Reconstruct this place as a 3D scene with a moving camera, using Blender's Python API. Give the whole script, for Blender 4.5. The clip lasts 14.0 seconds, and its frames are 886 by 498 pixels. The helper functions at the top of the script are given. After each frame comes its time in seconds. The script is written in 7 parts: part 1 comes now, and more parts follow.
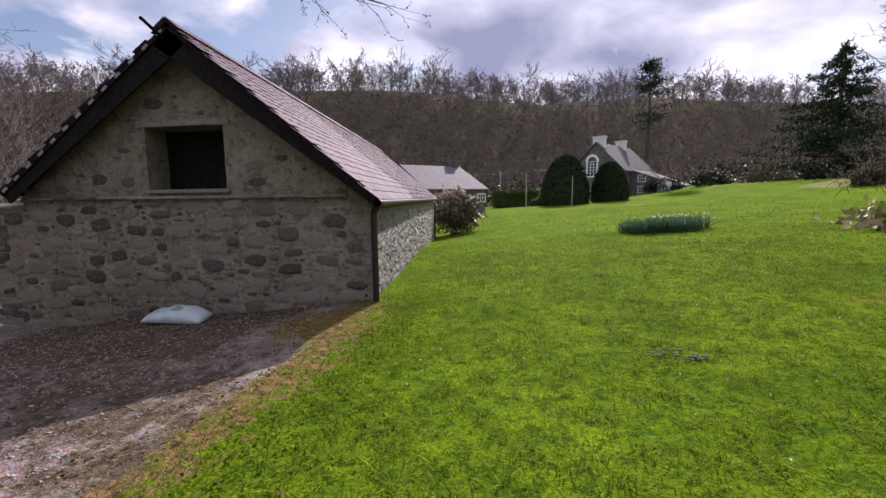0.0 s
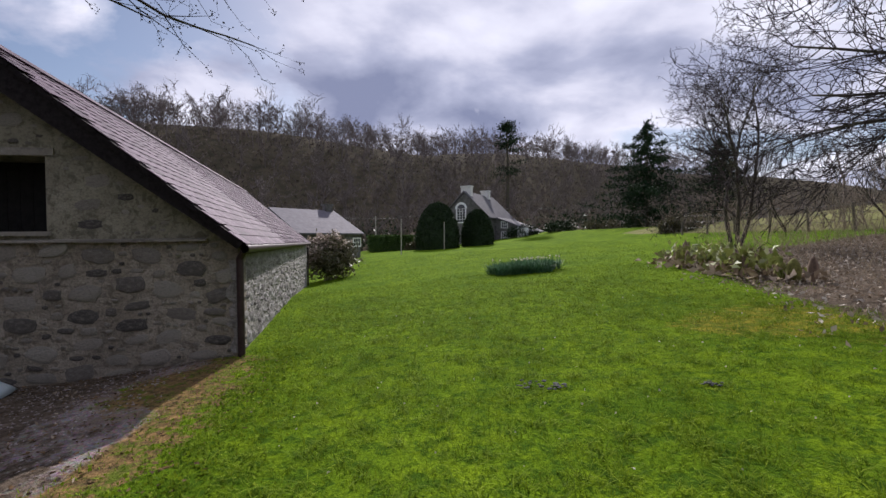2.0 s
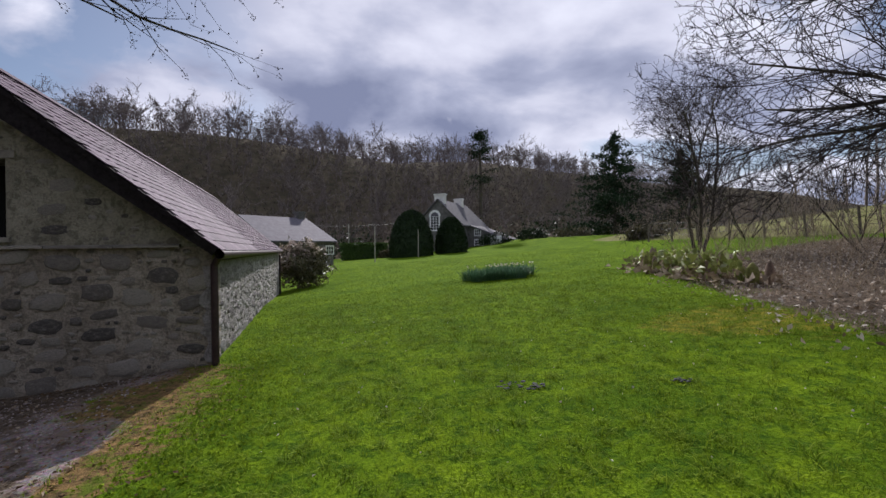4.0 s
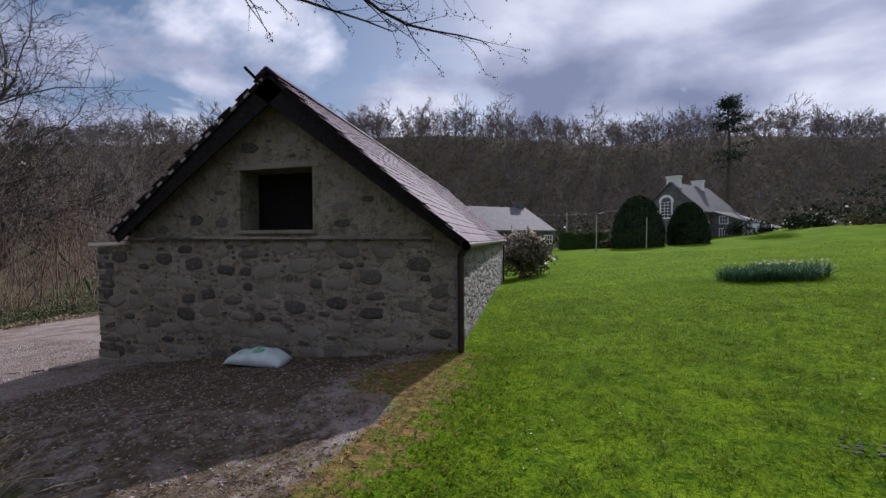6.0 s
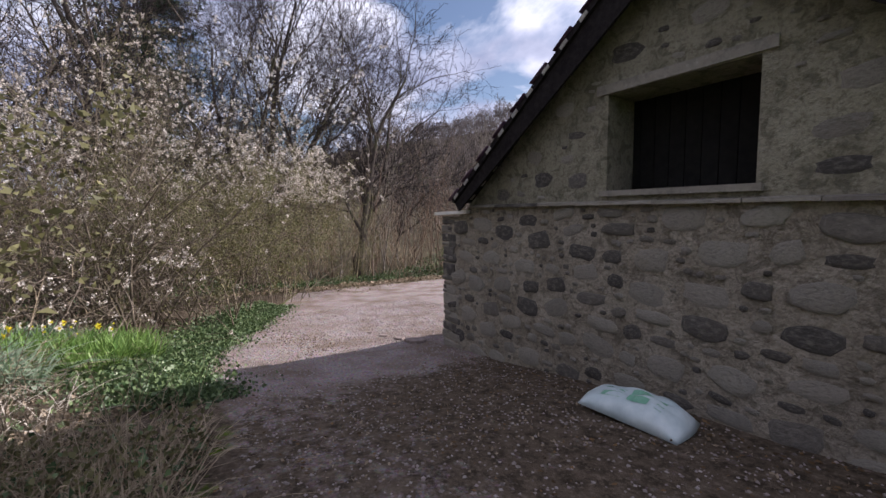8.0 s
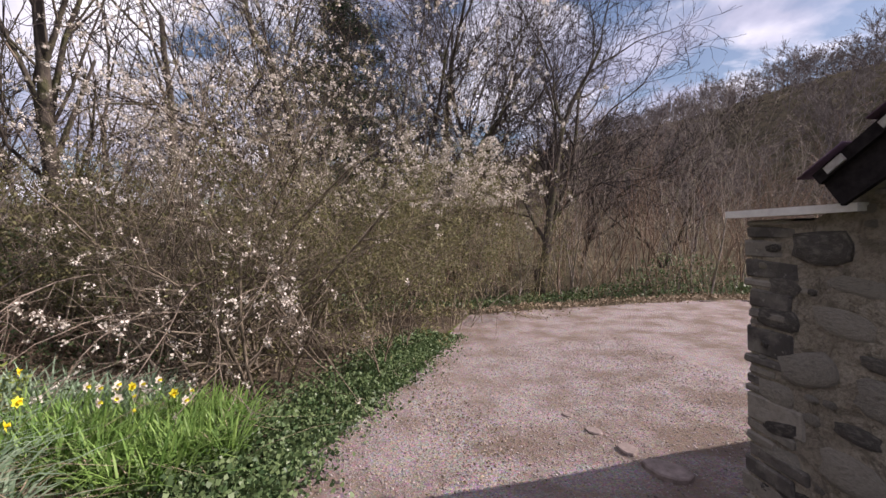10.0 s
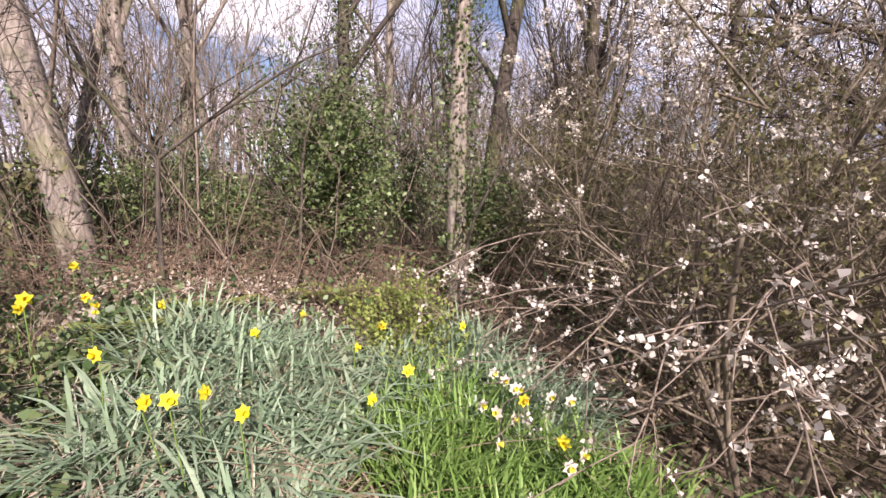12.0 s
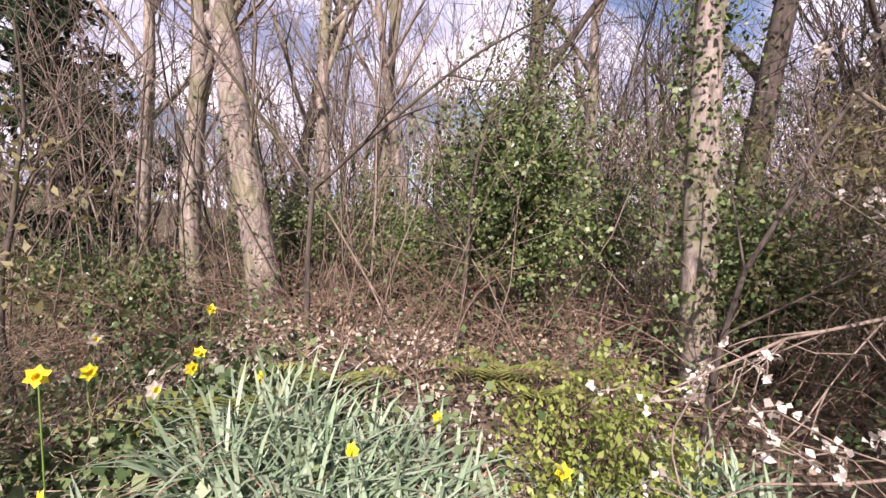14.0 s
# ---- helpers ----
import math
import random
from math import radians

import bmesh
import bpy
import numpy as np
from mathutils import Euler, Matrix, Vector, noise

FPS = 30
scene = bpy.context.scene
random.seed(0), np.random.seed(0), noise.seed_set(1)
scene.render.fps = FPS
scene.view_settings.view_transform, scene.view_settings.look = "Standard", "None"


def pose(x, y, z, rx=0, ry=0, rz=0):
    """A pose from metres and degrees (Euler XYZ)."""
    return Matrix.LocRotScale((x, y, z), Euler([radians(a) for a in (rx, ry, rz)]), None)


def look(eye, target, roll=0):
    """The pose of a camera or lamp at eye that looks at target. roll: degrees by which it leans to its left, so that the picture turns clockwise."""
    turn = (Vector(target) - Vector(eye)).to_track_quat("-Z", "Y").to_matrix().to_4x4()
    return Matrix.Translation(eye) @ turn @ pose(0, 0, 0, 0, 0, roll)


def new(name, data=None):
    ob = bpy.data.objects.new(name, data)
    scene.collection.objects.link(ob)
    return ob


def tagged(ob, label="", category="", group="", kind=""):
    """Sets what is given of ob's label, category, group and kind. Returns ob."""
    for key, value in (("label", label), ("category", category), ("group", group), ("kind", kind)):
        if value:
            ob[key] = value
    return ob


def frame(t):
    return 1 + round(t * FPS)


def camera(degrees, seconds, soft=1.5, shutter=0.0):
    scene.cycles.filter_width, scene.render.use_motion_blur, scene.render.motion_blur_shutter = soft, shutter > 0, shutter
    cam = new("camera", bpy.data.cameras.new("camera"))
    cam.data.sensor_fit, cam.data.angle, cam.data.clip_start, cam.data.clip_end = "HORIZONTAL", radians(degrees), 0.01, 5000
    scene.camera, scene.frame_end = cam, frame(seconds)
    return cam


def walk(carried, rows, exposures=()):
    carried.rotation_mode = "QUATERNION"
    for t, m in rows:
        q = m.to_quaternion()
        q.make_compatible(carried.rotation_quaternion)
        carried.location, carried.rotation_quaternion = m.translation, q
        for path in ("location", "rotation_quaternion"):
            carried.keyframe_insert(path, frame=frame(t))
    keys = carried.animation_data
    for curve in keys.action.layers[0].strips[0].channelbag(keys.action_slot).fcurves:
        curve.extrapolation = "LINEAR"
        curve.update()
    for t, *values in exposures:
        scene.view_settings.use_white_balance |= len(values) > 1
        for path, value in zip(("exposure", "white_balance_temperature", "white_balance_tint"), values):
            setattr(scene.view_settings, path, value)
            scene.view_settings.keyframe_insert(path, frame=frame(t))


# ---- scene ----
cam = camera(92.1, 14.0)
PATH = [
    (0, (-0.163, 0.128, 1.225), (-0.414, 2.098, 0.988), -0.7),
    (0.5, (-0.257, 0.113, 1.225), (-0.304, 2.108, 1.093), -0.7),
    (1, (-0.283, 0.078, 1.231), (-0.223, 2.075, 1.148), -0.5),
    (1.5, (-0.231, 0.079, 1.228), (-0.059, 2.071, 1.17), -0.7),
    (2, (-0.18, 0.084, 1.236), (0.145, 2.057, 1.198), -0.6),
    (2.5, (-0.171, 0.16, 1.216), (0.316, 2.099, 1.186), -0.7),
    (5, (-0.318, -0.037, 1.202), (-0.011, 1.939, 1.211), -0.8),
    (5.5, (-0.353, 0.165, 1.273), (-0.426, 2.163, 1.256), -0.5),
    (6, (-0.63, 0.497, 1.255), (-1.155, 2.426, 1.209), -0.2),
    (6.5, (-1.022, 1.047, 1.182), (-2.03, 2.771, 1.082), 0.1),
    (7, (-1.578, 1.605, 1.208), (-2.989, 3.012, 1.031), -0.1),
    (7.2, (-1.778, 1.777, 1.206), (-3.273, 3.094, 1.026), 0.2),
    (9.3, (-4.539, 3.203, 1.222), (-6.397, 3.93, 1.081), -2.9),
    (9.5, (-4.844, 3.296, 1.217), (-6.738, 3.923, 1.08), -2.7),
    (10, (-5.698, 3.474, 1.224), (-7.668, 3.793, 1.094), -2.3),
    (10.5, (-6.446, 3.678, 1.194), (-8.437, 3.537, 1.06), -1.7),
    (11, (-7.13, 3.741, 1.185), (-8.976, 2.99, 1.019), -1.0),
    (11.5, (-7.694, 3.498, 1.105), (-9.196, 2.19, 0.914), 0.4),
    (12, (-8.207, 3.157, 1.141), (-9.224, 1.456, 0.877), -0.3),
    (12.5, (-8.506, 2.663, 1.138), (-9.232, 0.815, 0.895), -0.5),
    (13, (-8.695, 2.143, 1.15), (-9.179, 0.212, 0.956), -0.5),
    (13.5, (-8.802, 1.829, 1.165), (-9.092, -0.145, 1.022), -0.2),
    (14, (-8.845, 1.726, 1.135), (-9.02, -0.264, 1.039), -0.2),
]
EXPOSURES = [
    (0.0, 0.53, 6450, 23), (1.0, 0.34, 6300, 20), (2.7, 0.06, 6150, 18), (5.5, -0.03, 6000, 16), (6.5, 0.06, 5950, 16), (7.2, 0.22, 5950, 17), (9.3, 0.97, 6600, 23), (9.6, 0.92, 6600, 23), (10.2, 0.45, 6550, 23), (11.0, 0.64, 6600, 24), (11.5, 0.95, 6650, 24), (12.5, 1.0, 6700, 29), (14.0, 1.08, 6700, 31),
]
walk(cam, [(t, look(eye, target, roll)) for t, eye, target, roll in PATH], EXPOSURES)

# ---- light ----
SUN_TO = Vector((0.2, 1.0, 0.7)).normalized()
sun = new("sun", bpy.data.lights.new("sun", "SUN"))
sun.data.energy, sun.data.angle, sun.data.color = 4.9, radians(0.6), (1.0, 0.95, 0.87)
sun.matrix_basis = Matrix.Translation((0, 0, 30)) @ SUN_TO.to_track_quat("Z", "Y").to_matrix().to_4x4()

world = bpy.data.worlds.new("sky")
scene.world = world
world.use_nodes = True
wn, wl = world.node_tree.nodes, world.node_tree.links
wn.clear()


def wnode(kind, **kw):
    n = wn.new(kind)
    for k, v in kw.items():
        n.inputs[k].default_value = v
    return n


sky = wn.new("ShaderNodeTexSky")
sky.sky_type, sky.sun_disc = "NISHITA", False
sky.sun_elevation = math.asin(SUN_TO.z)
sky.sun_rotation = math.atan2(SUN_TO.x, SUN_TO.y)
coord = wn.new("ShaderNodeTexCoord")
sep = wn.new("ShaderNodeSeparateXYZ")
wl.new(coord.outputs["Generated"], sep.inputs[0])
zz = wn.new("ShaderNodeMath")
zz.operation = "MAXIMUM"
wl.new(sep.outputs["Z"], zz.inputs[0])
zz.inputs[1].default_value = 0.0
za = wn.new("ShaderNodeMath")
za.operation = "ADD"
wl.new(zz.outputs[0], za.inputs[0])
za.inputs[1].default_value = 0.22
plane = wn.new("ShaderNodeVectorMath")
plane.operation = "DIVIDE"
wl.new(coord.outputs["Generated"], plane.inputs[0])
comb = wn.new("ShaderNodeCombineXYZ")
for k in range(3):
    wl.new(za.outputs[0], comb.inputs[k])
wl.new(comb.outputs[0], plane.inputs[1])


def cloud_noise(scale, detail, offset, rough=0.55):
    mp = wn.new("ShaderNodeMapping")
    mp.inputs["Location"].default_value = offset
    mp.inputs["Scale"].default_value = (1, 1, 0.0)
    wl.new(plane.outputs[0], mp.inputs[0])
    n = wn.new("ShaderNodeTexNoise")
    n.inputs["Scale"].default_value, n.inputs["Detail"].default_value, n.inputs["Roughness"].default_value = scale, detail, rough
    n.inputs["Distortion"].default_value = 0.25
    wl.new(mp.outputs[0], n.inputs["Vector"])
    return n


def wramp(src, stops):
    r = wn.new("ShaderNodeValToRGB")
    e = r.color_ramp.elements
    while len(e) < len(stops):
        e.new(0.5)
    for el, (p, c) in zip(e, stops):
        el.position, el.color = p, (*c, 1)
    wl.new(src, r.inputs[0])
    return r


def toward(azimuth, elevation, near, far, amount, src):
    """Adds amount to src round one direction of the sky."""
    d = wn.new("ShaderNodeVectorMath")
    d.operation = "DOT_PRODUCT"
    wl.new(coord.outputs["Generated"], d.inputs[0])
    a, e = radians(azimuth), radians(elevation)
    d.inputs[1].default_value = (math.sin(a) * math.cos(e), math.cos(a) * math.cos(e), math.sin(e))
    m = wn.new("ShaderNodeMapRange")
    m.interpolation_type = "SMOOTHSTEP"
    m.inputs["From Min"].default_value, m.inputs["From Max"].default_value = math.cos(radians(far)), math.cos(radians(near))
    m.inputs["To Max"].default_value = amount
    wl.new(d.outputs["Value"], m.inputs["Value"])
    s = wn.new("ShaderNodeMath")
    s.operation = "ADD"
    wl.new(src, s.inputs[0])
    wl.new(m.outputs[0], s.inputs[1])
    return s.outputs[0]


# a gap of blue to the north-west, a grey bank of cloud over the cottage
gaps = toward(14, 22, 6, 24, 0.16, toward(-36, 31, 3, 24, -0.09, cloud_noise(1.5, 9, (3.1, 0.4, 0)).outputs["Fac"]))
bank = toward(13, 22, 3, 15, 0.12, cloud_noise(1.55, 8, (7.7, 2.35, 0), 0.5).outputs["Fac"])
cover = wramp(gaps, [(0.40, (0, 0, 0)), (0.50, (1, 1, 1))])
shade = wramp(bank, [(0.34, (11.4, 11.6, 12.3)), (0.46, (8.8, 9.0, 10.0)), (0.56, (5.6, 6.0, 7.4)), (0.70, (3.0, 3.4, 4.8))])
mixc = wn.new("ShaderNodeMix")
mixc.data_type = "RGBA"
wl.new(cover.outputs[0], mixc.inputs[0])
wl.new(sky.outputs[0], mixc.inputs[6])
wl.new(shade.outputs[0], mixc.inputs[7])
bg = wnode("ShaderNodeBackground", Strength=0.078)
wl.new(mixc.outputs[2], bg.inputs[0])
wo = wn.new("ShaderNodeOutputWorld")
wl.new(bg.outputs[0], wo.inputs[0])


# ---- materials ----
class Mat:
    """A small node-graph writer round one Principled surface."""

    def __init__(self, name, rough=0.8, metal=0.0, spec=0.3):
        self.m = bpy.data.materials.new(name)
        self.m.use_nodes = True
        self.n, self.l = self.m.node_tree.nodes, self.m.node_tree.links
        self.p = self.n["Principled BSDF"]
        self.p.inputs["Roughness"].default_value = rough
        self.p.inputs["Metallic"].default_value = metal
        self.p.inputs["Specular IOR Level"].default_value = spec
        c = self.n.new("ShaderNodeTexCoord")
        self.co = c.outputs["Object"]

    def mapped(self, scale=(1, 1, 1)):
        mp = self.n.new("ShaderNodeMapping")
        mp.inputs["Scale"].default_value = scale
        self.l.new(self.co, mp.inputs[0])
        return mp.outputs[0]

    def noise(self, scale, detail=4, rough=0.6, vec=None, dist=0.0):
        n = self.n.new("ShaderNodeTexNoise")
        n.inputs["Scale"].default_value, n.inputs["Detail"].default_value = scale, detail
        n.inputs["Roughness"].default_value, n.inputs["Distortion"].default_value = rough, dist
        self.l.new(vec or self.co, n.inputs["Vector"])
        return n.outputs["Fac"]

    def voronoi(self, scale, feature="F1", out="Distance", vec=None):
        n = self.n.new("ShaderNodeTexVoronoi")
        n.feature = feature
        n.inputs["Scale"].default_value = scale
        self.l.new(vec or self.co, n.inputs["Vector"])
        return n.outputs[out]

    def ramp(self, src, stops):
        r = self.n.new("ShaderNodeValToRGB")
        e = r.color_ramp.elements
        while len(e) < len(stops):
            e.new(0.5)
        for el, (p, c) in zip(e, stops):
            el.position, el.color = p, (*(c if isinstance(c, tuple) else (c, c, c)), 1)
        self.l.new(src, r.inputs[0])
        return r.outputs[0]

    def mix(self, fac, a, b, how="MIX"):
        m = self.n.new("ShaderNodeMix")
        m.data_type, m.blend_type = "RGBA", how
        for k, v in ((0, fac), (6, a), (7, b)):
            if isinstance(v, (int, float)):
                m.inputs[k].default_value = v
            elif isinstance(v, tuple):
                m.inputs[k].default_value = (*v, 1)
            else:
                self.l.new(v, m.inputs[k])
        return m.outputs[2]

    def math(self, op, a, b=0.0, clamp=False):
        m = self.n.new("ShaderNodeMath")
        m.operation, m.use_clamp = op, clamp
        for k, v in ((0, a), (1, b)):
            if isinstance(v, (int, float)):
                m.inputs[k].default_value = v
            else:
                self.l.new(v, m.inputs[k])
        return m.outputs[0]

    def rand(self):
        return self.n.new("ShaderNodeObjectInfo").outputs["Random"]

    def island(self):
        return self.n.new("ShaderNodeNewGeometry").outputs["Random Per Island"]

    def attr(self, name):
        a = self.n.new("ShaderNodeAttribute")
        a.attribute_name = name
        s = self.n.new("ShaderNodeSeparateColor")
        self.l.new(a.outputs["Color"], s.inputs[0])
        return s.outputs

    def color(self, src):
        if isinstance(src, tuple):
            self.p.inputs["Base Color"].default_value = (*src, 1)
        else:
            self.l.new(src, self.p.inputs["Base Color"])
        return self

    def roughness(self, src):
        self.l.new(src, self.p.inputs["Roughness"])
        return self

    def bump(self, src, strength=0.5, dist=0.01):
        b = self.n.new("ShaderNodeBump")
        b.inputs["Strength"].default_value, b.inputs["Distance"].default_value = strength, dist
        self.l.new(src, b.inputs["Height"])
        self.l.new(b.outputs[0], self.p.inputs["Normal"])
        return self

    def lets_pass(self, amount, tint):
        """Thin leaves let some light pass."""
        t = self.n.new("ShaderNodeBsdfTranslucent")
        if isinstance(tint, tuple):
            t.inputs[0].default_value = (*tint, 1)
        else:
            self.l.new(tint, t.inputs[0])
        m = self.n.new("ShaderNodeMixShader")
        m.inputs[0].default_value = amount
        self.l.new(self.p.outputs[0], m.inputs[1])
        self.l.new(t.outputs[0], m.inputs[2])
        self.l.new(m.outputs[0], self.n["Material Output"].inputs["Surface"])
        return self


def ground_material():
    g = Mat("ground_cover", 1.0, spec=0.02)
    masks = g.attr("cover")
    masks2 = g.attr("cover_more")
    big, mid, fine = g.noise(0.55, 4), g.noise(3.5, 5), g.noise(38, 4, 0.7)
    lawn = g.mix(g.ramp(big, [(0.35, 0.0), (0.65, 1.0)]), (0.082, 0.15, 0.006), (0.175, 0.275, 0.010))
    lawn = g.mix(g.ramp(mid, [(0.45, 0.0), (0.75, 0.55)]), lawn, (0.23, 0.31, 0.008))
    lawn = g.mix(g.ramp(g.noise(8.5, 5, 0.7), [(0.38, 0.85), (0.53, 0.0)]), lawn, (0.036, 0.085, 0.007))
    lawn = g.mix(g.ramp(fine, [(0.35, 0.75), (0.55, 0.0)]), lawn, (0.03, 0.068, 0.004))
    moss = g.mix(g.ramp(g.noise(6, 6), [(0.4, 0.0), (0.62, 1.0)]), (0.11, 0.15, 0.012), (0.29, 0.25, 0.025))
    moss = g.mix(g.ramp(g.noise(34, 5, 0.7), [(0.38, 0.7), (0.55, 0.0)]), moss, (0.06, 0.06, 0.02))
    cell = g.voronoi(46, out="Color")
    peb = g.mix(g.ramp(g.noise(60, 3), [(0.3, 0.0), (0.7, 1.0)]), (0.20, 0.165, 0.155), (0.42, 0.36, 0.345))
    peb = g.mix(0.35, peb, cell, "SOFT_LIGHT")
    dirt = g.mix(g.ramp(g.noise(1.3, 6), [(0.42, 0.0), (0.62, 0.8)]), peb, (0.17, 0.125, 0.095))
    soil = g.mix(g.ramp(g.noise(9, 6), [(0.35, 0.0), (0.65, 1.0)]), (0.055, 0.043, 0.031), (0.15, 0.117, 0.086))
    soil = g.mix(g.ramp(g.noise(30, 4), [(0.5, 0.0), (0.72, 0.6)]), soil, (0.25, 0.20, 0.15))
    wood = g.mix(g.ramp(g.noise(0.6, 6), [(0.35, 0.0), (0.65, 1.0)]), (0.055, 0.05, 0.032), (0.11, 0.09, 0.06))
    earth = g.mix(g.ramp(g.noise(13, 6, 0.7), [(0.36, 0.0), (0.66, 1.0)]), (0.075, 0.06, 0.03), (0.32, 0.20, 0.085))
    earth = g.mix(g.ramp(g.noise(7, 6, 0.7), [(0.5, 0.0), (0.6, 0.8)]), earth, (0.10, 0.15, 0.015))
    meadow = g.mix(g.ramp(g.noise(0.8, 6), [(0.35, 0.0), (0.65, 1.0)]), (0.14, 0.15, 0.05), (0.24, 0.23, 0.10))

    def edged(mask, ragged):
        s = g.math("ADD", mask, g.math("MULTIPLY", g.math("SUBTRACT", g.noise(5, 6, 0.7), 0.5), ragged))
        return g.ramp(s, [(0.42, 0.0), (0.58, 1.0)])

    c = g.mix(edged(masks[2], 1.3), lawn, moss)
    c = g.mix(edged(masks2[0], 1.9), c, earth)
    c = g.mix(edged(masks[0], 0.8), c, dirt)
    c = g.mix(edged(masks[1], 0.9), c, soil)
    c = g.mix(edged(masks2[1], 0.6), c, wood)
    c = g.mix(edged(masks2[2], 0.3), c, meadow)
    g.color(c)
    g.bump(g.math("ADD", g.noise(45, 4, 0.7), g.math("MULTIPLY", g.noise(7, 3), 1.5)), 0.9, 0.03)
    return g.m


def bark_material(name, a, b, moss=0.0):
    g = Mat(name, 0.92, spec=0.15)
    v = g.mapped((9, 9, 2.2))
    n = g.noise(1.6, 6, 0.7, v, 0.6)
    c = g.mix(g.ramp(n, [(0.35, 0.0), (0.65, 1.0)]), a, b)
    if moss:
        c = g.mix(g.ramp(g.noise(1.7, 5), [(0.5, 0.0), (0.62, moss)]), c, (0.10, 0.12, 0.03))
    g.color(c).bump(n, 0.8, 0.02)
    return g.m


def leaf_material(name, a, b, rough=0.5, pass_through=0.25, spec=0.35):
    g = Mat(name, rough, spec=spec)
    c = g.mix(g.island(), a, b)
    c = g.mix(g.ramp(g.noise(2.2, 3), [(0.35, 0.35), (0.6, 0.0)]), c, tuple(0.45 * v for v in a))
    g.color(c)
    if pass_through:
        g.lets_pass(pass_through, c)
    return g.m


def stone_material(name, tones, joined=False):
    g = Mat(name, 0.9, spec=0.2)
    r = g.island() if joined else g.rand()
    c = g.ramp(r, [(i / max(1, len(tones) - 1), t) for i, t in enumerate(tones)])
    n = g.noise(14, 7, 0.7)
    c = g.mix(g.ramp(n, [(0.3, 0.5), (0.55, 0.0)]), c, (0.05, 0.047, 0.042))
    c = g.mix(g.ramp(g.noise(5, 4, 0.6), [(0.48, 0.0), (0.66, 0.5)]), c, (0.30, 0.275, 0.235))
    c = g.mix(g.ramp(g.noise(26, 4), [(0.62, 0.0), (0.74, 0.55)]), c, (0.42, 0.41, 0.36))
    g.color(c).bump(n, 0.9, 0.02)
    return g.m


def mortar_material(name, a, b, stain, relief=1.0):
    g = Mat(name, 0.95, spec=0.1)
    c = g.mix(g.ramp(g.noise(2.2, 6), [(0.35, 0.0), (0.65, 1.0)]), a, b)
    c = g.mix(g.ramp(g.noise(0.9, 5, 0.65, g.mapped((1.0, 1.0, 0.6))), [(0.5, 0.0), (0.68, 0.75)]), c, stain)
    c = g.mix(g.ramp(g.noise(7.5, 5, 0.7, None, 0.8), [(0.50, 0.0), (0.60, 0.7)]), c, tuple(0.5 * v for v in a))
    c = g.mix(g.ramp(g.noise(40, 4), [(0.35, 0.4), (0.55, 0.0)]), c, tuple(0.4 * v for v in a))
    lump = g.math("ADD", g.math("MULTIPLY", g.noise(7, 4), 2.2), g.noise(45, 5, 0.7))
    g.color(c).bump(lump, relief, 0.03)
    return g.m


def slate_material(joined=False):
    g = Mat("slate_joined" if joined else "slate", 0.75, spec=0.16)
    r = g.island() if joined else g.rand()
    c = g.ramp(r, [(0.0, (0.036, 0.018, 0.036)), (0.5, (0.062, 0.032, 0.058)), (1.0, (0.115, 0.072, 0.108))])
    c = g.mix(g.ramp(g.noise(2.4, 5), [(0.5, 0.0), (0.66, 0.6)]), c, (0.12, 0.072, 0.11))
    c = g.mix(g.ramp(g.noise(35, 4), [(0.62, 0.0), (0.72, 0.5)]), c, (0.30, 0.28, 0.22))
    g.color(c).bump(g.noise(22, 5, 0.7), 0.35, 0.01)
    g.roughness(g.ramp(g.noise(5, 4), [(0.3, 0.62), (0.7, 0.85)]))
    return g.m


def plain_material(name, a, b, scale=8, rough=0.7, spec=0.3, metal=0.0, relief=0.2):
    g = Mat(name, rough, metal, spec)
    n = g.noise(scale, 5, 0.65)
    g.color(g.mix(g.ramp(n, [(0.32, 0.0), (0.68, 1.0)]), a, b)).bump(n, relief, 0.01)
    return g.m


GROUND = ground_material()
BARK_GREY = bark_material("bark_grey", (0.10, 0.085, 0.075), (0.37, 0.315, 0.27), 0.4)
BARK_DARK = bark_material("bark_dark", (0.035, 0.03, 0.026), (0.11, 0.09, 0.075), 0.3)
BARK_TWIG = bark_material("bark_twig", (0.12, 0.095, 0.075), (0.31, 0.25, 0.20))
# near-black: the silhouette of twigs against bright sky is put into the colour
BARK_BACKLIT = bark_material("bark_backlit_black", (0.018, 0.015, 0.015), (0.05, 0.04, 0.038))
BARK_BUSH = bark_material("bark_olive_brown", (0.088, 0.07, 0.052), (0.255, 0.21, 0.158))
BARK_RED = bark_material("bark_red_brown", (0.11, 0.075, 0.056), (0.27, 0.195, 0.142))
BARK_FAR = bark_material("bark_far", (0.10, 0.084, 0.078), (0.225, 0.19, 0.175))
DEAD_STEM = bark_material("dead_stem", (0.20, 0.155, 0.10), (0.42, 0.34, 0.24))
LEAF_GRASS = leaf_material("grass_blade", (0.078, 0.14, 0.008), (0.25, 0.34, 0.020), 0.75, 0.3, 0.05)
LEAF_STRAP_GREY = leaf_material("strap_leaf_grey_green", (0.17, 0.26, 0.15), (0.36, 0.45, 0.31), 0.5, 0.2)
LEAF_STRAP = leaf_material("strap_leaf_green", (0.11, 0.215, 0.045), (0.27, 0.40, 0.105), 0.5, 0.25)
LEAF_STRAP_DARK = leaf_material("strap_leaf_dark", (0.04, 0.11, 0.055), (0.10, 0.20, 0.09), 0.55, 0.2)
LEAF_IVY = leaf_material("ivy_leaf", (0.045, 0.082, 0.026), (0.18, 0.23, 0.085), 0.42, 0.12, 0.4)
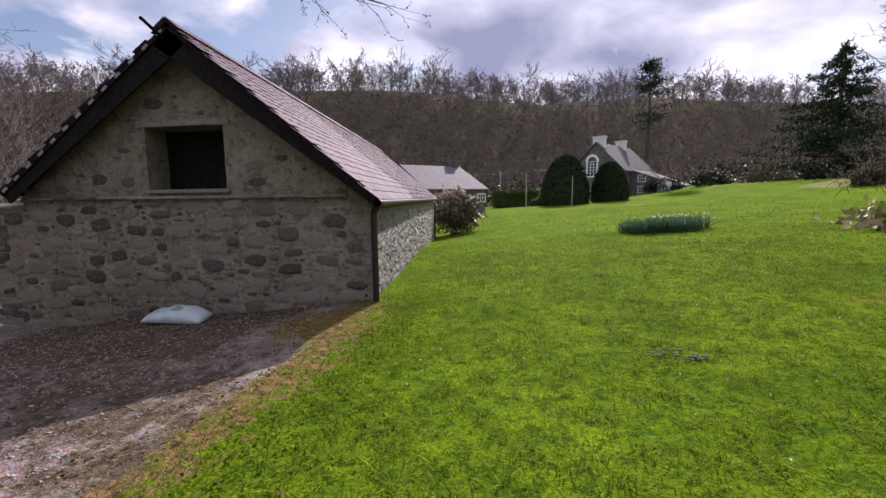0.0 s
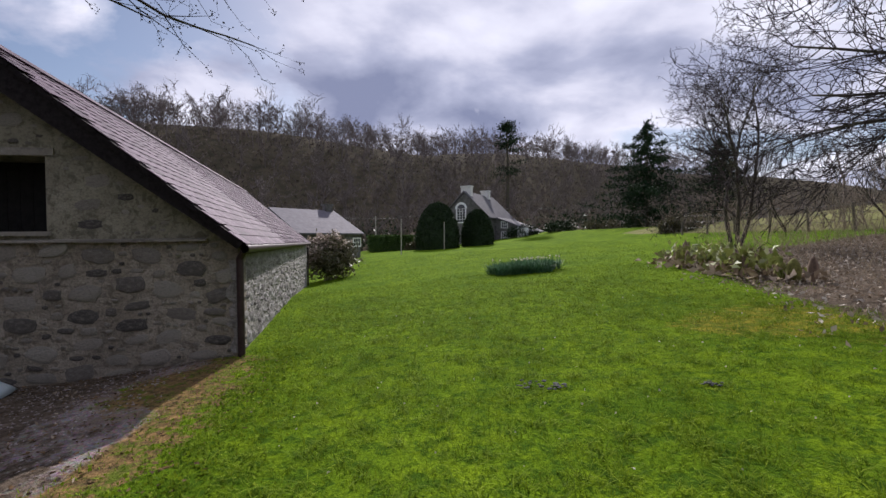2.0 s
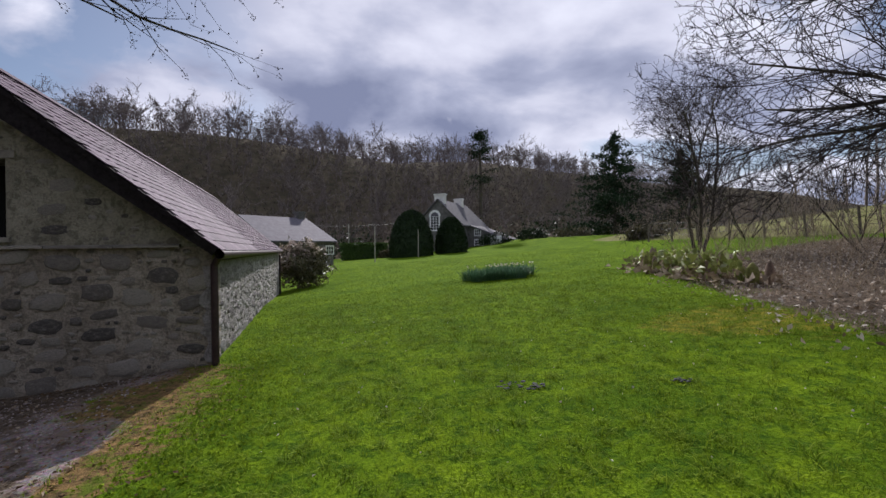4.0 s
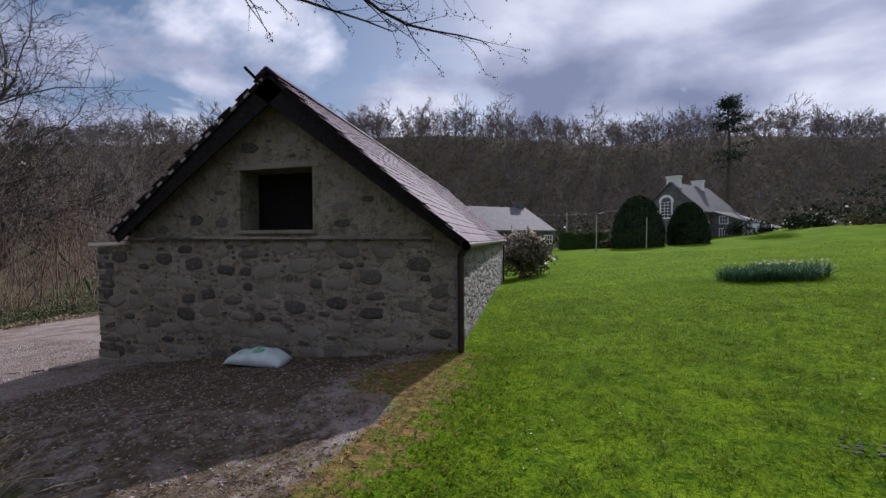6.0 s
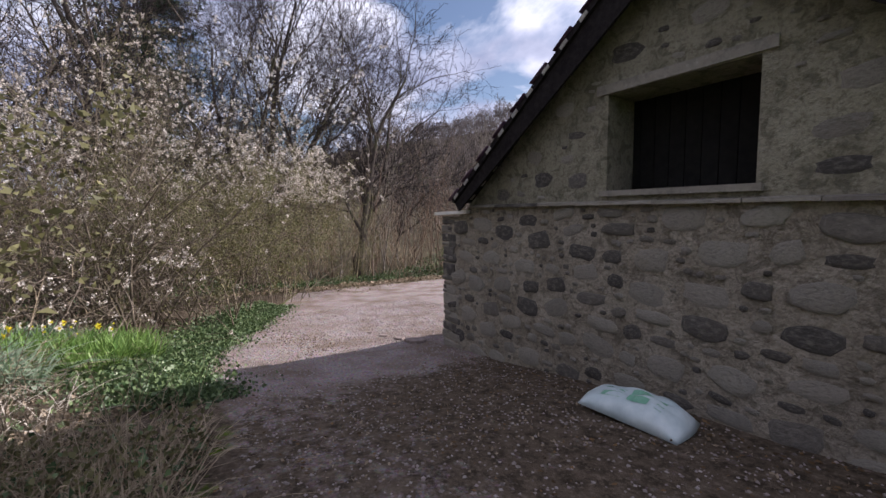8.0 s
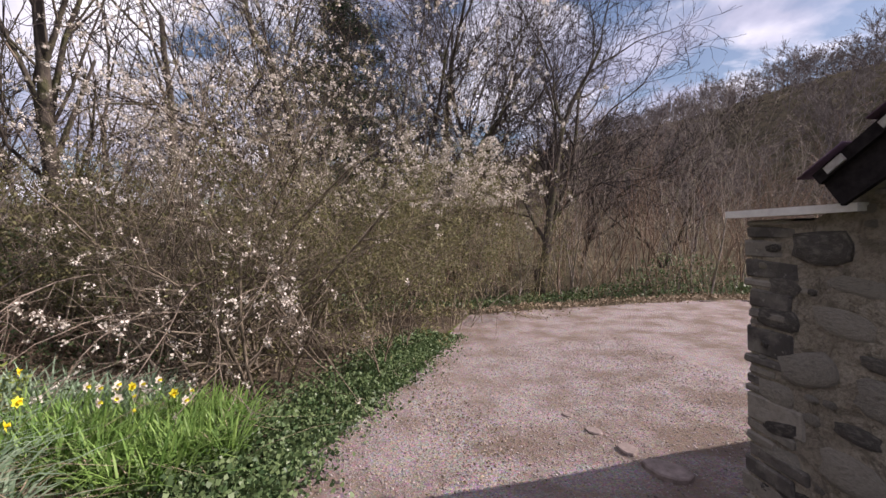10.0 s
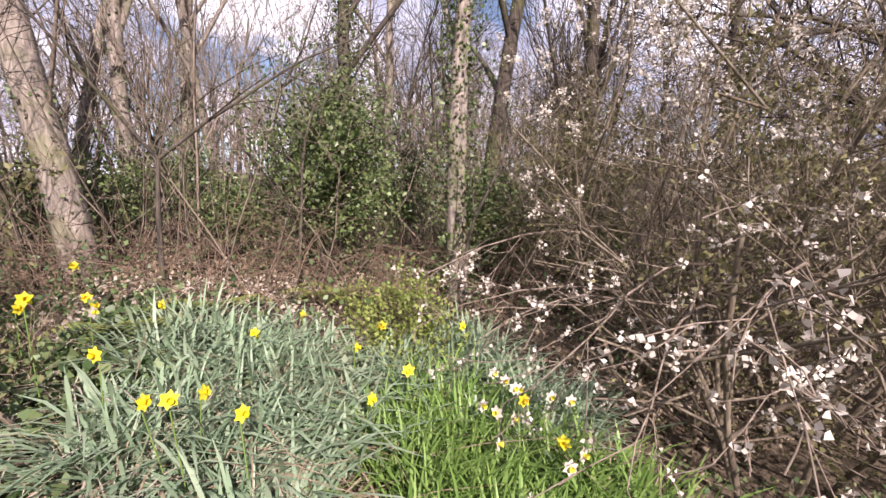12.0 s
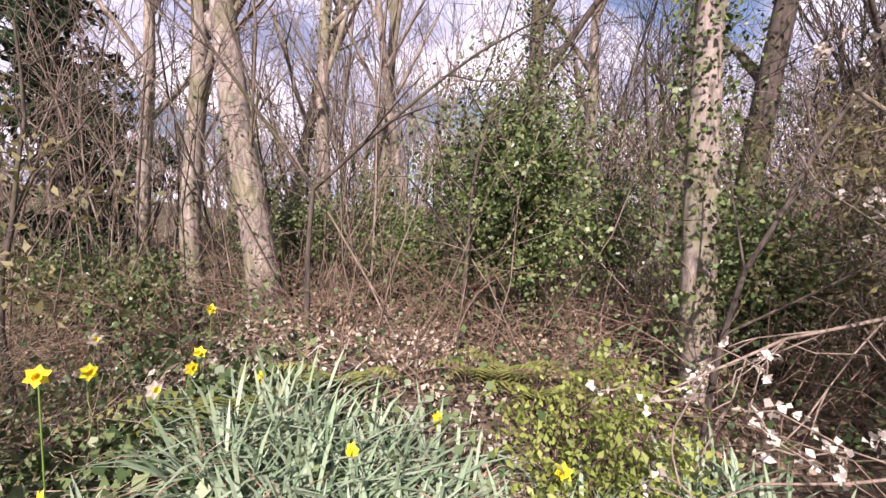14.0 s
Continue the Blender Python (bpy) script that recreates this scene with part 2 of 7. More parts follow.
LEAF_COVER = leaf_material("ground_cover_leaf", (0.045, 0.088, 0.033), (0.175, 0.235, 0.10), 0.45, 0.15)
LEAF_LIME = leaf_material("lime_leaf", (0.20, 0.26, 0.06), (0.33, 0.385, 0.11), 0.5, 0.3)
LEAF_BUD = leaf_material("bud_leaf", (0.12, 0.118, 0.05), (0.25, 0.23, 0.105), 0.6, 0.3)
LEAF_NEEDLE = leaf_material("conifer_needle", (0.012, 0.028, 0.014), (0.035, 0.06, 0.028), 0.85, 0.05, 0.08)
LEAF_YEW = leaf_material("yew_leaf", (0.014, 0.03, 0.012), (0.035, 0.06, 0.02), 0.6, 0.05, 0.2)
LEAF_BOX = leaf_material("hedge_leaf", (0.035, 0.08, 0.015), (0.10, 0.17, 0.03), 0.5, 0.15)
LEAF_SHRUB = leaf_material("shrub_leaf", (0.06, 0.06, 0.03), (0.19, 0.165, 0.085), 0.5, 0.12)
LEAF_DEAD = leaf_material("dead_leaf", (0.17, 0.125, 0.08), (0.46, 0.37, 0.27), 0.85, 0.1, 0.15)
LEAF_BLEACHED = leaf_material("bleached_leaf", (0.35, 0.30, 0.24), (0.62, 0.56, 0.47), 0.8, 0.1, 0.2)
LEAF_MOSSY = plain_material("mossy_bud", (0.09, 0.085, 0.03), (0.22, 0.22, 0.06), 18, 0.9, 0.15)
PETAL_WHITE = leaf_material("white_petal", (0.62, 0.55, 0.48), (0.80, 0.74, 0.66), 0.6, 0.25, 0.2)
PETAL_CREAM = leaf_material("cream_petal", (0.52, 0.47, 0.37), (0.74, 0.70, 0.58), 0.6, 0.2, 0.2)
PETAL_PINK = leaf_material("cream_pink_petal", (0.50, 0.40, 0.34), (0.74, 0.64, 0.54), 0.6, 0.2, 0.2)
PETAL_YELLOW = leaf_material("yellow_petal", (0.84, 0.70, 0.02), (0.88, 0.82, 0.09), 0.5, 0.25, 0.25)
PETAL_ORANGE = leaf_material("orange_trumpet", (0.82, 0.54, 0.01), (0.86, 0.66, 0.02), 0.5, 0.2, 0.25)
FERN = leaf_material("fern_frond", (0.14, 0.17, 0.04), (0.27, 0.29, 0.08), 0.6, 0.2)
STONE_TONES = [(0.068, 0.062, 0.060), (0.085, 0.078, 0.072), (0.15, 0.135, 0.12), (0.29, 0.265, 0.225), (0.32, 0.29, 0.25), (0.25, 0.23, 0.20), (0.34, 0.315, 0.27), (0.19, 0.17, 0.15), (0.075, 0.068, 0.064)]
STONE = stone_material("rubble_stone", STONE_TONES)
STONE_JOINED = stone_material("rubble_stone_rest", STONE_TONES, True)
STONE_PALE = stone_material("limed_stone", [(0.32, 0.30, 0.28), (0.16, 0.14, 0.14), (0.46, 0.44, 0.42), (0.24, 0.21, 0.21)])
STONE_PALE_JOINED = stone_material("limed_stone_rest", [(0.32, 0.30, 0.28), (0.16, 0.14, 0.14), (0.46, 0.44, 0.42), (0.24, 0.21, 0.21)], True)
MORTAR = mortar_material("lime_mortar", (0.30, 0.26, 0.205), (0.43, 0.38, 0.31), (0.21, 0.18, 0.145))
RENDER = mortar_material("rough_render", (0.24, 0.222, 0.165), (0.35, 0.325, 0.25), (0.17, 0.165, 0.12), 0.8)
LIMEWASH = mortar_material("worn_limewash", (0.30, 0.28, 0.26), (0.44, 0.42, 0.40), (0.20, 0.18, 0.165))
SLATE, SLATE_JOINED = slate_material(), slate_material(True)
# grey slate made lighter to paint in the reflected sky
SLATE_SHEEN = plain_material("sheen_slate_roof", (0.11, 0.10, 0.115), (0.17, 0.16, 0.18), 3, 0.8, 0.15)
SLATE_GREY = plain_material("grey_slate_roof", (0.095, 0.09, 0.095), (0.165, 0.158, 0.165), 3, 0.78, 0.15)
# dark roof timber, also the painted shade along the verges
TIMBER_AND_SHADE = plain_material("dark_timber_and_shade", (0.010, 0.008, 0.009), (0.026, 0.022, 0.022), 20, 0.9, 0.1)
TIMBER_PALE = plain_material("weathered_batten", (0.26, 0.24, 0.22), (0.42, 0.40, 0.37), 25, 0.85)
TIMBER_POST = plain_material("silvered_post", (0.30, 0.27, 0.23), (0.46, 0.43, 0.38), 25, 0.85)
FENCE_WOOD = plain_material("fence_wood", (0.10, 0.085, 0.065), (0.20, 0.17, 0.13), 25, 0.9)
PIPE = plain_material("painted_pipe", (0.022, 0.012, 0.013), (0.05, 0.03, 0.03), 14, 0.45)
DARK_INSIDE = plain_material("dark_boards", (0.006, 0.006, 0.006), (0.014, 0.013, 0.012), 12, 0.9)
CAP_STONE = plain_material("pale_cap_stone", (0.62, 0.60, 0.56), (0.80, 0.78, 0.74), 10, 0.7)
WHITE_PAINT = plain_material("white_paint", (0.74, 0.74, 0.73), (0.84, 0.84, 0.83), 6, 0.5)
WINDOW_GLASS = plain_material("window_glass", (0.02, 0.022, 0.026), (0.04, 0.042, 0.048), 2, 0.08, 0.6)
BAG_PLASTIC = plain_material("pale_plastic_sack", (0.42, 0.52, 0.54), (0.62, 0.70, 0.71), 5, 0.38, 0.5)
BAG_GREEN = plain_material("green_print", (0.14, 0.36, 0.24), (0.24, 0.46, 0.33), 8, 0.4, 0.5)
HOUSE_STONE = mortar_material("house_stone", (0.13, 0.125, 0.12), (0.24, 0.23, 0.22), (0.10, 0.095, 0.09))
WIRE = plain_material("wire", (0.10, 0.10, 0.10), (0.18, 0.18, 0.18), 10, 0.5, 0.5, 0.6)


# ---- mesh tools ----
def mesh_np(name, verts, quads=None, tris=None):
    me = bpy.data.meshes.new(name)
    verts = np.asarray(verts, dtype=np.float64)
    q = np.asarray(quads if quads is not None else np.zeros((0, 4)), dtype=np.int64).reshape(-1, 4)
    t = np.asarray(tris if tris is not None else np.zeros((0, 3)), dtype=np.int64).reshape(-1, 3)
    me.vertices.add(len(verts))
    me.vertices.foreach_set("co", verts.ravel())
    me.loops.add(4 * len(q) + 3 * len(t))
    me.loops.foreach_set("vertex_index", np.concatenate([q.ravel(), t.ravel()]))
    me.polygons.add(len(q) + len(t))
    me.polygons.foreach_set("loop_start", np.concatenate([np.arange(len(q)) * 4, 4 * len(q) + np.arange(len(t)) * 3]))
    me.update(calc_edges=True)
    me.validate()
    return me


def place(name, me, material, parent=None, label="", smooth=False):
    me.materials.clear()
    me.materials.append(material)
    if smooth:
        me.polygons.foreach_set("use_smooth", np.ones(len(me.polygons), dtype=bool))
    ob = new(name, me)
    if parent:
        ob.parent = parent
        root = parent
        while root.parent:
            root = root.parent
        if parent is root:
            ob.matrix_parent_inverse = Matrix.Translation(-root.location)
    if label:
        ob["label"] = label
    return ob


def part(name, bm, material, parent, label="", smooth=False):
    me = bpy.data.meshes.new(name)
    bmesh.ops.recalc_face_normals(bm, faces=bm.faces)
    bm.to_mesh(me)
    bm.free()
    return place(name, me, material, parent, label, smooth)


def thing(name, at, label, category, group="", kind=""):
    e = new(name)
    e.empty_display_size = 0.2
    e.location = at
    return tagged(e, label, category, group, kind)


def box_bm(x0, x1, y0, y1, z0, z1, bevel=0.0, bm=None):
    own = bm is None
    bm = bm or bmesh.new()
    made = bmesh.ops.create_cube(bm, size=1.0)["verts"]
    for v in made:
        v.co = Vector((x0 + (v.co.x + 0.5) * (x1 - x0), y0 + (v.co.y + 0.5) * (y1 - y0), z0 + (v.co.z + 0.5) * (z1 - z0)))
    if bevel:
        edges = list({e for v in made for e in v.link_edges})
        bmesh.ops.bevel(bm, geom=edges, offset=bevel, segments=1, affect="EDGES")
    return bm


def prism_bm(loop, shift, bm=None):
    """A closed loop of points pushed along shift into a solid."""
    bm = bm or bmesh.new()
    a = [bm.verts.new(Vector(p)) for p in loop]
    b = [bm.verts.new(Vector(p) + Vector(shift)) for p in loop]
    bm.faces.new(a)
    bm.faces.new(b[::-1])
    for i in range(len(a)):
        j = (i + 1) % len(a)
        bm.faces.new((a[j], a[i], b[i], b[j]))
    return bm


def unit(v):
    return v / np.maximum(1e-9, np.linalg.norm(v, axis=-1, keepdims=True))


def tubes(segs, sides=3):
    """Tapered prisms along an array of rows x0 y0 z0 x1 y1 z1 r0 r1."""
    s = np.asarray(segs, dtype=np.float64)
    p, q, r0, r1 = s[:, :3], s[:, 3:6], s[:, 6], s[:, 7]
    d = unit(q - p)
    ref = np.where(np.abs(d[:, 2:3]) > 0.9, np.array([[1.0, 0, 0]]), np.array([[0, 0, 1.0]]))
    u = unit(np.cross(d, ref))
    w = np.cross(d, u)
    a = np.arange(sides) * 2 * np.pi / sides
    ring = np.cos(a)[None, :, None] * u[:, None, :] + np.sin(a)[None, :, None] * w[:, None, :]
    v0 = p[:, None, :] + ring * r0[:, None, None]
    v1 = q[:, None, :] + ring * r1[:, None, None]
    verts = np.concatenate([v0, v1], axis=1).reshape(-1, 3)
    base = (np.arange(len(s)) * 2 * sides)[:, None]
    k = np.arange(sides)
    k2 = (k + 1) % sides
    quads = np.stack([base + k, base + k2, base + sides + k2, base + sides + k], axis=-1).reshape(-1, 4)
    return verts, quads


def tube_mesh(name, segs, sides=3):
    v, q = tubes(segs, sides)
    return mesh_np(name, v, q)


def joined(name, pieces):
    """One mesh from (verts, quads) pairs."""
    vs, qs, n = [], [], 0
    for v, q in pieces:
        vs.append(v)
        qs.append(q + n)
        n += len(v)
    return mesh_np(name, np.concatenate(vs), np.concatenate(qs))


def leaves(pts, size, rng, ratio=0.6, up=0.0, fold=0.25):
    """A folded four-cornered leaf at each point, turned at random."""
    pts = np.asarray(pts)
    n = len(pts)
    size = size * rng.uniform(0.6, 1.3, (n, 1))
    d = rng.normal(size=(n, 3))
    d[:, 2] += up
    d = unit(d)
    e = unit(np.cross(d, rng.normal(size=(n, 3))))
    f = np.cross(d, e)
    tip, side = d * size, e * size * ratio * 0.5
    lift = f * size * fold
    v = np.stack([pts, pts + tip * 0.5 + side + lift, pts + tip, pts + tip * 0.5 - side + lift], axis=1).reshape(-1, 3)
    b = np.arange(n)[:, None] * 4
    q = np.concatenate([b, b + 1, b + 2, b + 3], axis=1)
    return v, q


def blades(roots, length, width, rng, lean=0.5, droop=0.5, steps=3):
    """Curved strap leaves rooted at the given points."""
    roots = np.asarray(roots)
    n = len(roots)
    L = length * rng.uniform(0.6, 1.2, (n, 1))
    az = rng.uniform(0, 2 * np.pi, n)
    out = np.stack([np.cos(az), np.sin(az), np.zeros(n)], axis=1)
    acr = np.stack([-np.sin(az), np.cos(az), np.zeros(n)], axis=1)
    ln = np.abs(rng.normal(0, lean, (n, 1)))
    dr = droop * rng.uniform(0.2, 1.4, (n, 1))
    W = width * rng.uniform(0.7, 1.3, (n, 1))
    rows = []
    for i in range(steps + 1):
        t = i / steps
        c = roots + out * L * (ln * t + dr * t * t * 0.6) + np.array([[0, 0, 1.0]]) * L * (t - 0.45 * dr * t * t * t) * (1 - 0.25 * np.minimum(ln, 1))
        w = W * (0.5 if i == 0 else (1.0 if i < steps else 0.06)) * 0.5
        rows += [c - acr * w, c + acr * w]
    v = np.stack(rows, axis=1).reshape(-1, 3)
    per = 2 * (steps + 1)
    b = np.arange(n)[:, None] * per
    q = np.concatenate([np.concatenate([b + 2 * i, b + 2 * i + 1, b + 2 * i + 3, b + 2 * i + 2], axis=1) for i in range(steps)])
    return v, q


def grow(rng, base, way, length, radius, levels, kids=2.0, ratio=0.62, bend=0.12, rise=0.04, angle=0.75, step=0.5, taper=0.65, bare=0.3, sag=0.0, thin=0.55, coarse=False):
    """Branching limbs: rows x0 y0 z0 x1 y1 z1 r0 r1 level."""
    out = []

    def limb(p, d, L, r, lev):
        n = 1 if coarse and lev == levels else max(2, min(9, int(L / step)))
        l = L / n
        for i in range(n):
            b = bend * (1 + 0.4 * lev)
            d = (d[0] + rng.gauss(0, b), d[1] + rng.gauss(0, b), d[2] + rng.gauss(0, b) + rise - sag * lev)
            m = math.sqrt(d[0] ** 2 + d[1] ** 2 + d[2] ** 2) or 1
            d = (d[0] / m, d[1] / m, d[2] / m)
            q = (p[0] + d[0] * l, p[1] + d[1] * l, p[2] + d[2] * l)
            ra, rb = r * (1 - taper * i / n), r * (1 - taper * (i + 1) / n)
            out.append((*p, *q, ra, rb, lev))
            if lev < levels and (i + 1) / n > (bare if lev == 0 else 0.15):
                k = int(kids) + (rng.random() < kids - int(kids))
                for _ in range(k):
                    a = angle * rng.uniform(0.6, 1.3)
                    sx, sy, sz = rng.gauss(0, 1), rng.gauss(0, 1), rng.gauss(0, 1)
                    dot = sx * d[0] + sy * d[1] + sz * d[2]
                    sx, sy, sz = sx - dot * d[0], sy - dot * d[1], sz - dot * d[2]
                    m = math.sqrt(sx * sx + sy * sy + sz * sz) or 1
                    ca, sa = math.cos(a), math.sin(a) / m
                    limb(q, (d[0] * ca + sx * sa, d[1] * ca + sy * sa, d[2] * ca + sz * sa), L * ratio * rng.uniform(0.6, 1.15) * (1 - 0.35 * (i + 1) / n), max(0.0025, rb * thin), lev + 1)
            p = q

    limb(tuple(base), tuple(way), length, radius, 0)
    return np.array(out)


def tree_thing(name, segs, at, label, category, bark, twig, group="", cut=1, root=None):
    """A tree of two parts: the trunk with its limbs, and the twigs of its crown."""
    t = root or thing(name, at, label, category, group)
    thick = segs[:, 8] <= cut
    v1 = [tubes(segs[segs[:, 8] == 0], 8)]
    if (thick & (segs[:, 8] > 0)).any():
        v1.append(tubes(segs[thick & (segs[:, 8] > 0)], 5))
    place("trunk", joined("trunk", v1), bark, t, smooth=True)
    if (~thick).any():
        place("crown", tube_mesh("crown", segs[~thick], 3), twig, t)
    return t


# ---- ground ----
def smooth(a, b, x):
    t = np.clip((np.asarray(x, dtype=float) - a) / (b - a), 0, 1)
    return t * t * (3 - 2 * t)


def wobble(x, y, f):
    return np.sin(x * f + 1.3 * np.sin(y * f * 0.7)) * np.cos(y * f * 0.9 + 0.8 * np.sin(x * f * 1.3))


def height(x, y):
    x, y = np.asarray(x, dtype=float), np.asarray(y, dtype=float)
    e = np.minimum(np.maximum(0, x - 8), 16)
    east = -0.17 + 0.06 * np.minimum(x, 8) + 0.045 * np.clip(x - 8, 0, 30) + 0.004 * np.minimum(y, 80) + 0.0042 * e * e
    east = east + 6 * smooth(24, 70, x) * smooth(45, 15, y)
    west = -0.24 + 0.05 * (np.maximum(x, -5) + 2) + 0.118 * (np.clip(x, -11, -5) + 5) + 0.06 * (np.clip(x, -22, -11) + 11)
    west = west - 0.10 * smooth(2.5, 5.5, y) * smooth(-2.0, -4.0, x)
    z = east + (west - east) * smooth(-0.8, -2.6, x)
    z = z - 0.42 * np.exp(-((y - 22.5) / 8.0) ** 2) * smooth(4.5, -3.0, x)
    bank = smooth(3.0, -2.2, y + 0.10 * (x + 9)) * smooth(-5.0, -8.0, x)
    z = z + 0.85 * bank * smooth(-17, -11, x)
    d = -0.25 * x + 0.968 * y - 57
    z = z + (25.5 + 5.5 * smooth(25, -30, x)) * smooth(0, 66, d) + 1.2 * wobble(x, y, 0.045) * smooth(5, 40, d)
    z = z + 5 * smooth(-30, -90, x) * smooth(60, 20, d)
    z = z + 2.4 * smooth(-7, -22, y) * smooth(6, -3, x) + 1.5 * smooth(-18, -70, y)
    z = z + 0.012 * wobble(x, y, 2.1) + 0.02 * wobble(x, y, 0.8)
    return z


def h1(x, y):
    return float(height(x, y))


def on(x, y, dz=0.0):
    return Vector((x, y, h1(x, y) + dz))


def gravel_edge(y):
    """Where the grass of the lawn gives way to the drive, along y."""
    return -2.05 - 0.25 * np.sin(y * 0.9) - 0.10 * np.maximum(0, y - 3)


def bed_line(x):
    """Northern edge of the planted bank, along x."""
    return np.where(x > -9.5, 2.55 + 0.25 * (x + 9.5) * 0.3, 2.55 - 0.42 * (x + 9.5))


def veg_line(x):
    """Southern edge of the drive beside the dry plants."""
    return -0.2 + 2.55 * smooth(-2.4, -3.9, x) + 0.35 * smooth(-4.5, -6.5, x)


def build_ground():
    near = np.arange(-19, 13.01, 0.14)
    xs = np.concatenate([[-420, -300, -220], np.arange(-180, -60, 8), np.arange(-60, -19, 1.3), near, np.arange(13.8, 45, 0.9), np.arange(46, 180, 8), [220, 300, 420]])
    neary = np.arange(-7, 17.01, 0.14)
    ys = np.concatenate([[-420, -300, -200], np.arange(-160, -30, 8), np.arange(-30, -7, 1.0), neary, np.arange(17.6, 60, 0.9), np.arange(61, 180, 5), [220, 300, 420]])
    X, Y = np.meshgrid(xs, ys)
    Z = height(X, Y)
    v = np.stack([X.ravel(), Y.ravel(), Z.ravel()], axis=1)
    nx, ny = len(xs), len(ys)
    i = (np.arange(ny - 1)[:, None] * nx + np.arange(nx - 1)[None, :]).ravel()
    q = np.stack([i, i + 1, i + nx + 1, i + nx], axis=1)
    me = mesh_np("ground", v, q)
    x, y = v[:, 0], v[:, 1]
    soft = 0.35
    gravel = smooth(soft, -soft, x - gravel_edge(y)) * smooth(-0.6, 0.6, y + 6) * smooth(-19.4, -18.2, x)
    gravel *= np.where(x < -6.5, smooth(-0.25, 0.25, y - bed_line(x)), smooth(-0.4, 0.4, y - veg_line(x)))
    soil = smooth(-0.4, 0.4, bed_line(x) - y) * smooth(-5.2, -7.0, x) * smooth(-14, -7, y)
    soil = np.maximum(soil, smooth(-0.7, 0.7, x - 3.9 - 0.45 * y) * smooth(15.5, 13.5, y + 0.1 * (x - 9)) * smooth(20.5, 18, x) * smooth(-8, -4, y))
    soil = np.maximum(soil, smooth(0.3, -0.5, y - veg_line(x)) * smooth(-2.4, -3.4, x) * (y > -9))
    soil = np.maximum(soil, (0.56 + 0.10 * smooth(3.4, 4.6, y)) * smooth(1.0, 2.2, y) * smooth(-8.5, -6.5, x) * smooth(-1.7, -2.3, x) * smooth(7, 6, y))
    moss = 0.66 * np.exp(-(((x - 4.6) / 1.3) ** 2 + ((y - 4.9) / 0.75) ** 2)) + 0.45 * smooth(3.0, 6.0, x) * smooth(9, 5, y) * (y > -6)
    moss = moss + 0.75 * np.exp(-(((x + 2.5) / 0.55) ** 2 + ((y - 5.0) / 0.8) ** 2))
    soil = soil * (1 - 0.8 * np.exp(-(((x + 2.4) / 0.6) ** 2 + ((y - 4.9) / 0.9) ** 2)) * (y < 6))
    gravel = gravel * (1 - 0.85 * np.exp(-(((x + 2.4) / 0.6) ** 2 + ((y - 4.9) / 0.9) ** 2)))
    earth = np.exp(-((x - gravel_edge(y) + 0.22) / 0.75) ** 2) * smooth(-1, 1.5, y) * smooth(7, 5.6, y)
    dwood = -0.25 * x + 0.968 * y - 57
    wood = np.maximum.reduce([smooth(-2, 4, dwood), smooth(-17.6, -18.8, x), smooth(-2.0, -4.0, y) * smooth(3.5, 0.5, x), smooth(-9, -14, y)])
    meadow = smooth(19.0, 21.5, x + 0.0 * y) * smooth(38, 30, y) * smooth(-9, -6, y)
    for nm, ch in (("cover", (gravel, soil, moss)), ("cover_more", (earth, wood, meadow))):
        a = me.color_attributes.new(nm, "FLOAT_COLOR", "POINT")
        a.data.foreach_set("color", np.stack([*ch, np.ones(len(x))], axis=1).astype(np.float32).ravel())
    ob = place("ground", me, GROUND, smooth=True)
    tagged(ob, "sloping mown lawn, gravel drive and woodland floor", "ground", kind="structure")


build_ground()

# ---- barn ----
G, LEAN_X, LENGTH = 5.97, -0.0892, 14.9
XL, XR = -8.20, -1.90
RIDGE_X, RIDGE_Z = -4.62, 3.62
EAVE_RX, EAVE_LX, EAVE_Z, EAVE_LZ = -1.79, -7.58, 1.235, 1.38


def bp(u, v, z):
    """Barn coordinates: u across the gable, v along the ridge."""
    return Vector((u + LEAN_X * v, G + v, z))


def stone_bases(rng, count=14):
    made = []
    for _ in range(count):
        n = 12
        a = [2 * math.pi * (i + rng.uniform(-0.25, 0.25)) / n for i in range(n)]
        ring = []
        for t in a:
            c, s = math.cos(t), math.sin(t)
            k = (abs(c) ** 3.4 + abs(s) ** 3.4) ** (-1 / 3.4) * rng.uniform(0.76, 1.0)
            ring.append((0.5 * c * k, 0.5 * s * k))
        v = [(x, 0.0, z) for x, z in ring] + [(x * 0.95, -0.72, z * 0.93) for x, z in ring] + [(x * 0.72, -1.0 + rng.uniform(-0.1, 0.1), z * 0.70) for x, z in ring]
        q = [(i, (i + 1) % n, n + (i + 1) % n, n + i) for i in range(n)] + [(n + i, n + (i + 1) % n, 2 * n + (i + 1) % n, 2 * n + i) for i in range(n)]
        q += [(2 * n, 2 * n + 2 * k + 1, 2 * n + 2 * k + 2, 2 * n + 2 * k + 3) for k in range(n // 2 - 1)]
        made.append((np.array(v), np.array(q)))
    return made


STONE_SHAPES = stone_bases(random.Random(5))


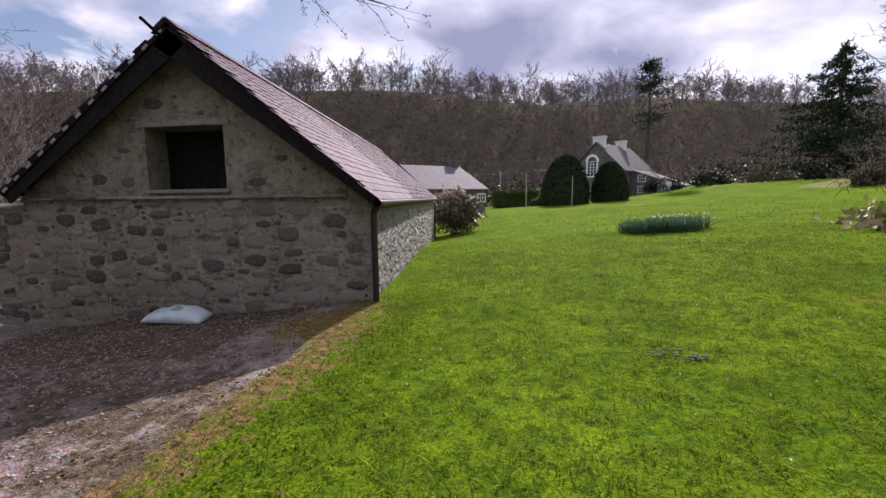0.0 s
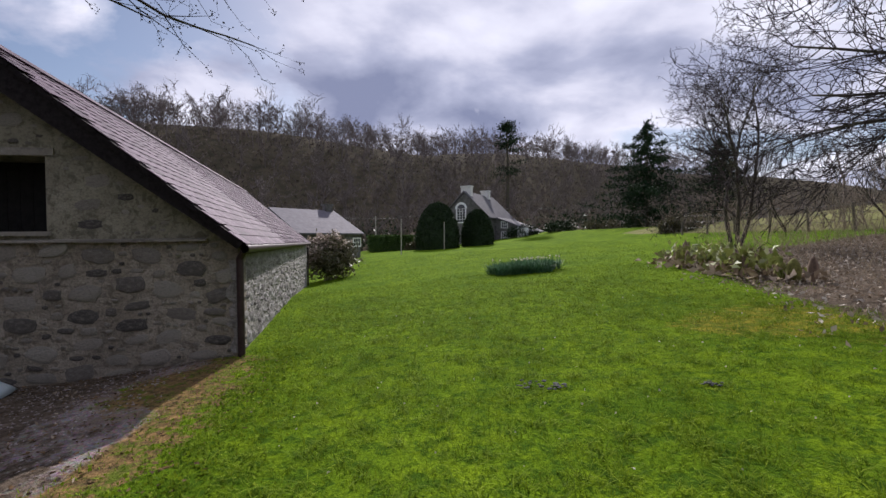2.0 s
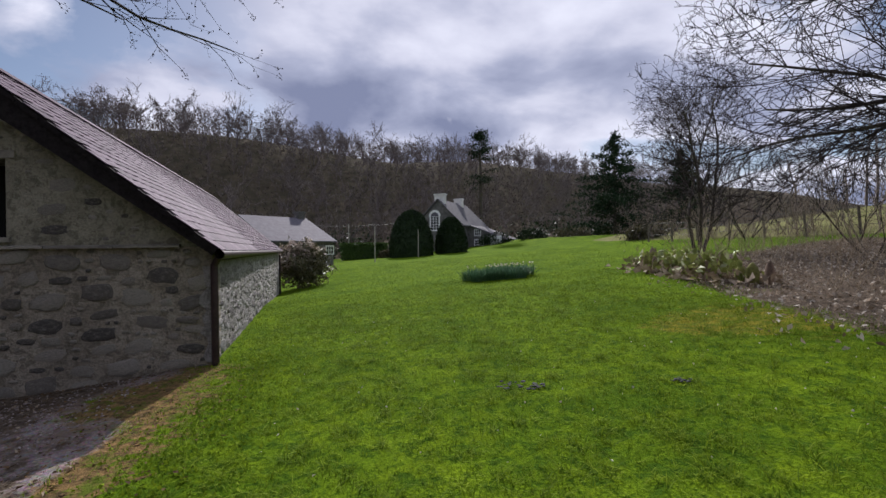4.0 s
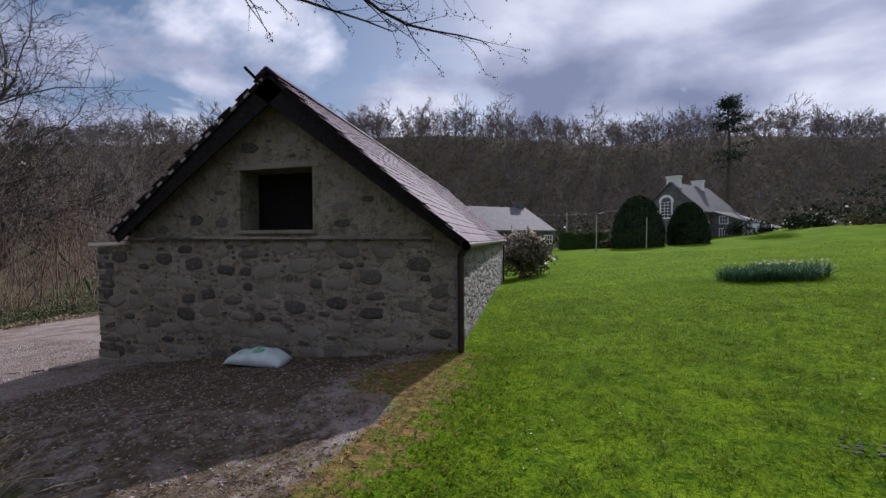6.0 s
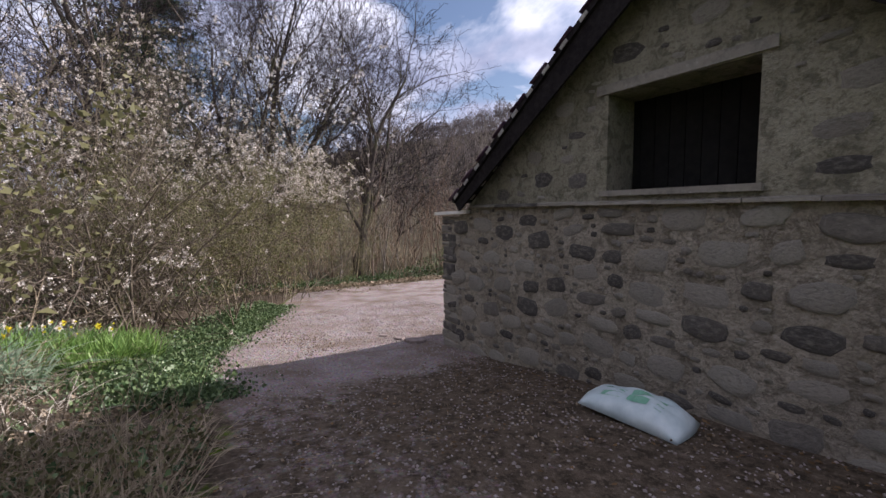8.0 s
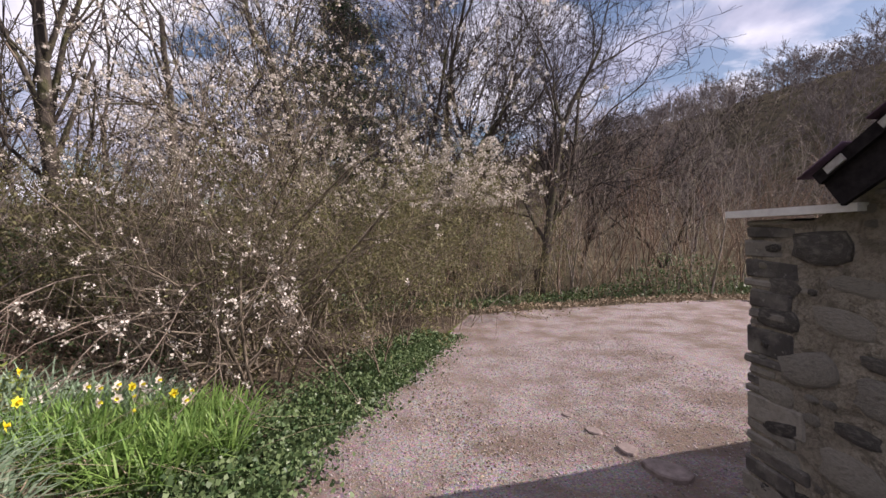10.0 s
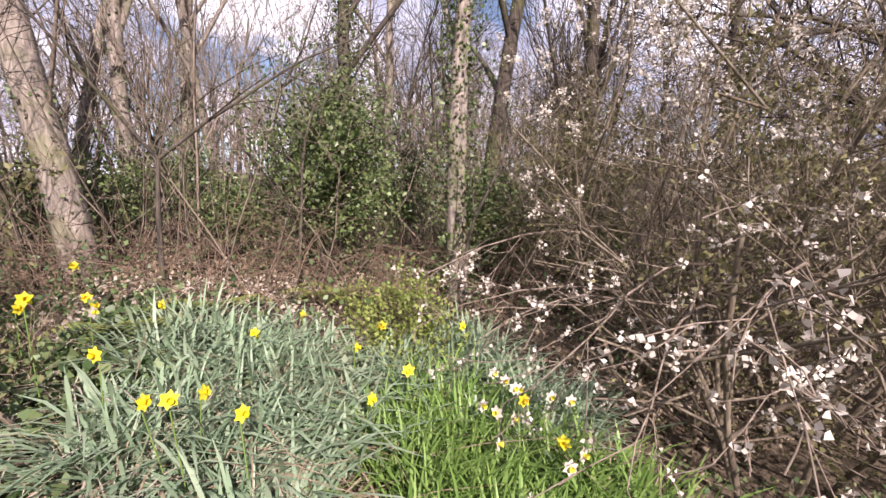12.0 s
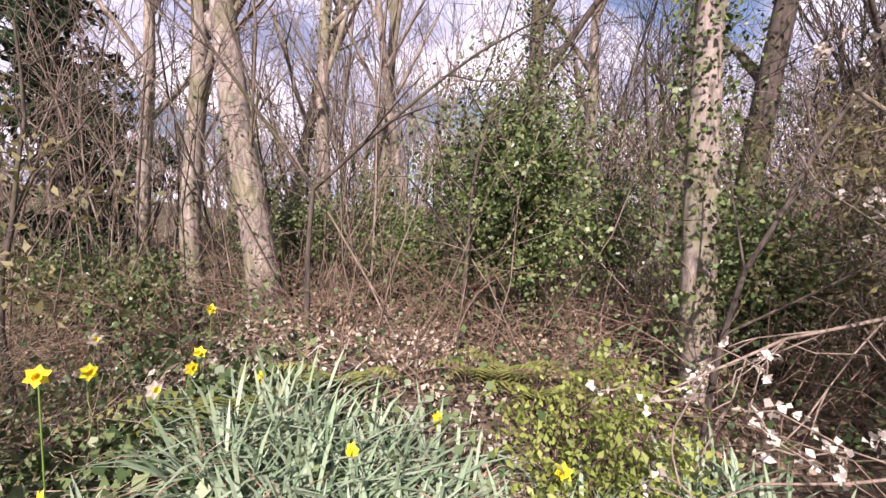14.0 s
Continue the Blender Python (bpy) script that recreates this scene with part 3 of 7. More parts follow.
def rubble(rng, u0, u1, z0, z1, inside, count, wide=(0.09, 0.46), proud=0.022):
    """Random rubble, the big stones first, the small ones in the gaps: rows u, z, width, height, depth, turn."""
    rows = []
    sizes = sorted((wide[0] + (wide[1] - wide[0]) * rng.random() ** 2.4 for _ in range(count)), reverse=True)
    for w in sizes:
        hh = max(0.05, min(0.24, w * rng.uniform(0.34, 0.85)))
        for _ in range(9):
            u, z = rng.uniform(u0, u1), rng.uniform(z0, z1)
            if not (inside(u - w * 0.45, z - hh * 0.45) and inside(u + w * 0.45, z + hh * 0.45)):
                continue
            if all(max(abs(u - r[0]) / (0.5 * (w + r[2]) + 0.008), abs(z - r[1]) / (0.5 * (hh + r[3]) + 0.008)) > 1 for r in rows):
                rows.append((u, z, w, hh, rng.uniform(0.002, proud), rng.gauss(0, 0.12)))
                break
    return rows


def lay_stones(rows, frame_of, parent, material, material_rest, most, rng, label):
    """The first rows as stones of their own, the others joined into one part."""
    meshes = [mesh_np("stone", v, q) for v, q in STONE_SHAPES]
    rest = []
    for i, (u, z, w, hh, dep, turn) in enumerate(rows):
        m = frame_of(u, z) @ pose(0, 0, 0, 0, math.degrees(turn), 0) @ Matrix.Diagonal((w, dep + 0.03, hh, 1))
        k = rng.randrange(len(meshes))
        if i < most:
            ob = place("stone", meshes[k], material, parent, smooth=True)
            ob.matrix_basis = m
        else:
            v, q = STONE_SHAPES[k]
            a = np.array(m)
            rest.append((v @ a[:3, :3].T + a[:3, 3], q))
    if rest:
        ob = place("stonework", joined("stonework", rest), material_rest, parent, label, True)
        ob["kind"] = "stuff"


def barn_ground(u, v=0.0):
    p = bp(u, v, 0)
    return h1(p.x, p.y)


OPEN = (-5.33, -4.08, 1.40, 2.31)
BAND_Z = 1.27
barn = thing("barn", on(-5, 13), "stone barn with a purple slate roof and a dark loft opening", "barn")


def eave_z(u):
    return EAVE_Z if u == EAVE_RX else EAVE_LZ


def roof_z(u):
    """Underside of the roof over the gable."""
    if u > RIDGE_X:
        return RIDGE_Z - (u - RIDGE_X) * (RIDGE_Z - EAVE_Z) / (EAVE_RX - RIDGE_X)
    return RIDGE_Z - (RIDGE_X - u) * (RIDGE_Z - EAVE_LZ) / (RIDGE_X - EAVE_LX)


def build_barn():
    rng = random.Random(21)
    o0, o1, oz0, oz1 = OPEN
    under = 0.10
    wall_l, wall_r = XL + 0.02, XR
    rows = [
        [(wall_l, -1.6), (wall_r, -1.6), (wall_r, roof_z(wall_r) - under), (wall_r - 0.1, BAND_Z), (wall_l + 0.62, BAND_Z), (wall_l + 0.4, 1.14), (wall_l, 1.14)],
    ]
    low = bmesh.new()
    for r in rows:
        prism_bm([bp(u, 0, z) for u, z in r], bp(0, 0.5, 0) - bp(0, 0, 0), low)
    lower = part("gable_wall", low, MORTAR, barn, "rubble stone wall in lime mortar")
    up = bmesh.new()
    top_l = [(wall_l + 0.62, BAND_Z), (o0, BAND_Z), (o0, roof_z(o0) - under), (wall_l + 0.62, roof_z(wall_l + 0.62) - under)]
    mid_b = [(o0, BAND_Z), (o1, BAND_Z), (o1, oz0), (o0, oz0)]
    mid_t = [(o0, oz1), (o1, oz1), (o1, roof_z(o1) - under), (RIDGE_X, RIDGE_Z - under), (o0, roof_z(o0) - under)]
    top_r = [(o1, BAND_Z), (wall_r - 0.1, BAND_Z), (wall_r - 0.1, roof_z(wall_r - 0.1) - under), (o1, roof_z(o1) - under)]
    for r in (top_l, mid_b, mid_t, top_r):
        prism_bm([bp(u, 0.02, z) for u, z in r], bp(0, 0.5, 0) - bp(0, 0.02, 0), up)
    upper = part("gable_top", up, RENDER, barn, "rough lime render over the upper gable")
    # ledge between render and stone
    u = wall_l + 0.75
    while u < wall_r - 0.35:
        w = min(rng.uniform(0.45, 0.9), wall_r - 0.35 - u)
        dz = rng.uniform(-0.006, 0.006)
        part("drip_slate", prism_bm([bp(u, -0.075, BAND_Z - 0.004 + dz), bp(u + w - 0.01, -0.075, BAND_Z - 0.004 + dz), bp(u + w - 0.01, 0.1, BAND_Z + 0.022 + dz), bp(u, 0.1, BAND_Z + 0.022 + dz)], (0, 0, 0.026)), STONE, upper)
        u += w
    # stones of the lower gable, the ones at eye level first
    hole = lambda u, z: not (o0 - 0.1 < u < o1 + 0.1 and oz0 - 0.1 < z < oz1 + 0.12)
    inside = lambda u, z: wall_l + 0.03 < u < wall_r - 0.05 and barn_ground(u) - 0.08 < z < (BAND_Z - 0.02 if u > wall_l + 0.6 else 1.12)
    rows = rubble(rng, wall_l, wall_r, -1.0, BAND_Z, inside, 1500, (0.06, 0.42))
    at_gable = lambda u, z: Matrix.Translation(bp(u, 0.025, z))
    lay_stones(rows, at_gable, lower, STONE, STONE_JOINED, 300, rng, "rubble stones bedded in mortar")
    inside_up = lambda u, z: hole(u, z) and wall_l + 0.8 < u < wall_r - 0.2 and z < roof_z(u) - 0.4 and z > BAND_Z + 0.05
    rows = [(a, b, w * 0.9, hh * 0.8, d * 0.35, t) for a, b, w, hh, d, t in rubble(rng, wall_l, wall_r, BAND_Z, RIDGE_Z, inside_up, 130)]
    at_top = lambda u, z: Matrix.Translation(bp(u, 0.045, z))
    lay_stones(rows, at_top, upper, STONE, STONE_JOINED, 120, rng, "")
    # strip of limewash that wraps round the lawn corner
    edge, zz = [], BAND_Z - 0.25
    while zz > barn_ground(wall_r) - 0.05:
        edge.append((wall_r - rng.uniform(0.05, 0.17), zz))
        zz -= rng.uniform(0.05, 0.12)
    loop = [bp(wall_r - 0.004, -0.026, BAND_Z - 0.25), *[bp(u, -0.026, z) for u, z in edge], bp(wall_r - 0.004, -0.026, edge[-1][1])]
    part("limewash_edge", prism_bm(loop, (0, 0.02, 0)), LIMEWASH, lower, "pale worn limewash at the corner")
    # lintel and sill of the loft opening
    part("lintel", prism_bm([bp(o0 - 0.12, 0.0, oz1), bp(o1 + 0.1, 0.0, oz1 + 0.012), bp(o1 + 0.1, 0.0, oz1 + 0.10), bp(o0 - 0.12, 0.0, oz1 + 0.09)], bp(0, 0.45, 0) - bp(0, 0, 0)), STONE_JOINED, barn, "long stone lintel")
    part("sill", prism_bm([bp(o0 - 0.05, -0.03, oz0 - 0.05), bp(o1 + 0.05, -0.03, oz0 - 0.055), bp(o1 + 0.05, -0.03, oz0), bp(o0 - 0.05, -0.03, oz0)], bp(0, 0.45, 0) - bp(0, 0, 0)), STONE_JOINED, barn, "stone sill")
    # boarded dark back of the opening
    back = place("loft_hatch", mesh_np("loft_hatch", np.array([bp(o0 - 0.1, 0.60, oz0 - 0.1), bp(o1 + 0.1, 0.60, oz0 - 0.1), bp(o1 + 0.1, 0.60, oz1 + 0.1), bp(o0 - 0.1, 0.60, oz1 + 0.1)]), [(0, 1, 2, 3)]), DARK_INSIDE, barn, "dark boarded hatch inside the loft opening")
    u = o0 - 0.1
    while u < o1 + 0.1:
        part("board", prism_bm([bp(u, 0.56, oz0 - 0.1), bp(u + 0.142, 0.56, oz0 - 0.1), bp(u + 0.142, 0.56, oz1 + 0.1), bp(u, 0.56, oz1 + 0.1)], (0, 0.03, 0)), DARK_INSIDE, back)
        u += 0.15
    # long east wall, lit by the sun
    east = bmesh.new()
    prism_bm([bp(XR, 0.502, -1.2), bp(XR, LENGTH, -1.2), bp(XR, LENGTH, 1.08), bp(XR, 0.502, 1.08)], (-0.5, 0, 0), east)
    prism_bm([bp(XL, 0.502, -2.6), bp(XL, LENGTH, -2.6), bp(XL, LENGTH, 1.14), bp(XL, 0.502, 1.14)], (0.75, 0, 0), east)
    prism_bm([bp(XL + 0.5, LENGTH - 0.5, -2), bp(XR - 0.5, LENGTH - 0.5, -2), bp(XR - 0.5, LENGTH - 0.5, 1.1), bp(RIDGE_X, LENGTH - 0.5, RIDGE_Z - 0.1), bp(XL + 0.5, LENGTH - 0.5, 1.1)], (0, 0.5, 0), east)
    side = part("side_wall", east, LIMEWASH, barn, "lime-washed rubble side walls")
    face = Matrix(((0, -1, 0), (1, 0, 0), (0, 0, 1))).to_4x4()
    inside_e = lambda v, z: 0.1 < v < LENGTH - 0.2 and barn_ground(XR, v) - 0.05 < z < 1.0
    rows = rubble(rng, 0.0, LENGTH, -0.5, 1.08, inside_e, 800, (0.07, 0.32))
    rows.sort()
    at_east = lambda v, z: Matrix.Translation(bp(XR, v, z) + Vector((-0.028, 0, 0))) @ pose(0, 0, 0, 0, 0, 90 - math.degrees(math.atan(LEAN_X)) * -1)
    lay_stones(rows, at_east, side, STONE_PALE, STONE_PALE_JOINED, 160, rng, "weathered stones showing through limewash")
    # west wall end: pier with a pale flat cap
    cap = bmesh.new()
    prism_bm([bp(XL - 0.10, -0.10, 1.165), bp(XL + 0.70, -0.08, 1.19), bp(XL + 0.70, 0.45, 1.19), bp(XL - 0.08, 0.50, 1.165)], (0, 0, 0.045), cap)
    part("cap_stone", cap, CAP_STONE, barn, "pale flat cap stone on the wall end")
    z = -1.3
    while z < 1.15:
        hh = min(rng.uniform(0.05, 0.19), 1.16 - z)
        j = [rng.uniform(-0.035, 0.03) for _ in range(8)]
        w = rng.uniform(0.18, 0.5)
        body = prism_bm([bp(XL - 0.01 + j[0], -0.015 + 0.5 * j[1], z), bp(XL + w, -0.012 + 0.5 * j[2], z), bp(XL + w, 0.40, z), bp(XL - 0.01 + j[3], 0.47, z)], (0.4 * j[4], 0, hh - rng.uniform(0.006, 0.02)))
        bmesh.ops.bevel(body, geom=list(body.edges), offset=0.012, segments=1, affect="EDGES")
        part("stone", body, STONE, lower)
        z += hh
    # roof
    n_r = Vector((RIDGE_Z - EAVE_Z, 0, EAVE_RX - RIDGE_X)).normalized()
    n_l = Vector((-(RIDGE_Z - EAVE_LZ), 0, RIDGE_X - EAVE_LX)).normalized()
    over = -0.31
    deck = bmesh.new()
    for (eu, nn) in ((EAVE_RX, n_r), (EAVE_LX, n_l)):
        prism_bm([bp(RIDGE_X, over + 0.03, RIDGE_Z), bp(eu, over + 0.03, eave_z(eu)), bp(eu, LENGTH + 0.1, eave_z(eu)), bp(RIDGE_X, LENGTH + 0.1, RIDGE_Z)], -nn * 0.06, deck)
    roof = part("roof", deck, TIMBER_AND_SHADE, barn, "dark timber underside of the roof")
    # slates: first the part over the lawn that is passed nearest
    slope_r = math.hypot(EAVE_RX - RIDGE_X, RIDGE_Z - EAVE_Z)
    courses, expo = 19, slope_r / 19
    base = bmesh.new()
    box_bm(-0.5, 0.5, -0.5, 0.5, 0.0, 1.0, 0, base)
    slate_mesh = bpy.data.meshes.new("slate")
    base.to_mesh(slate_mesh)
    base.free()
    sv = np.array([v.co[:] for v in slate_mesh.vertices])
    sq = np.array([p.vertices[:] for p in slate_mesh.polygons])
    rest, made = [], 0
    for side_i, (eu, nn) in enumerate(((EAVE_RX, n_r), (EAVE_LX, n_l))):
        down = Vector((eu - RIDGE_X, 0, eave_z(eu) - RIDGE_Z)).normalized()
        slope = math.hypot(eu - RIDGE_X, RIDGE_Z - eave_z(eu))
        for c in range(courses):
            s = slope * (c + 0.5) / courses
            v = over + (0.14 if c % 2 else 0.0)
            while v < LENGTH + 0.1:
                w = rng.uniform(0.25, 0.33)
                mid = bp(RIDGE_X, v + w / 2, RIDGE_Z) + down * (s + 0.02 + rng.uniform(-0.006, 0.006)) + nn * 0.016
                ax = Vector((LEAN_X, 1, 0)).normalized()
                m = Matrix((ax, -down, nn)).transposed().to_4x4()
                m = Matrix.Translation(mid) @ m @ pose(0, 0, 0, -1.9 + rng.gauss(0, 0.5), 0, rng.gauss(0, 0.8)) @ Matrix.Diagonal((w - 0.006, slope / courses + 0.07, 0.009, 1))
                if side_i == 0 and made < 300 and v < 4.2:
                    ob = place("slate", slate_mesh, SLATE, roof)
                    ob.matrix_basis = m
                    made += 1
                else:
                    a = np.array(m)
                    rest.append((sv @ a[:3, :3].T + a[:3, 3], sq))
                v += w
    ob = place("slating", joined("slating", rest), SLATE_JOINED, roof, "overlapping purple slates")
    ob["kind"] = "stuff"
    v = over
    while v < LENGTH + 0.1:
        cap2 = bmesh.new()
        for sgn, nn in ((1, n_r), (-1, n_l)):
            e = 0.17 if sgn > 0 else -0.17
            k = (RIDGE_Z - EAVE_Z) / (EAVE_RX - RIDGE_X) if sgn > 0 else (RIDGE_Z - EAVE_LZ) / (RIDGE_X - EAVE_LX)
            prism_bm([bp(RIDGE_X, v, RIDGE_Z + 0.05), bp(RIDGE_X + e, v, RIDGE_Z + 0.05 - k * 0.17), bp(RIDGE_X + e, v + 0.44, RIDGE_Z + 0.05 - k * 0.17), bp(RIDGE_X, v + 0.44, RIDGE_Z + 0.05)], nn * 0.02, cap2)
        part("ridge_tile", cap2, SLATE, roof)
        v += 0.45
    # verge: dark strip paints soffit and overhang shade, pale batten ends under the overhang
    for eu, nn, lbl in ((EAVE_RX, n_r, "dark strip standing for the soffit and the shade under the verge"), (EAVE_LX, n_l, "dark strip standing for the soffit and the shade under the verge")):
        down = Vector((eu - RIDGE_X, 0, eave_z(eu) - RIDGE_Z))
        vb = prism_bm([bp(RIDGE_X, over + 0.06, RIDGE_Z) - nn * 0.05, bp(RIDGE_X, over + 0.06, RIDGE_Z) + down - nn * 0.05, bp(RIDGE_X, over + 0.06, RIDGE_Z) + down - nn * (0.10 if eu == EAVE_RX else 0.20), bp(RIDGE_X, over + 0.06, RIDGE_Z) - nn * 0.36], (0, 0.03, 0))
        part("verge_shade_strip", vb, TIMBER_AND_SHADE, barn, lbl)
        n = 13
        for i in range(n):
            f = (i + 0.6) / n
            c = bp(RIDGE_X, over + 0.02, RIDGE_Z) + down * f
            dn = down.normalized()
            b = prism_bm([c - dn * 0.05 - nn * 0.012, c + dn * 0.05 - nn * 0.012, c + dn * 0.05 - nn * 0.05, c - dn * 0.05 - nn * 0.05], (0, 0.30, 0))
            part("batten", b, TIMBER_PALE if eu == EAVE_LX else TIMBER_AND_SHADE, roof)
    purlin = tube_mesh("purlin", np.array([[*(bp(RIDGE_X - 0.17, -0.55, RIDGE_Z - 0.03)), *(bp(RIDGE_X - 0.05, -0.1, RIDGE_Z - 0.26)), 0.022, 0.022]]), 6)
    place("iron_hook", purlin, TIMBER_AND_SHADE, barn, "short bar sticking out under the ridge")
    # gutter and downpipe at the lawn corner
    ga, gb = bp(EAVE_RX + 0.03, -0.30, EAVE_Z - 0.07), bp(EAVE_RX + 0.03, LENGTH + 0.05, EAVE_Z - 0.07)
    place("gutter", tube_mesh("gutter", [(*ga, *gb, 0.055, 0.055)], 8), PIPE, barn, "dark half-round gutter", True)
    x, y = XR + 0.035, G - 0.05
    zb = h1(x, y) - 0.03
    place("downpipe", tube_mesh("downpipe", [(EAVE_RX, y - 0.05, EAVE_Z - 0.08, x, y, EAVE_Z - 0.2, 0.045, 0.045), (x, y, EAVE_Z - 0.19, x, y, zb, 0.045, 0.045)], 10), PIPE, barn, "dark painted downpipe at the corner", True)
    # far downpipe strip
    e = bp(XR + 0.05, LENGTH - 0.1, 0)
    place("downpipe", tube_mesh("downpipe", [(e.x, e.y, 1.0, e.x, e.y, h1(e.x, e.y), 0.04, 0.04)], 8), PIPE, barn, "", True)


build_barn()


# ---- sack by the barn ----
def sack():
    bm = bmesh.new()
    nx, ny = 30, 16
    rng = random.Random(4)
    grid = {}
    for lay in (0, 1):
        for i in range(nx + 1):
            for j in range(ny + 1):
                u, v = i / nx * 2 - 1, j / ny * 2 - 1
                edge = (1 - abs(u) ** 3.2) * (1 - abs(v) ** 2.6)
                pinch = 1 - 0.10 * abs(u) ** 2 * (1 - abs(v))
                fat = 0.16 * max(0, edge) ** 0.6
                crease = 0.012 * math.sin(9 * u + 5 * v) * edge + 0.010 * math.sin(17 * v - 7 * u) * edge
                x, y = 0.43 * u * (1 - 0.06 * v * v), 0.21 * v * pinch
                sag = 1 + 0.16 * math.sin(2.2 * u + 0.5)
                z = 0.035 + (fat * sag + crease if lay else -0.03 * edge)
                if (lay, i, j) not in grid:
                    if lay and (i in (0, nx) or j in (0, ny)):
                        grid[(lay, i, j)] = grid[(0, i, j)]
                    else:
                        grid[(lay, i, j)] = bm.verts.new((x, y, max(0.0, z)))
        for i in range(nx):
            for j in range(ny):
                f = [grid[(lay, i, j)], grid[(lay, i + 1, j)], grid[(lay, i + 1, j + 1)], grid[(lay, i, j + 1)]]
                bm.faces.new(f if lay else f[::-1])
    s = thing("sack", on(-4.66, 5.52), "pale plastic garden sack lying against the barn wall", "sack")
    m = Matrix.Translation(on(-4.66, 5.52, 0.01)) @ pose(0, 0, 0, 3, 2, 6)
    body = part("bag", bm, BAG_PLASTIC, s, smooth=True)
    body.matrix_basis = m
    for i in range(9):
        u0, u1 = -0.25 + 0.055 * i, -0.25 + 0.055 * (i + 1)
        for a, b in ((-0.55, -0.25), (-0.1, 0.1)):
            if (i * 7 + int(a * 10)) % 4:
                pr = bmesh.new()
                pts = []
                for u, v in ((u0, a), (u1, a), (u1, b), (u0, b)):
                    uu = u / 0.43
                    edge = (1 - abs(uu) ** 3.2) * (1 - abs(v) ** 2.6)
                    z = 0.035 + 0.16 * edge ** 0.6 * (1 + 0.16 * math.sin(2.2 * uu + 0.5)) + 0.012 * math.sin(9 * uu + 5 * v) * edge + 0.010 * math.sin(17 * v - 7 * uu) * edge + 0.004
                    pts.append(pr.verts.new((u, 0.21 * v, z)))
                pr.faces.new(pts)
                ob = part("print_bar", pr, BAG_GREEN, s, "faded green print")
                ob.matrix_basis = m


sack()


# ---- far buildings ----
def axes(cx, cy, turn):
    c, s = math.cos(radians(turn)), math.sin(radians(turn))
    return lambda u, v, z: Vector((cx + u * c - v * s, cy + u * s + v * c, z))


def window_part(parent, P, u, v, z, w, hgt, arched=False):
    """A white-framed sash window in a wall that faces local -v."""
    win = place("window", bpy.data.meshes.new("window"), WHITE_PAINT, parent)
    fr = bmesh.new()
    t = 0.09 if not arched else 0.16
    for a, b, c, d in ((u - w / 2 - t, u - w / 2, z, z + hgt), (u + w / 2, u + w / 2 + t, z, z + hgt), (u - w / 2 - t, u + w / 2 + t, z - t, z)):
        prism_bm([P(a, v - 0.06, c), P(b, v - 0.06, c), P(b, v - 0.06, d), P(a, v - 0.06, d)], P(0, 0.1, 0) - P(0, 0, 0), fr)
    if arched:
        n = 10
        for i in range(n):
            a0, a1 = math.pi * i / n, math.pi * (i + 1) / n
            r0, r1 = w / 2, w / 2 + 0.30
            prism_bm([P(u + r0 * math.cos(a0), v - 0.06, z + hgt + r0 * math.sin(a0)), P(u + r1 * math.cos(a0), v - 0.06, z + hgt + r1 * math.sin(a0)), P(u + r1 * math.cos(a1), v - 0.06, z + hgt + r1 * math.sin(a1)), P(u + r0 * math.cos(a1), v - 0.06, z + hgt + r0 * math.sin(a1))], P(0, 0.1, 0) - P(0, 0, 0), fr)
    else:
        prism_bm([P(u - w / 2 - t, v - 0.06, z + hgt), P(u + w / 2 + t, v - 0.06, z + hgt), P(u + w / 2 + t, v - 0.06, z + hgt + t), P(u - w / 2 - t, v - 0.06, z + hgt + t)], P(0, 0.1, 0) - P(0, 0, 0), fr)
    for k in (1 / 3, 2 / 3):
        x = u - w / 2 + w * k
        prism_bm([P(x - 0.025, v - 0.045, z), P(x + 0.025, v - 0.045, z), P(x + 0.025, v - 0.045, z + hgt), P(x - 0.025, v - 0.045, z + hgt)], P(0, 0.04, 0) - P(0, 0, 0), fr)
    m = int(hgt / 0.45) + 1
    for k in range(1, m + (1 if arched else 0)):
        zz = z + hgt * k / m
        prism_bm([P(u - w / 2, v - 0.047, zz - 0.025), P(u + w / 2, v - 0.047, zz - 0.025), P(u + w / 2, v - 0.047, zz + 0.025), P(u - w / 2, v - 0.047, zz + 0.025)], P(0, 0.04, 0) - P(0, 0, 0), fr)
    bmesh.ops.recalc_face_normals(fr, faces=fr.faces)
    fr.to_mesh(win.data)
    fr.free()
    loop = [P(u - w / 2, v - 0.02, z), P(u + w / 2, v - 0.02, z)]
    if arched:
        loop += [P(u + w / 2 * math.cos(math.pi * i / 8), v - 0.02, z + hgt + w / 2 * math.sin(math.pi * i / 8)) for i in range(9)]
    else:
        loop += [P(u + w / 2, v - 0.02, z + hgt), P(u - w / 2, v - 0.02, z + hgt)]
    part("pane", prism_bm(loop, P(0, 0.01, 0) - P(0, 0, 0)), WINDOW_GLASS, win)


def chimney_bm(P, u, v, z0, z1, w=1.0, d=0.6):
    bm = prism_bm([P(u - w / 2, v - d / 2, z0), P(u + w / 2, v - d / 2, z0), P(u + w / 2, v + d / 2, z0), P(u - w / 2, v + d / 2, z0)], (0, 0, z1 - z0))
    prism_bm([P(u - w / 2 - 0.1, v - d / 2 - 0.1, z1), P(u + w / 2 + 0.1, v - d / 2 - 0.1, z1), P(u + w / 2 + 0.1, v + d / 2 + 0.1, z1), P(u - w / 2 - 0.1, v + d / 2 + 0.1, z1)], (0, 0, 0.18), bm)
    return bm


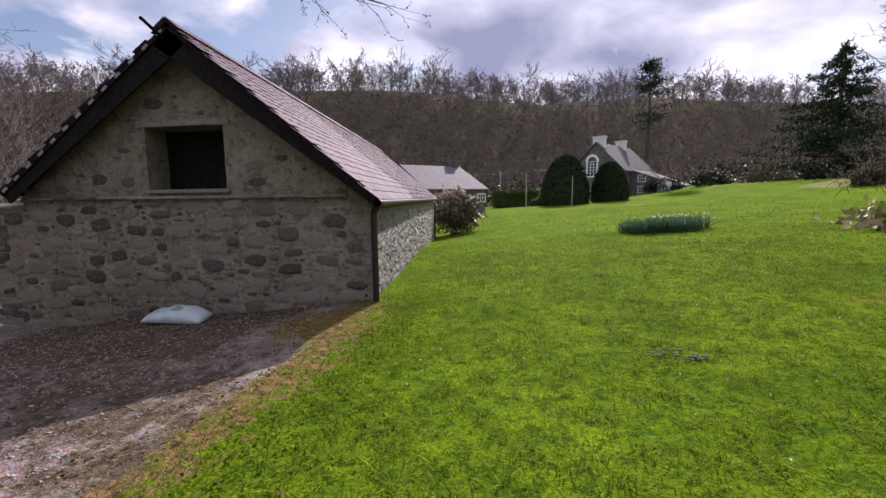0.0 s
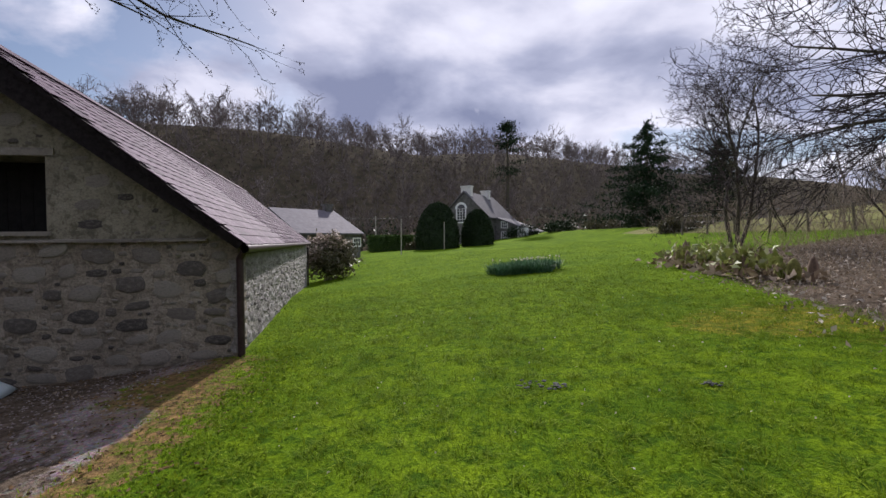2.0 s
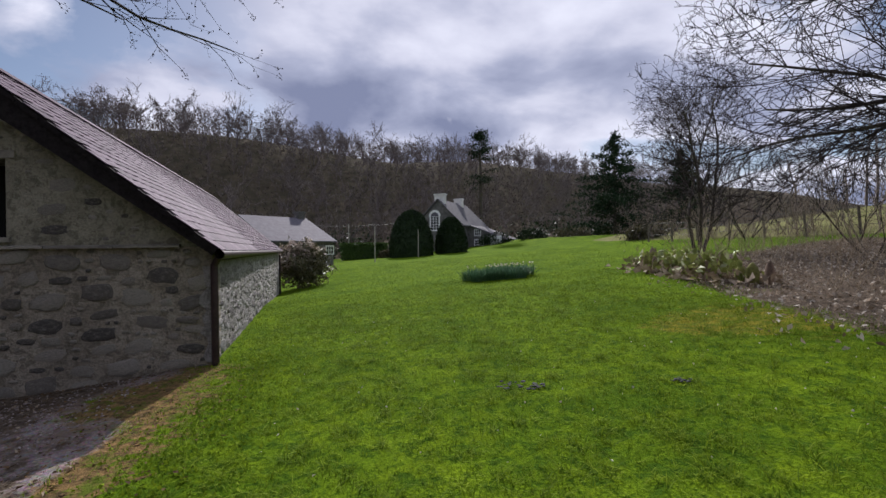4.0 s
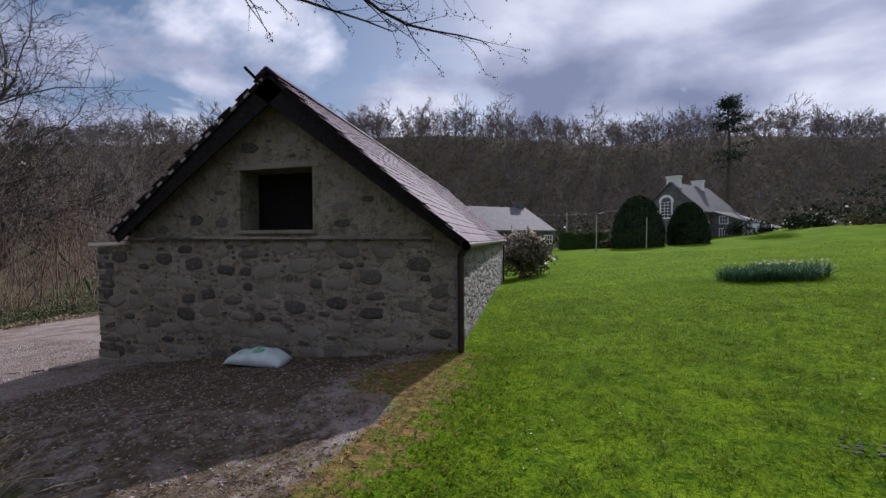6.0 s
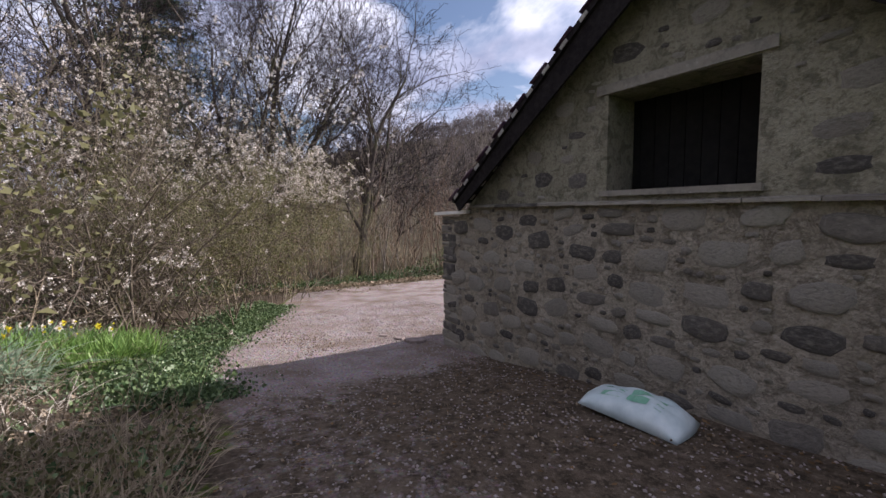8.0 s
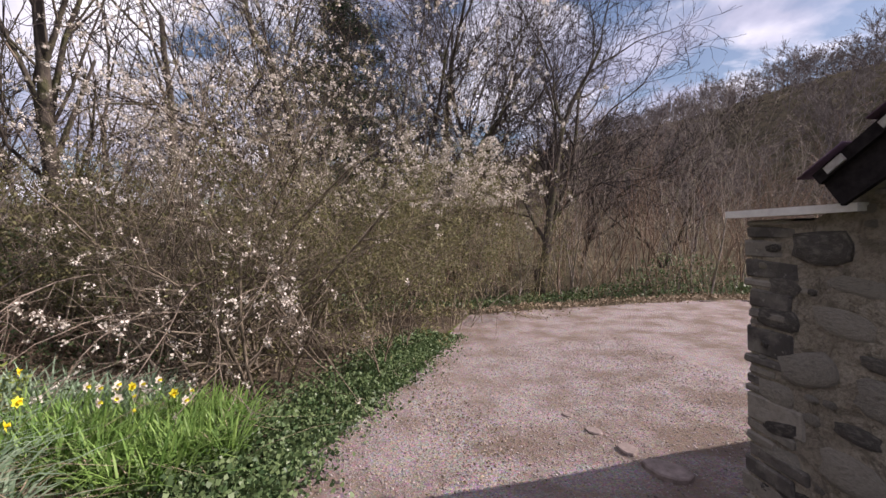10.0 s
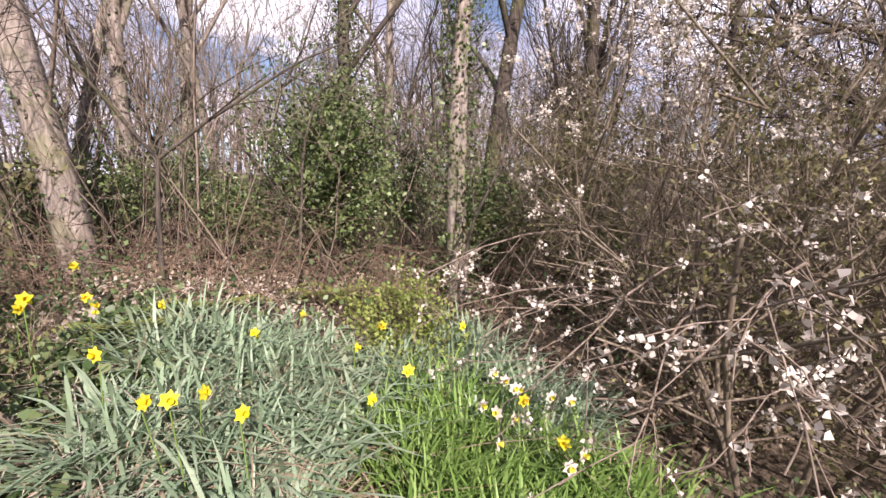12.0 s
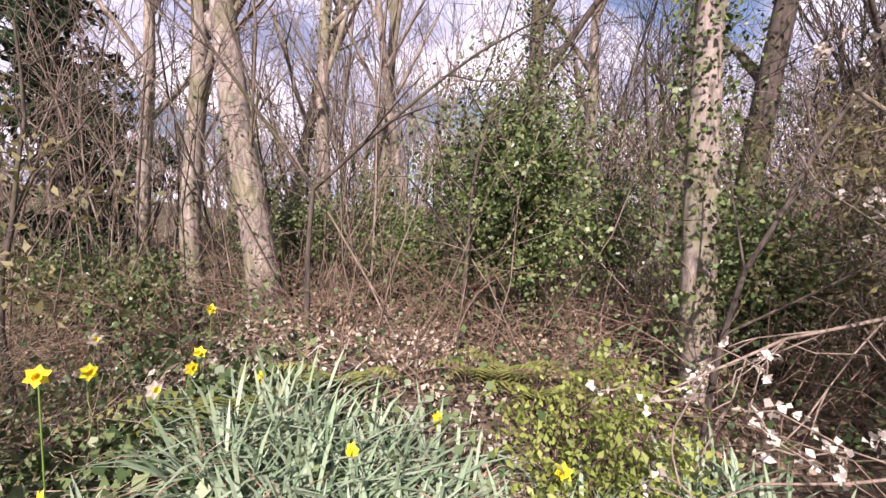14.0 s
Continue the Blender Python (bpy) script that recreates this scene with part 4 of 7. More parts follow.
def house():
    P = axes(12.7, 59.3, -37)
    g = h1(13, 60)
    e = thing("cottage", on(13, 61), "grey stone cottage with slate roof and white arched window", "house")
    hw, dep, ez, rz = 3.6, 11.0, g + 3.7, g + 7.25
    Q = lambda a, b: P(0, b, 0) - P(0, a, 0)
    part("wall", prism_bm([P(-hw, 0, g - 2), P(hw, 0, g - 2), P(hw, 0, ez), P(0, 0, rz - 0.1), P(-hw, 0, ez)], Q(0, dep)), HOUSE_STONE, e, "grey stone walls")
    roof = bmesh.new()
    for s in (-1, 1):
        prism_bm([P(0, -0.25, rz), P(s * (hw + 0.35), -0.25, ez - 0.3), P(s * (hw + 0.35), dep + 0.25, ez - 0.3), P(0, dep + 0.25, rz)], (0, 0, 0.16), roof)
    part("roof", roof, SLATE_GREY, e, "grey slate roof")
    part("wall", prism_bm([P(hw, 2.6, g - 2), P(hw + 5.2, 2.6, g - 2), P(hw + 5.2, 2.6, g + 1.6), P(hw, 2.6, ez - 0.2)], Q(0, 6.5)), HOUSE_STONE, e)
    part("roof", prism_bm([P(hw + 0.3, 2.3, ez - 0.2), P(hw + 5.6, 2.3, g + 1.45), P(hw + 5.6, 9.4, g + 1.45), P(hw + 0.3, 9.4, ez - 0.2)], (0, 0, 0.16)), SLATE_GREY, e, "long catslide slate roof")
    part("chimney", chimney_bm(P, 0.0, 0.9, rz - 0.8, rz + 0.75, 1.5, 0.8), CAP_STONE, e, "pale rendered chimney")
    part("chimney", chimney_bm(P, 0.0, 8.0, rz - 0.8, rz + 0.75, 1.3, 0.8), CAP_STONE, e, "pale rendered chimney")
    window_part(e, P, -0.5, 0.0, g + 3.0, 1.25, 1.9, True)
    window_part(e, P, 2.5, 0.0, g + 2.6, 0.9, 1.5)
    window_part(e, P, hw + 1.4, 2.6, g + 2.15, 0.8, 0.8)
    window_part(e, P, hw + 1.4, 2.6, g + 0.4, 0.8, 1.1)
    porch = prism_bm([P(hw + 3.6, 1.6, g - 1), P(hw + 5.0, 1.6, g - 1), P(hw + 5.0, 1.6, g + 2.0), P(hw + 3.6, 1.6, g + 2.0)], Q(0, 1.0))
    part("porch", porch, WHITE_PAINT, e, "small white porch")
    part("drainpipe", prism_bm([P(hw + 2.1, 2.5, g - 0.5), P(hw + 2.2, 2.5, g - 0.5), P(hw + 2.2, 2.5, g + 1.1), P(hw + 3.6, 2.5, g + 2.2), P(hw + 3.6, 2.5, g + 2.3), P(hw + 2.1, 2.5, g + 1.25)], Q(0, 0.06)), WHITE_PAINT, e, "white pipe")


def outbuilding():
    P = axes(-6.17, 39.25, 40.3)
    g = h1(-7, 38)
    e = thing("outbuilding", on(-7, 39), "low stone outbuilding with a slate roof", "building")
    hl, hw, ez, rz = 3.0, 4.1, 2.05, 4.05
    part("wall", prism_bm([P(-hl, -hw, g - 1.5), P(-hl, hw, g - 1.5), P(-hl, hw, ez), P(-hl, 0, rz - 0.1), P(-hl, -hw, ez)], P(2 * hl, 0, 0) - P(0, 0, 0)), HOUSE_STONE, e, "stone walls")
    roof = bmesh.new()
    for s in (-1, 1):
        prism_bm([P(-hl - 0.2, 0, rz), P(-hl - 0.2, s * (hw + 0.3), ez - 0.2), P(hl + 0.2, s * (hw + 0.3), ez - 0.2), P(hl + 0.2, 0, rz)], (0, 0, 0.12), roof)
    part("roof", roof, SLATE_SHEEN, e, "slate roof, coloured paler for the sky's reflection")
    part("chimney", chimney_bm(P, hl - 0.5, 0, rz - 0.5, rz + 0.5, 0.7, 0.6), HOUSE_STONE, e)
    window_part(e, P, 2.6, -hw, 0.9, 0.7, 0.6)


house()
outbuilding()


# ---- clipped and planted shapes on the lawn ----
def dome(name, x, y, rx, hgt, label, rng, square=False):
    """A clipped evergreen: a dense mass with short leaves over all of it."""
    z0 = h1(x, y) - 0.1
    n = 9000
    a = rng.uniform(0, 2 * np.pi, n)
    t = rng.uniform(0, 1, n) ** 0.8
    if square:
        u, w = rng.uniform(-1, 1, n), rng.uniform(-1, 1, n)
        top = rng.random(n) < 0.5
        px = u * rx
        py = np.where(top, w * 1.0, np.sign(w) * 1.0)
        pz = np.where(top, hgt, rng.uniform(0, 1, n) * hgt)
    else:
        prof = np.minimum(1, 0.94 + 0.3 * t) * np.sqrt(np.maximum(0, 1 - np.maximum(0, (t - 0.12) / 0.88) ** 2.0))
        px, py, pz = rx * prof * np.cos(a), rx * prof * np.sin(a), t * hgt
    j = rng.normal(0, 0.035, (n, 3))
    pts = np.stack([x + px, y + py, z0 + pz], axis=1) + j
    e = thing(name, (x, y, z0), label, "topiary" if not square else "hedge")
    v, q = leaves(pts, 0.17, rng, 0.7, 0.3)
    place("foliage", mesh_np("foliage", v, q), LEAF_YEW if not square else LEAF_BOX, e)
    bm = bmesh.new()
    if square:
        box_bm(x - rx + 0.05, x + rx - 0.05, y - 0.95, y + 0.95, z0, z0 + hgt - 0.06, 0.15, bm)
    else:
        rings = []
        for i in range(13):
            t = i / 12
            pr = min(1, 0.94 + 0.3 * t) * math.sqrt(max(0, 1 - max(0, (t - 0.12) / 0.88) ** 2.0)) * 0.98
            rings.append([bm.verts.new((x + rx * pr * math.cos(k * math.pi / 10) + 0.001 * k, y + rx * pr * math.sin(k * math.pi / 10), z0 + t * hgt * 0.985)) for k in range(20)])
        for r0, r1 in zip(rings, rings[1:]):
            for k in range(20):
                bm.faces.new((r0[k], r0[(k + 1) % 20], r1[(k + 1) % 20], r1[k]))
    part("core", bm, LEAF_YEW if not square else LEAF_BOX, e)
    return e


nrng = np.random.default_rng(7)
dome("yew_dome", 6.6, 44.6, 2.3, 4.9, "tall dark clipped yew dome on the lawn", nrng)
dome("yew_dome", 11.25, 46.0, 1.75, 4.0, "smaller rounded clipped yew beside the cottage", nrng)
dome("clipped_hedge", 1.9, 50.0, 2.6, 1.75, "low flat-topped clipped green hedge", nrng, True)


def pole(x, y, hgt, r=0.045):
    z = h1(x, y)
    e = thing("line_pole", (x, y, z), "slim silvered wooden pole standing in the lawn", "pole", "poles on the lawn")
    place("shaft", tube_mesh("shaft", [(x, y, z - 0.2, x + 0.02, y, z + hgt, r, r * 0.9)], 8), TIMBER_POST, e, smooth=True)
    place("cap", tube_mesh("cap", [(x + 0.02, y, z + hgt, x + 0.02, y, z + hgt + 0.06, r * 1.15, r * 0.5)], 8), TIMBER_POST, e)


pole(2.25, 37.0, 3.0)
pole(6.6, 40.5, 2.6)
pole(0.2, 52.0, 4.2, 0.07)
cab = []
for i in range(14):
    f0, f1 = i / 14, (i + 1) / 14
    a, b = Vector((-9, 55, 4.6)), Vector((9, 57, 5.0))
    p, q = a.lerp(b, f0), a.lerp(b, f1)
    p.z -= 2.4 * f0 * (1 - f0)
    q.z -= 2.4 * f1 * (1 - f1)
    cab.append((*p, *q, 0.02, 0.02))


def daffodil_patch(cx, cy):
    n = 2600
    a, r = nrng.uniform(0, 2 * np.pi, n), np.sqrt(nrng.uniform(0, 1, n))
    f = 0.86 + 0.14 * np.sin(a * 5)
    x, y = cx + 1.35 * r * f * np.cos(a) + 0.25 * r * np.sin(a), cy + 0.75 * r * f * np.sin(a)
    roots = np.stack([x, y, height(x, y) - 0.02], axis=1)
    e = thing("daffodil_clump", on(cx, cy), "oval clump of dark green daffodil leaves in the lawn", "plant")
    v, q = blades(roots, 0.48, 0.02, nrng, 0.42, 0.5)
    place("foliage", mesh_np("foliage", v, q), LEAF_STRAP_DARK, e)
    k = nrng.choice(n, 26, replace=False)
    pts = roots[k] + np.array([0, 0, 0.46])
    v, q = leaves(np.repeat(pts, 5, axis=0), 0.05, nrng, 0.9)
    place("bloom_mass", mesh_np("bloom_mass", v, q), PETAL_CREAM, e, "a few pale blooms")


daffodil_patch(4.75, 13.5)


def flowering_shrub(x, y, r, hgt):
    rng = random.Random(11)
    e = thing("rhododendron", on(x, y), "rounded shrub with cream blossom at the barn's far corner", "shrub")
    segs = np.concatenate([grow(rng, (x + rng.uniform(-.3, .3), y + rng.uniform(-.3, .3), h1(x, y) - 0.05), (rng.gauss(0, .5), rng.gauss(0, .5), 1), hgt * 0.62, 0.035, 3, 1.6, 0.6, 0.14, 0.02, 0.7, 0.3) for _ in range(9)])
    place("framework", tube_mesh("framework", segs[:, :8], 3), BARK_TWIG, e)
    n = 5600
    d = unit(nrng.normal(size=(n, 3)))
    lump = 0.80 + 0.30 * np.sin(d[:, 0] * 5 + d[:, 2] * 4 + 1) * np.cos(d[:, 1] * 6) + 0.12 * np.sin(d[:, 2] * 13 + d[:, 0] * 11)
    rad = nrng.uniform(0.3, 1.0, n) ** 0.45 * lump
    wide = r * np.where(d[:, 2] < 0, 1.12, 1.0)
    pts = np.stack([x + d[:, 0] * rad * wide, y + d[:, 1] * rad * wide, h1(x, y) + hgt * 0.46 + d[:, 2] * rad * hgt * 0.56], axis=1)
    pts = pts[pts[:, 2] > h1(x, y) + 0.06]
    v, q = leaves(pts, 0.19, nrng, 0.42)
    place("foliage", mesh_np("foliage", v, q), LEAF_SHRUB, e)
    k = pts[(nrng.random(len(pts)) < 0.15) & (pts[:, 2] > h1(x, y) + 0.55 * hgt + 0.5 * (pts[:, 0] - x))]
    v, q = leaves(np.repeat(k, 9, axis=0) + nrng.normal(0, 0.055, (9 * len(k), 3)), 0.12, nrng, 0.9)
    place("blossom", mesh_np("blossom", v, q), PETAL_PINK, e, "cream-pink flower trusses")


flowering_shrub(-2.35, 22.4, 1.45, 2.45)


# ---- wooded hill and far trees ----
def far_wood():
    rng = random.Random(3)
    protos, sprays = [], []
    for k in range(10):
        segs = grow(rng, (0, 0, 0), (rng.gauss(0, .07), rng.gauss(0, .07), 1), rng.uniform(4.4, 5.6), 0.12, 2, 1.9, 0.64, 0.12, 0.06, 0.78, 1.2, 0.75, 0.25, coarse=True)
        ends = segs[segs[:, 8] >= 1]
        protos.append(segs[segs[:, 8] < 2])
        tip = np.repeat(ends[:, 3:6], 5, axis=0)
        run = unit(np.repeat(unit(ends[:, 3:6] - ends[:, :3]), 5, axis=0) + nrng.normal(0, 0.5, tip.shape) + (0, 0, 0.2))
        sprays.append((tip - run * nrng.uniform(0, 1.0, (len(tip), 1)), run * nrng.uniform(0.6, 1.5, (len(tip), 1)), unit(np.cross(run, nrng.normal(size=tip.shape))) * 0.028))
    rows, twigs, count, tries = [], [], 0, 0
    while count < 1380 and tries < 90000:
        tries += 1
        ang = rng.uniform(-80, 62)
        r = rng.uniform(50, 190)
        x, y = r * math.sin(radians(ang)), r * math.cos(radians(ang))
        d = -0.25 * x + 0.968 * y - 57
        if not 2 < d < 92 or rng.random() > (1.0 if d > 46 else 0.5):
            continue
        count += 1
        kind = rng.randrange(10)
        s = rng.uniform(0.65, 1.1) * (1.0 if rng.random() < 0.85 else 1.3)
        a = rng.uniform(0, 6.28)
        c, sn = math.cos(a) * s, math.sin(a) * s
        z = h1(x, y) - 0.2
        turn = np.array(((c, -sn, 0), (sn, c, 0), (0, 0, s)))
        m = protos[kind][:, :8].copy()
        m[:, :3] = m[:, :3] @ turn.T + (x, y, z)
        m[:, 3:6] = m[:, 3:6] @ turn.T + (x, y, z)
        m[:, 6:] = np.maximum(m[:, 6:] * s, 0.03)
        rows.append(m)
        foot, run, side = (w @ turn.T for w in sprays[kind])
        foot = foot + (x, y, z)
        twigs.append(np.stack([foot - side, foot + side, foot + run + side * 0.5, foot + run - side * 0.5], axis=1).reshape(-1, 3))
    tv = np.concatenate(twigs)
    ob = place("hillside_twigs", mesh_np("hillside_twigs", tv, np.arange(len(tv)).reshape(-1, 4)), BARK_FAR)
    tagged(ob, "fine bare twigs of the hillside wood's rounded crowns", "woodland", kind="stuff")
    ob = place("hillside_wood", tube_mesh("hillside_wood", np.concatenate(rows), 3), BARK_FAR)
    tagged(ob, "bare grey-brown deciduous wood covering the hillside", "woodland", kind="stuff")
    # undergrowth between the trunks, and evergreens along the foot of the slope
    n = 60000
    ang, r = nrng.uniform(-1.4, 1.1, n), nrng.uniform(50, 190, n)
    x, y = r * np.sin(ang), r * np.cos(ang)
    d = -0.25 * x + 0.968 * y - 57
    keep = (d > 0) & (d < 88)
    x, y, d = x[keep], y[keep], d[keep]
    pts = np.stack([x, y, height(x, y) + nrng.uniform(0, 1.0, len(x)) ** 1.4 * (3.0 + 3.5 * smooth(40, 60, d))], axis=1)
    v, q = leaves(pts, 0.8, nrng, 0.3, 1.2)
    ob = place("hillside_scrub", mesh_np("hillside_scrub", v, q), leaf_material("scrub_leaf", (0.095, 0.08, 0.066), (0.21, 0.168, 0.142), 0.9, 0.1, 0.1))
    tagged(ob, "brown scrub and saplings under the hillside trees", "undergrowth", kind="stuff")
    n = 9000
    x, y = nrng.uniform(-45, 45, n), nrng.uniform(55, 85, n)
    d = -0.25 * x + 0.968 * y - 57
    keep = (d > 0) & (d < 14) & (wobble(x, y, 0.35) + 0.5 * wobble(x, y, 0.9) > 0.05)
    x, y = x[keep], y[keep]
    v, q = leaves(np.stack([x, y, height(x, y) + nrng.uniform(0, 1, len(x)) * 2.6], axis=1), 0.6, nrng, 0.6, 0.2)
    ob = place("slope_evergreens", mesh_np("slope_evergreens", v, q), LEAF_YEW)
    tagged(ob, "dark evergreen undergrowth along the foot of the wood", "undergrowth", kind="stuff")


far_wood()


def conifer(x, y, hgt, width, label, rng, bare=0.06, name="conifer"):
    z = h1(x, y)
    e = thing(name, (x, y, z), label, "tree")
    place("trunk", tube_mesh("trunk", [(x, y, z - 0.3, x, y, z + hgt * 0.5, 0.02 * hgt, 0.014 * hgt), (x, y, z + hgt * 0.5, x, y, z + hgt, 0.014 * hgt, 0.02)], 8), BARK_DARK, e, smooth=True)
    pts, limbs = [], []
    k = int(hgt * 13)
    for i in range(k):
        f = bare + (1 - bare) * (i / k)
        a = rng.uniform(0, 6.283)
        L = width * (1 - f) ** 0.75 * rng.uniform(0.6, 1.1) * (0.45 + 0.55 * min(1, (f - bare + 0.02) / 0.12)) + 0.15
        zz = z + hgt * f
        L *= 0.8 + 0.3 * math.sin(f * 19 + a * 2)
        drop = rng.uniform(-0.18, 0.16)
        tip = (x + L * math.cos(a), y + L * math.sin(a), zz + L * drop)
        limbs.append((x, y, zz, *tip, 0.012 + 0.008 * L, 0.006))
        for j in range(int(16 + 22 * L)):
            t = rng.uniform(0.15, 1.0)
            w = 0.32 * L * (1 - t * 0.6)
            pts.append((x + (tip[0] - x) * t + rng.gauss(0, w * 0.4), y + (tip[1] - y) * t + rng.gauss(0, w * 0.4), zz + (tip[2] - zz) * t + rng.gauss(-0.04, 0.10)))
    place("framework", tube_mesh("framework", limbs, 4), BARK_DARK, e)
    v, q = leaves(pts, 0.36, nrng, 0.32, -0.15)
    place("foliage", mesh_np("foliage", v, q), LEAF_NEEDLE, e)


crng = random.Random(17)
conifer(28.8, 41.6, 11.2, 7.4, "broad dark conifer at the edge of the lawn", crng)
conifer(35.5, 39.5, 8.6, 4.6, "dark rounded evergreen beyond the lawn", crng)
conifer(-41.0, 2.0, 25.0, 9.0, "tall dark conifer behind the scrub", crng)
conifer(-0.5, -9.5, 9.0, 3.2, "dark green conifer at the edge of the wood", crng)


def pine(x, y, hgt):
    z = h1(x, y)
    e = thing("pine", (x, y, z), "tall slim pine with a tufted dark crown", "tree")
    segs = [(x, y, z - 0.3, x + 0.3, y, z + hgt * 0.6, 0.35, 0.24), (x + 0.3, y, z + hgt * 0.6, x, y, z + hgt, 0.24, 0.05)]
    pts = []
    for i in range(46):
        f = crng.choice((0.52, 0.60, 0.74, 0.80, 0.86, 0.91, 0.95, 0.98)) + crng.gauss(0, 0.022)
        a = crng.uniform(0, 6.283)
        L = (0.9 + 4.6 * (1.02 - f) ** 0.8) * crng.uniform(0.5, 1.0)
        b = (x + 0.2, y, z + hgt * f)
        t = (b[0] + L * math.cos(a), b[1] + L * math.sin(a), b[2] + crng.uniform(-0.1, 0.5))
        segs.append((*b, *t, 0.07, 0.03))
        for j in range(55):
            g = crng.uniform(0.35, 1.05)
            pts.append(tuple(b[m] + (t[m] - b[m]) * g + crng.gauss(0, (0.5, 0.5, 0.16)[m]) for m in range(3)))
    place("trunk", tube_mesh("trunk", segs, 6), BARK_DARK, e, smooth=True)
    v, q = leaves(pts, 0.45, nrng, 0.3)
    place("foliage", mesh_np("foliage", v, q), LEAF_NEEDLE, e)


pine(22.7, 71.0, 18.6)


# hedges and low shrubs between the lawn's far edge and the wood
def low_shrub(x, y, r, hgt, label, material, n=1600):
    e = thing("shrub", on(x, y), label, "shrub", "shrubs along the lawn's edge")
    d = unit(nrng.normal(size=(n, 3)))
    d[:, 2] = np.abs(d[:, 2])
    rad = nrng.uniform(0.5, 1.0, n) ** 0.4 * (0.85 + 0.2 * np.sin(d[:, 0] * 5 + d[:, 1] * 4))
    pts = np.stack([x + d[:, 0] * rad * r, y + d[:, 1] * rad * r * 0.7, h1(x, y) + d[:, 2] * rad * hgt], axis=1)
    v, q = leaves(pts, 0.28, nrng, 0.55)
    place("foliage", mesh_np("foliage", v, q), material, e)
    rng = random.Random(int(x * 10))
    segs = np.concatenate([grow(rng, (x, y, h1(x, y) - 0.1), (rng.gauss(0, .6), rng.gauss(0, .6), 1), hgt * 0.7, 0.04, 2, 1.6, 0.6, 0.12, 0.0, 0.7, 0.4) for _ in range(5)])
    place("framework", tube_mesh("framework", segs[:, :8], 3), BARK_TWIG, e)


for x, y, r, hh, lb in ((20.5, 57, 2.6, 1.7, "rounded dark evergreen shrub near the cottage"), (24.5, 54, 2.4, 1.5, "low brown-green shrub behind the lawn"), (28.5, 50, 2.6, 1.4, "low spreading shrub behind the lawn"), (31.0, 46, 2.2, 1.6, "dense dark shrub beyond the lawn"), (4.4, 47.5, 1.0, 0.9, "small rounded shrub by the clipped yew"), (21.5, 27.5, 1.6, 1.1, "dark low rhododendron on the lawn's brow"), (24.5, 29.5, 1.4, 0.9, "low heather-like shrub on the lawn's brow")):
    low_shrub(x, y, r, hh, lb, LEAF_SHRUB if hh < 1.5 else LEAF_YEW)


# ---- fence and meadow ----
def fence():
    rng = random.Random(8)
    e = thing("fence", on(20, 12), "weathered post and wire fence along the meadow", "fence")
    pts = []
    for i in range(17):
        x, y = 19.3 + 0.13 * i + rng.gauss(0, 0.05), 24.5 - 1.9 * i
        z = h1(x, y)
        hh = 1.15 + rng.gauss(0, 0.06)
        lx, ly = rng.gauss(0, 0.05), rng.gauss(0, 0.05)
        place("post", tube_mesh("post", [(x, y, z - 0.3, x + lx, y + ly, z + hh, 0.06, 0.055), (x + lx, y + ly, z + hh, x + lx, y + ly, z + hh + 0.03, 0.055, 0.01)], 6), FENCE_WOOD, e)
        pts.append((x + lx, y + ly, z, hh))
    for k in (0.35, 0.65, 0.95):
        segs = [(a[0], a[1], a[2] + a[3] * k, b[0], b[1], b[2] + b[3] * k, 0.008, 0.008) for a, b in zip(pts, pts[1:])]
        place("wire", tube_mesh("wire", segs, 4), WIRE, e)


fence()


cable = place("overhead_cable", tube_mesh("overhead_cable", cab, 4), WIRE)
tagged(cable, "thin dark cable sagging in front of the wood", "cable")


# ---- bare garden trees ----
def garden_tree(seed, x, y, stems, length, radius, label, lean=0.25, levels=4, kids=1.55, ratio=0.66, angle=0.6, rise=0.03, bark=None, twig=None, step=0.6, bare=0.22, cut=1, bend=0.09):
    rng = random.Random(seed)
    rows = []
    for i in range(stems):
        a = 6.283 * i / stems + rng.uniform(-0.4, 0.4)
        l = lean if stems > 1 else lean * 0.3
        rows.append(grow(rng, (x + 0.12 * math.cos(a) * (stems > 1), y + 0.12 * math.sin(a) * (stems > 1), h1(x, y) - 0.15), (l * math.cos(a), l * math.sin(a), 1), length * rng.uniform(0.8, 1.1), radius * rng.uniform(0.7, 1.0), levels, kids, ratio, bend, rise, angle, step, 0.7, bare))
    segs = np.concatenate(rows)
    segs[:, 6:8] = np.maximum(segs[:, 6:8], 0.007 if length > 6 else 0.0045)
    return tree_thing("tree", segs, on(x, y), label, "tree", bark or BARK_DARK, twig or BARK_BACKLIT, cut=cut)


garden_tree(41, 14.7, 15.6, 3, 7.4, 0.105, "bare spreading garden tree with several stems", 0.2, 4, 1.85, 0.62, 0.85, bare=0.2, bend=0.11)
garden_tree(43, 20.0, 18.0, 4, 3.6, 0.045, "bare tangled tree behind the planted bed", 0.7, 4, 1.5, 0.66, 0.8)
garden_tree(45, 14.2, 6.2, 5, 2.4, 0.028, "low tangled bare shrub in the bed", 0.9, 4, 1.5, 0.62, 0.75)
garden_tree(46, 18.2, 12.0, 5, 2.8, 0.03, "bare twiggy shrub along the fence", 0.8, 4, 1.5, 0.62, 0.7)
garden_tree(44, 15.0, 9.5, 5, 2.9, 0.032, "low bare tangled shrub near the fence", 0.9, 4, 1.4, 0.62, 0.7)


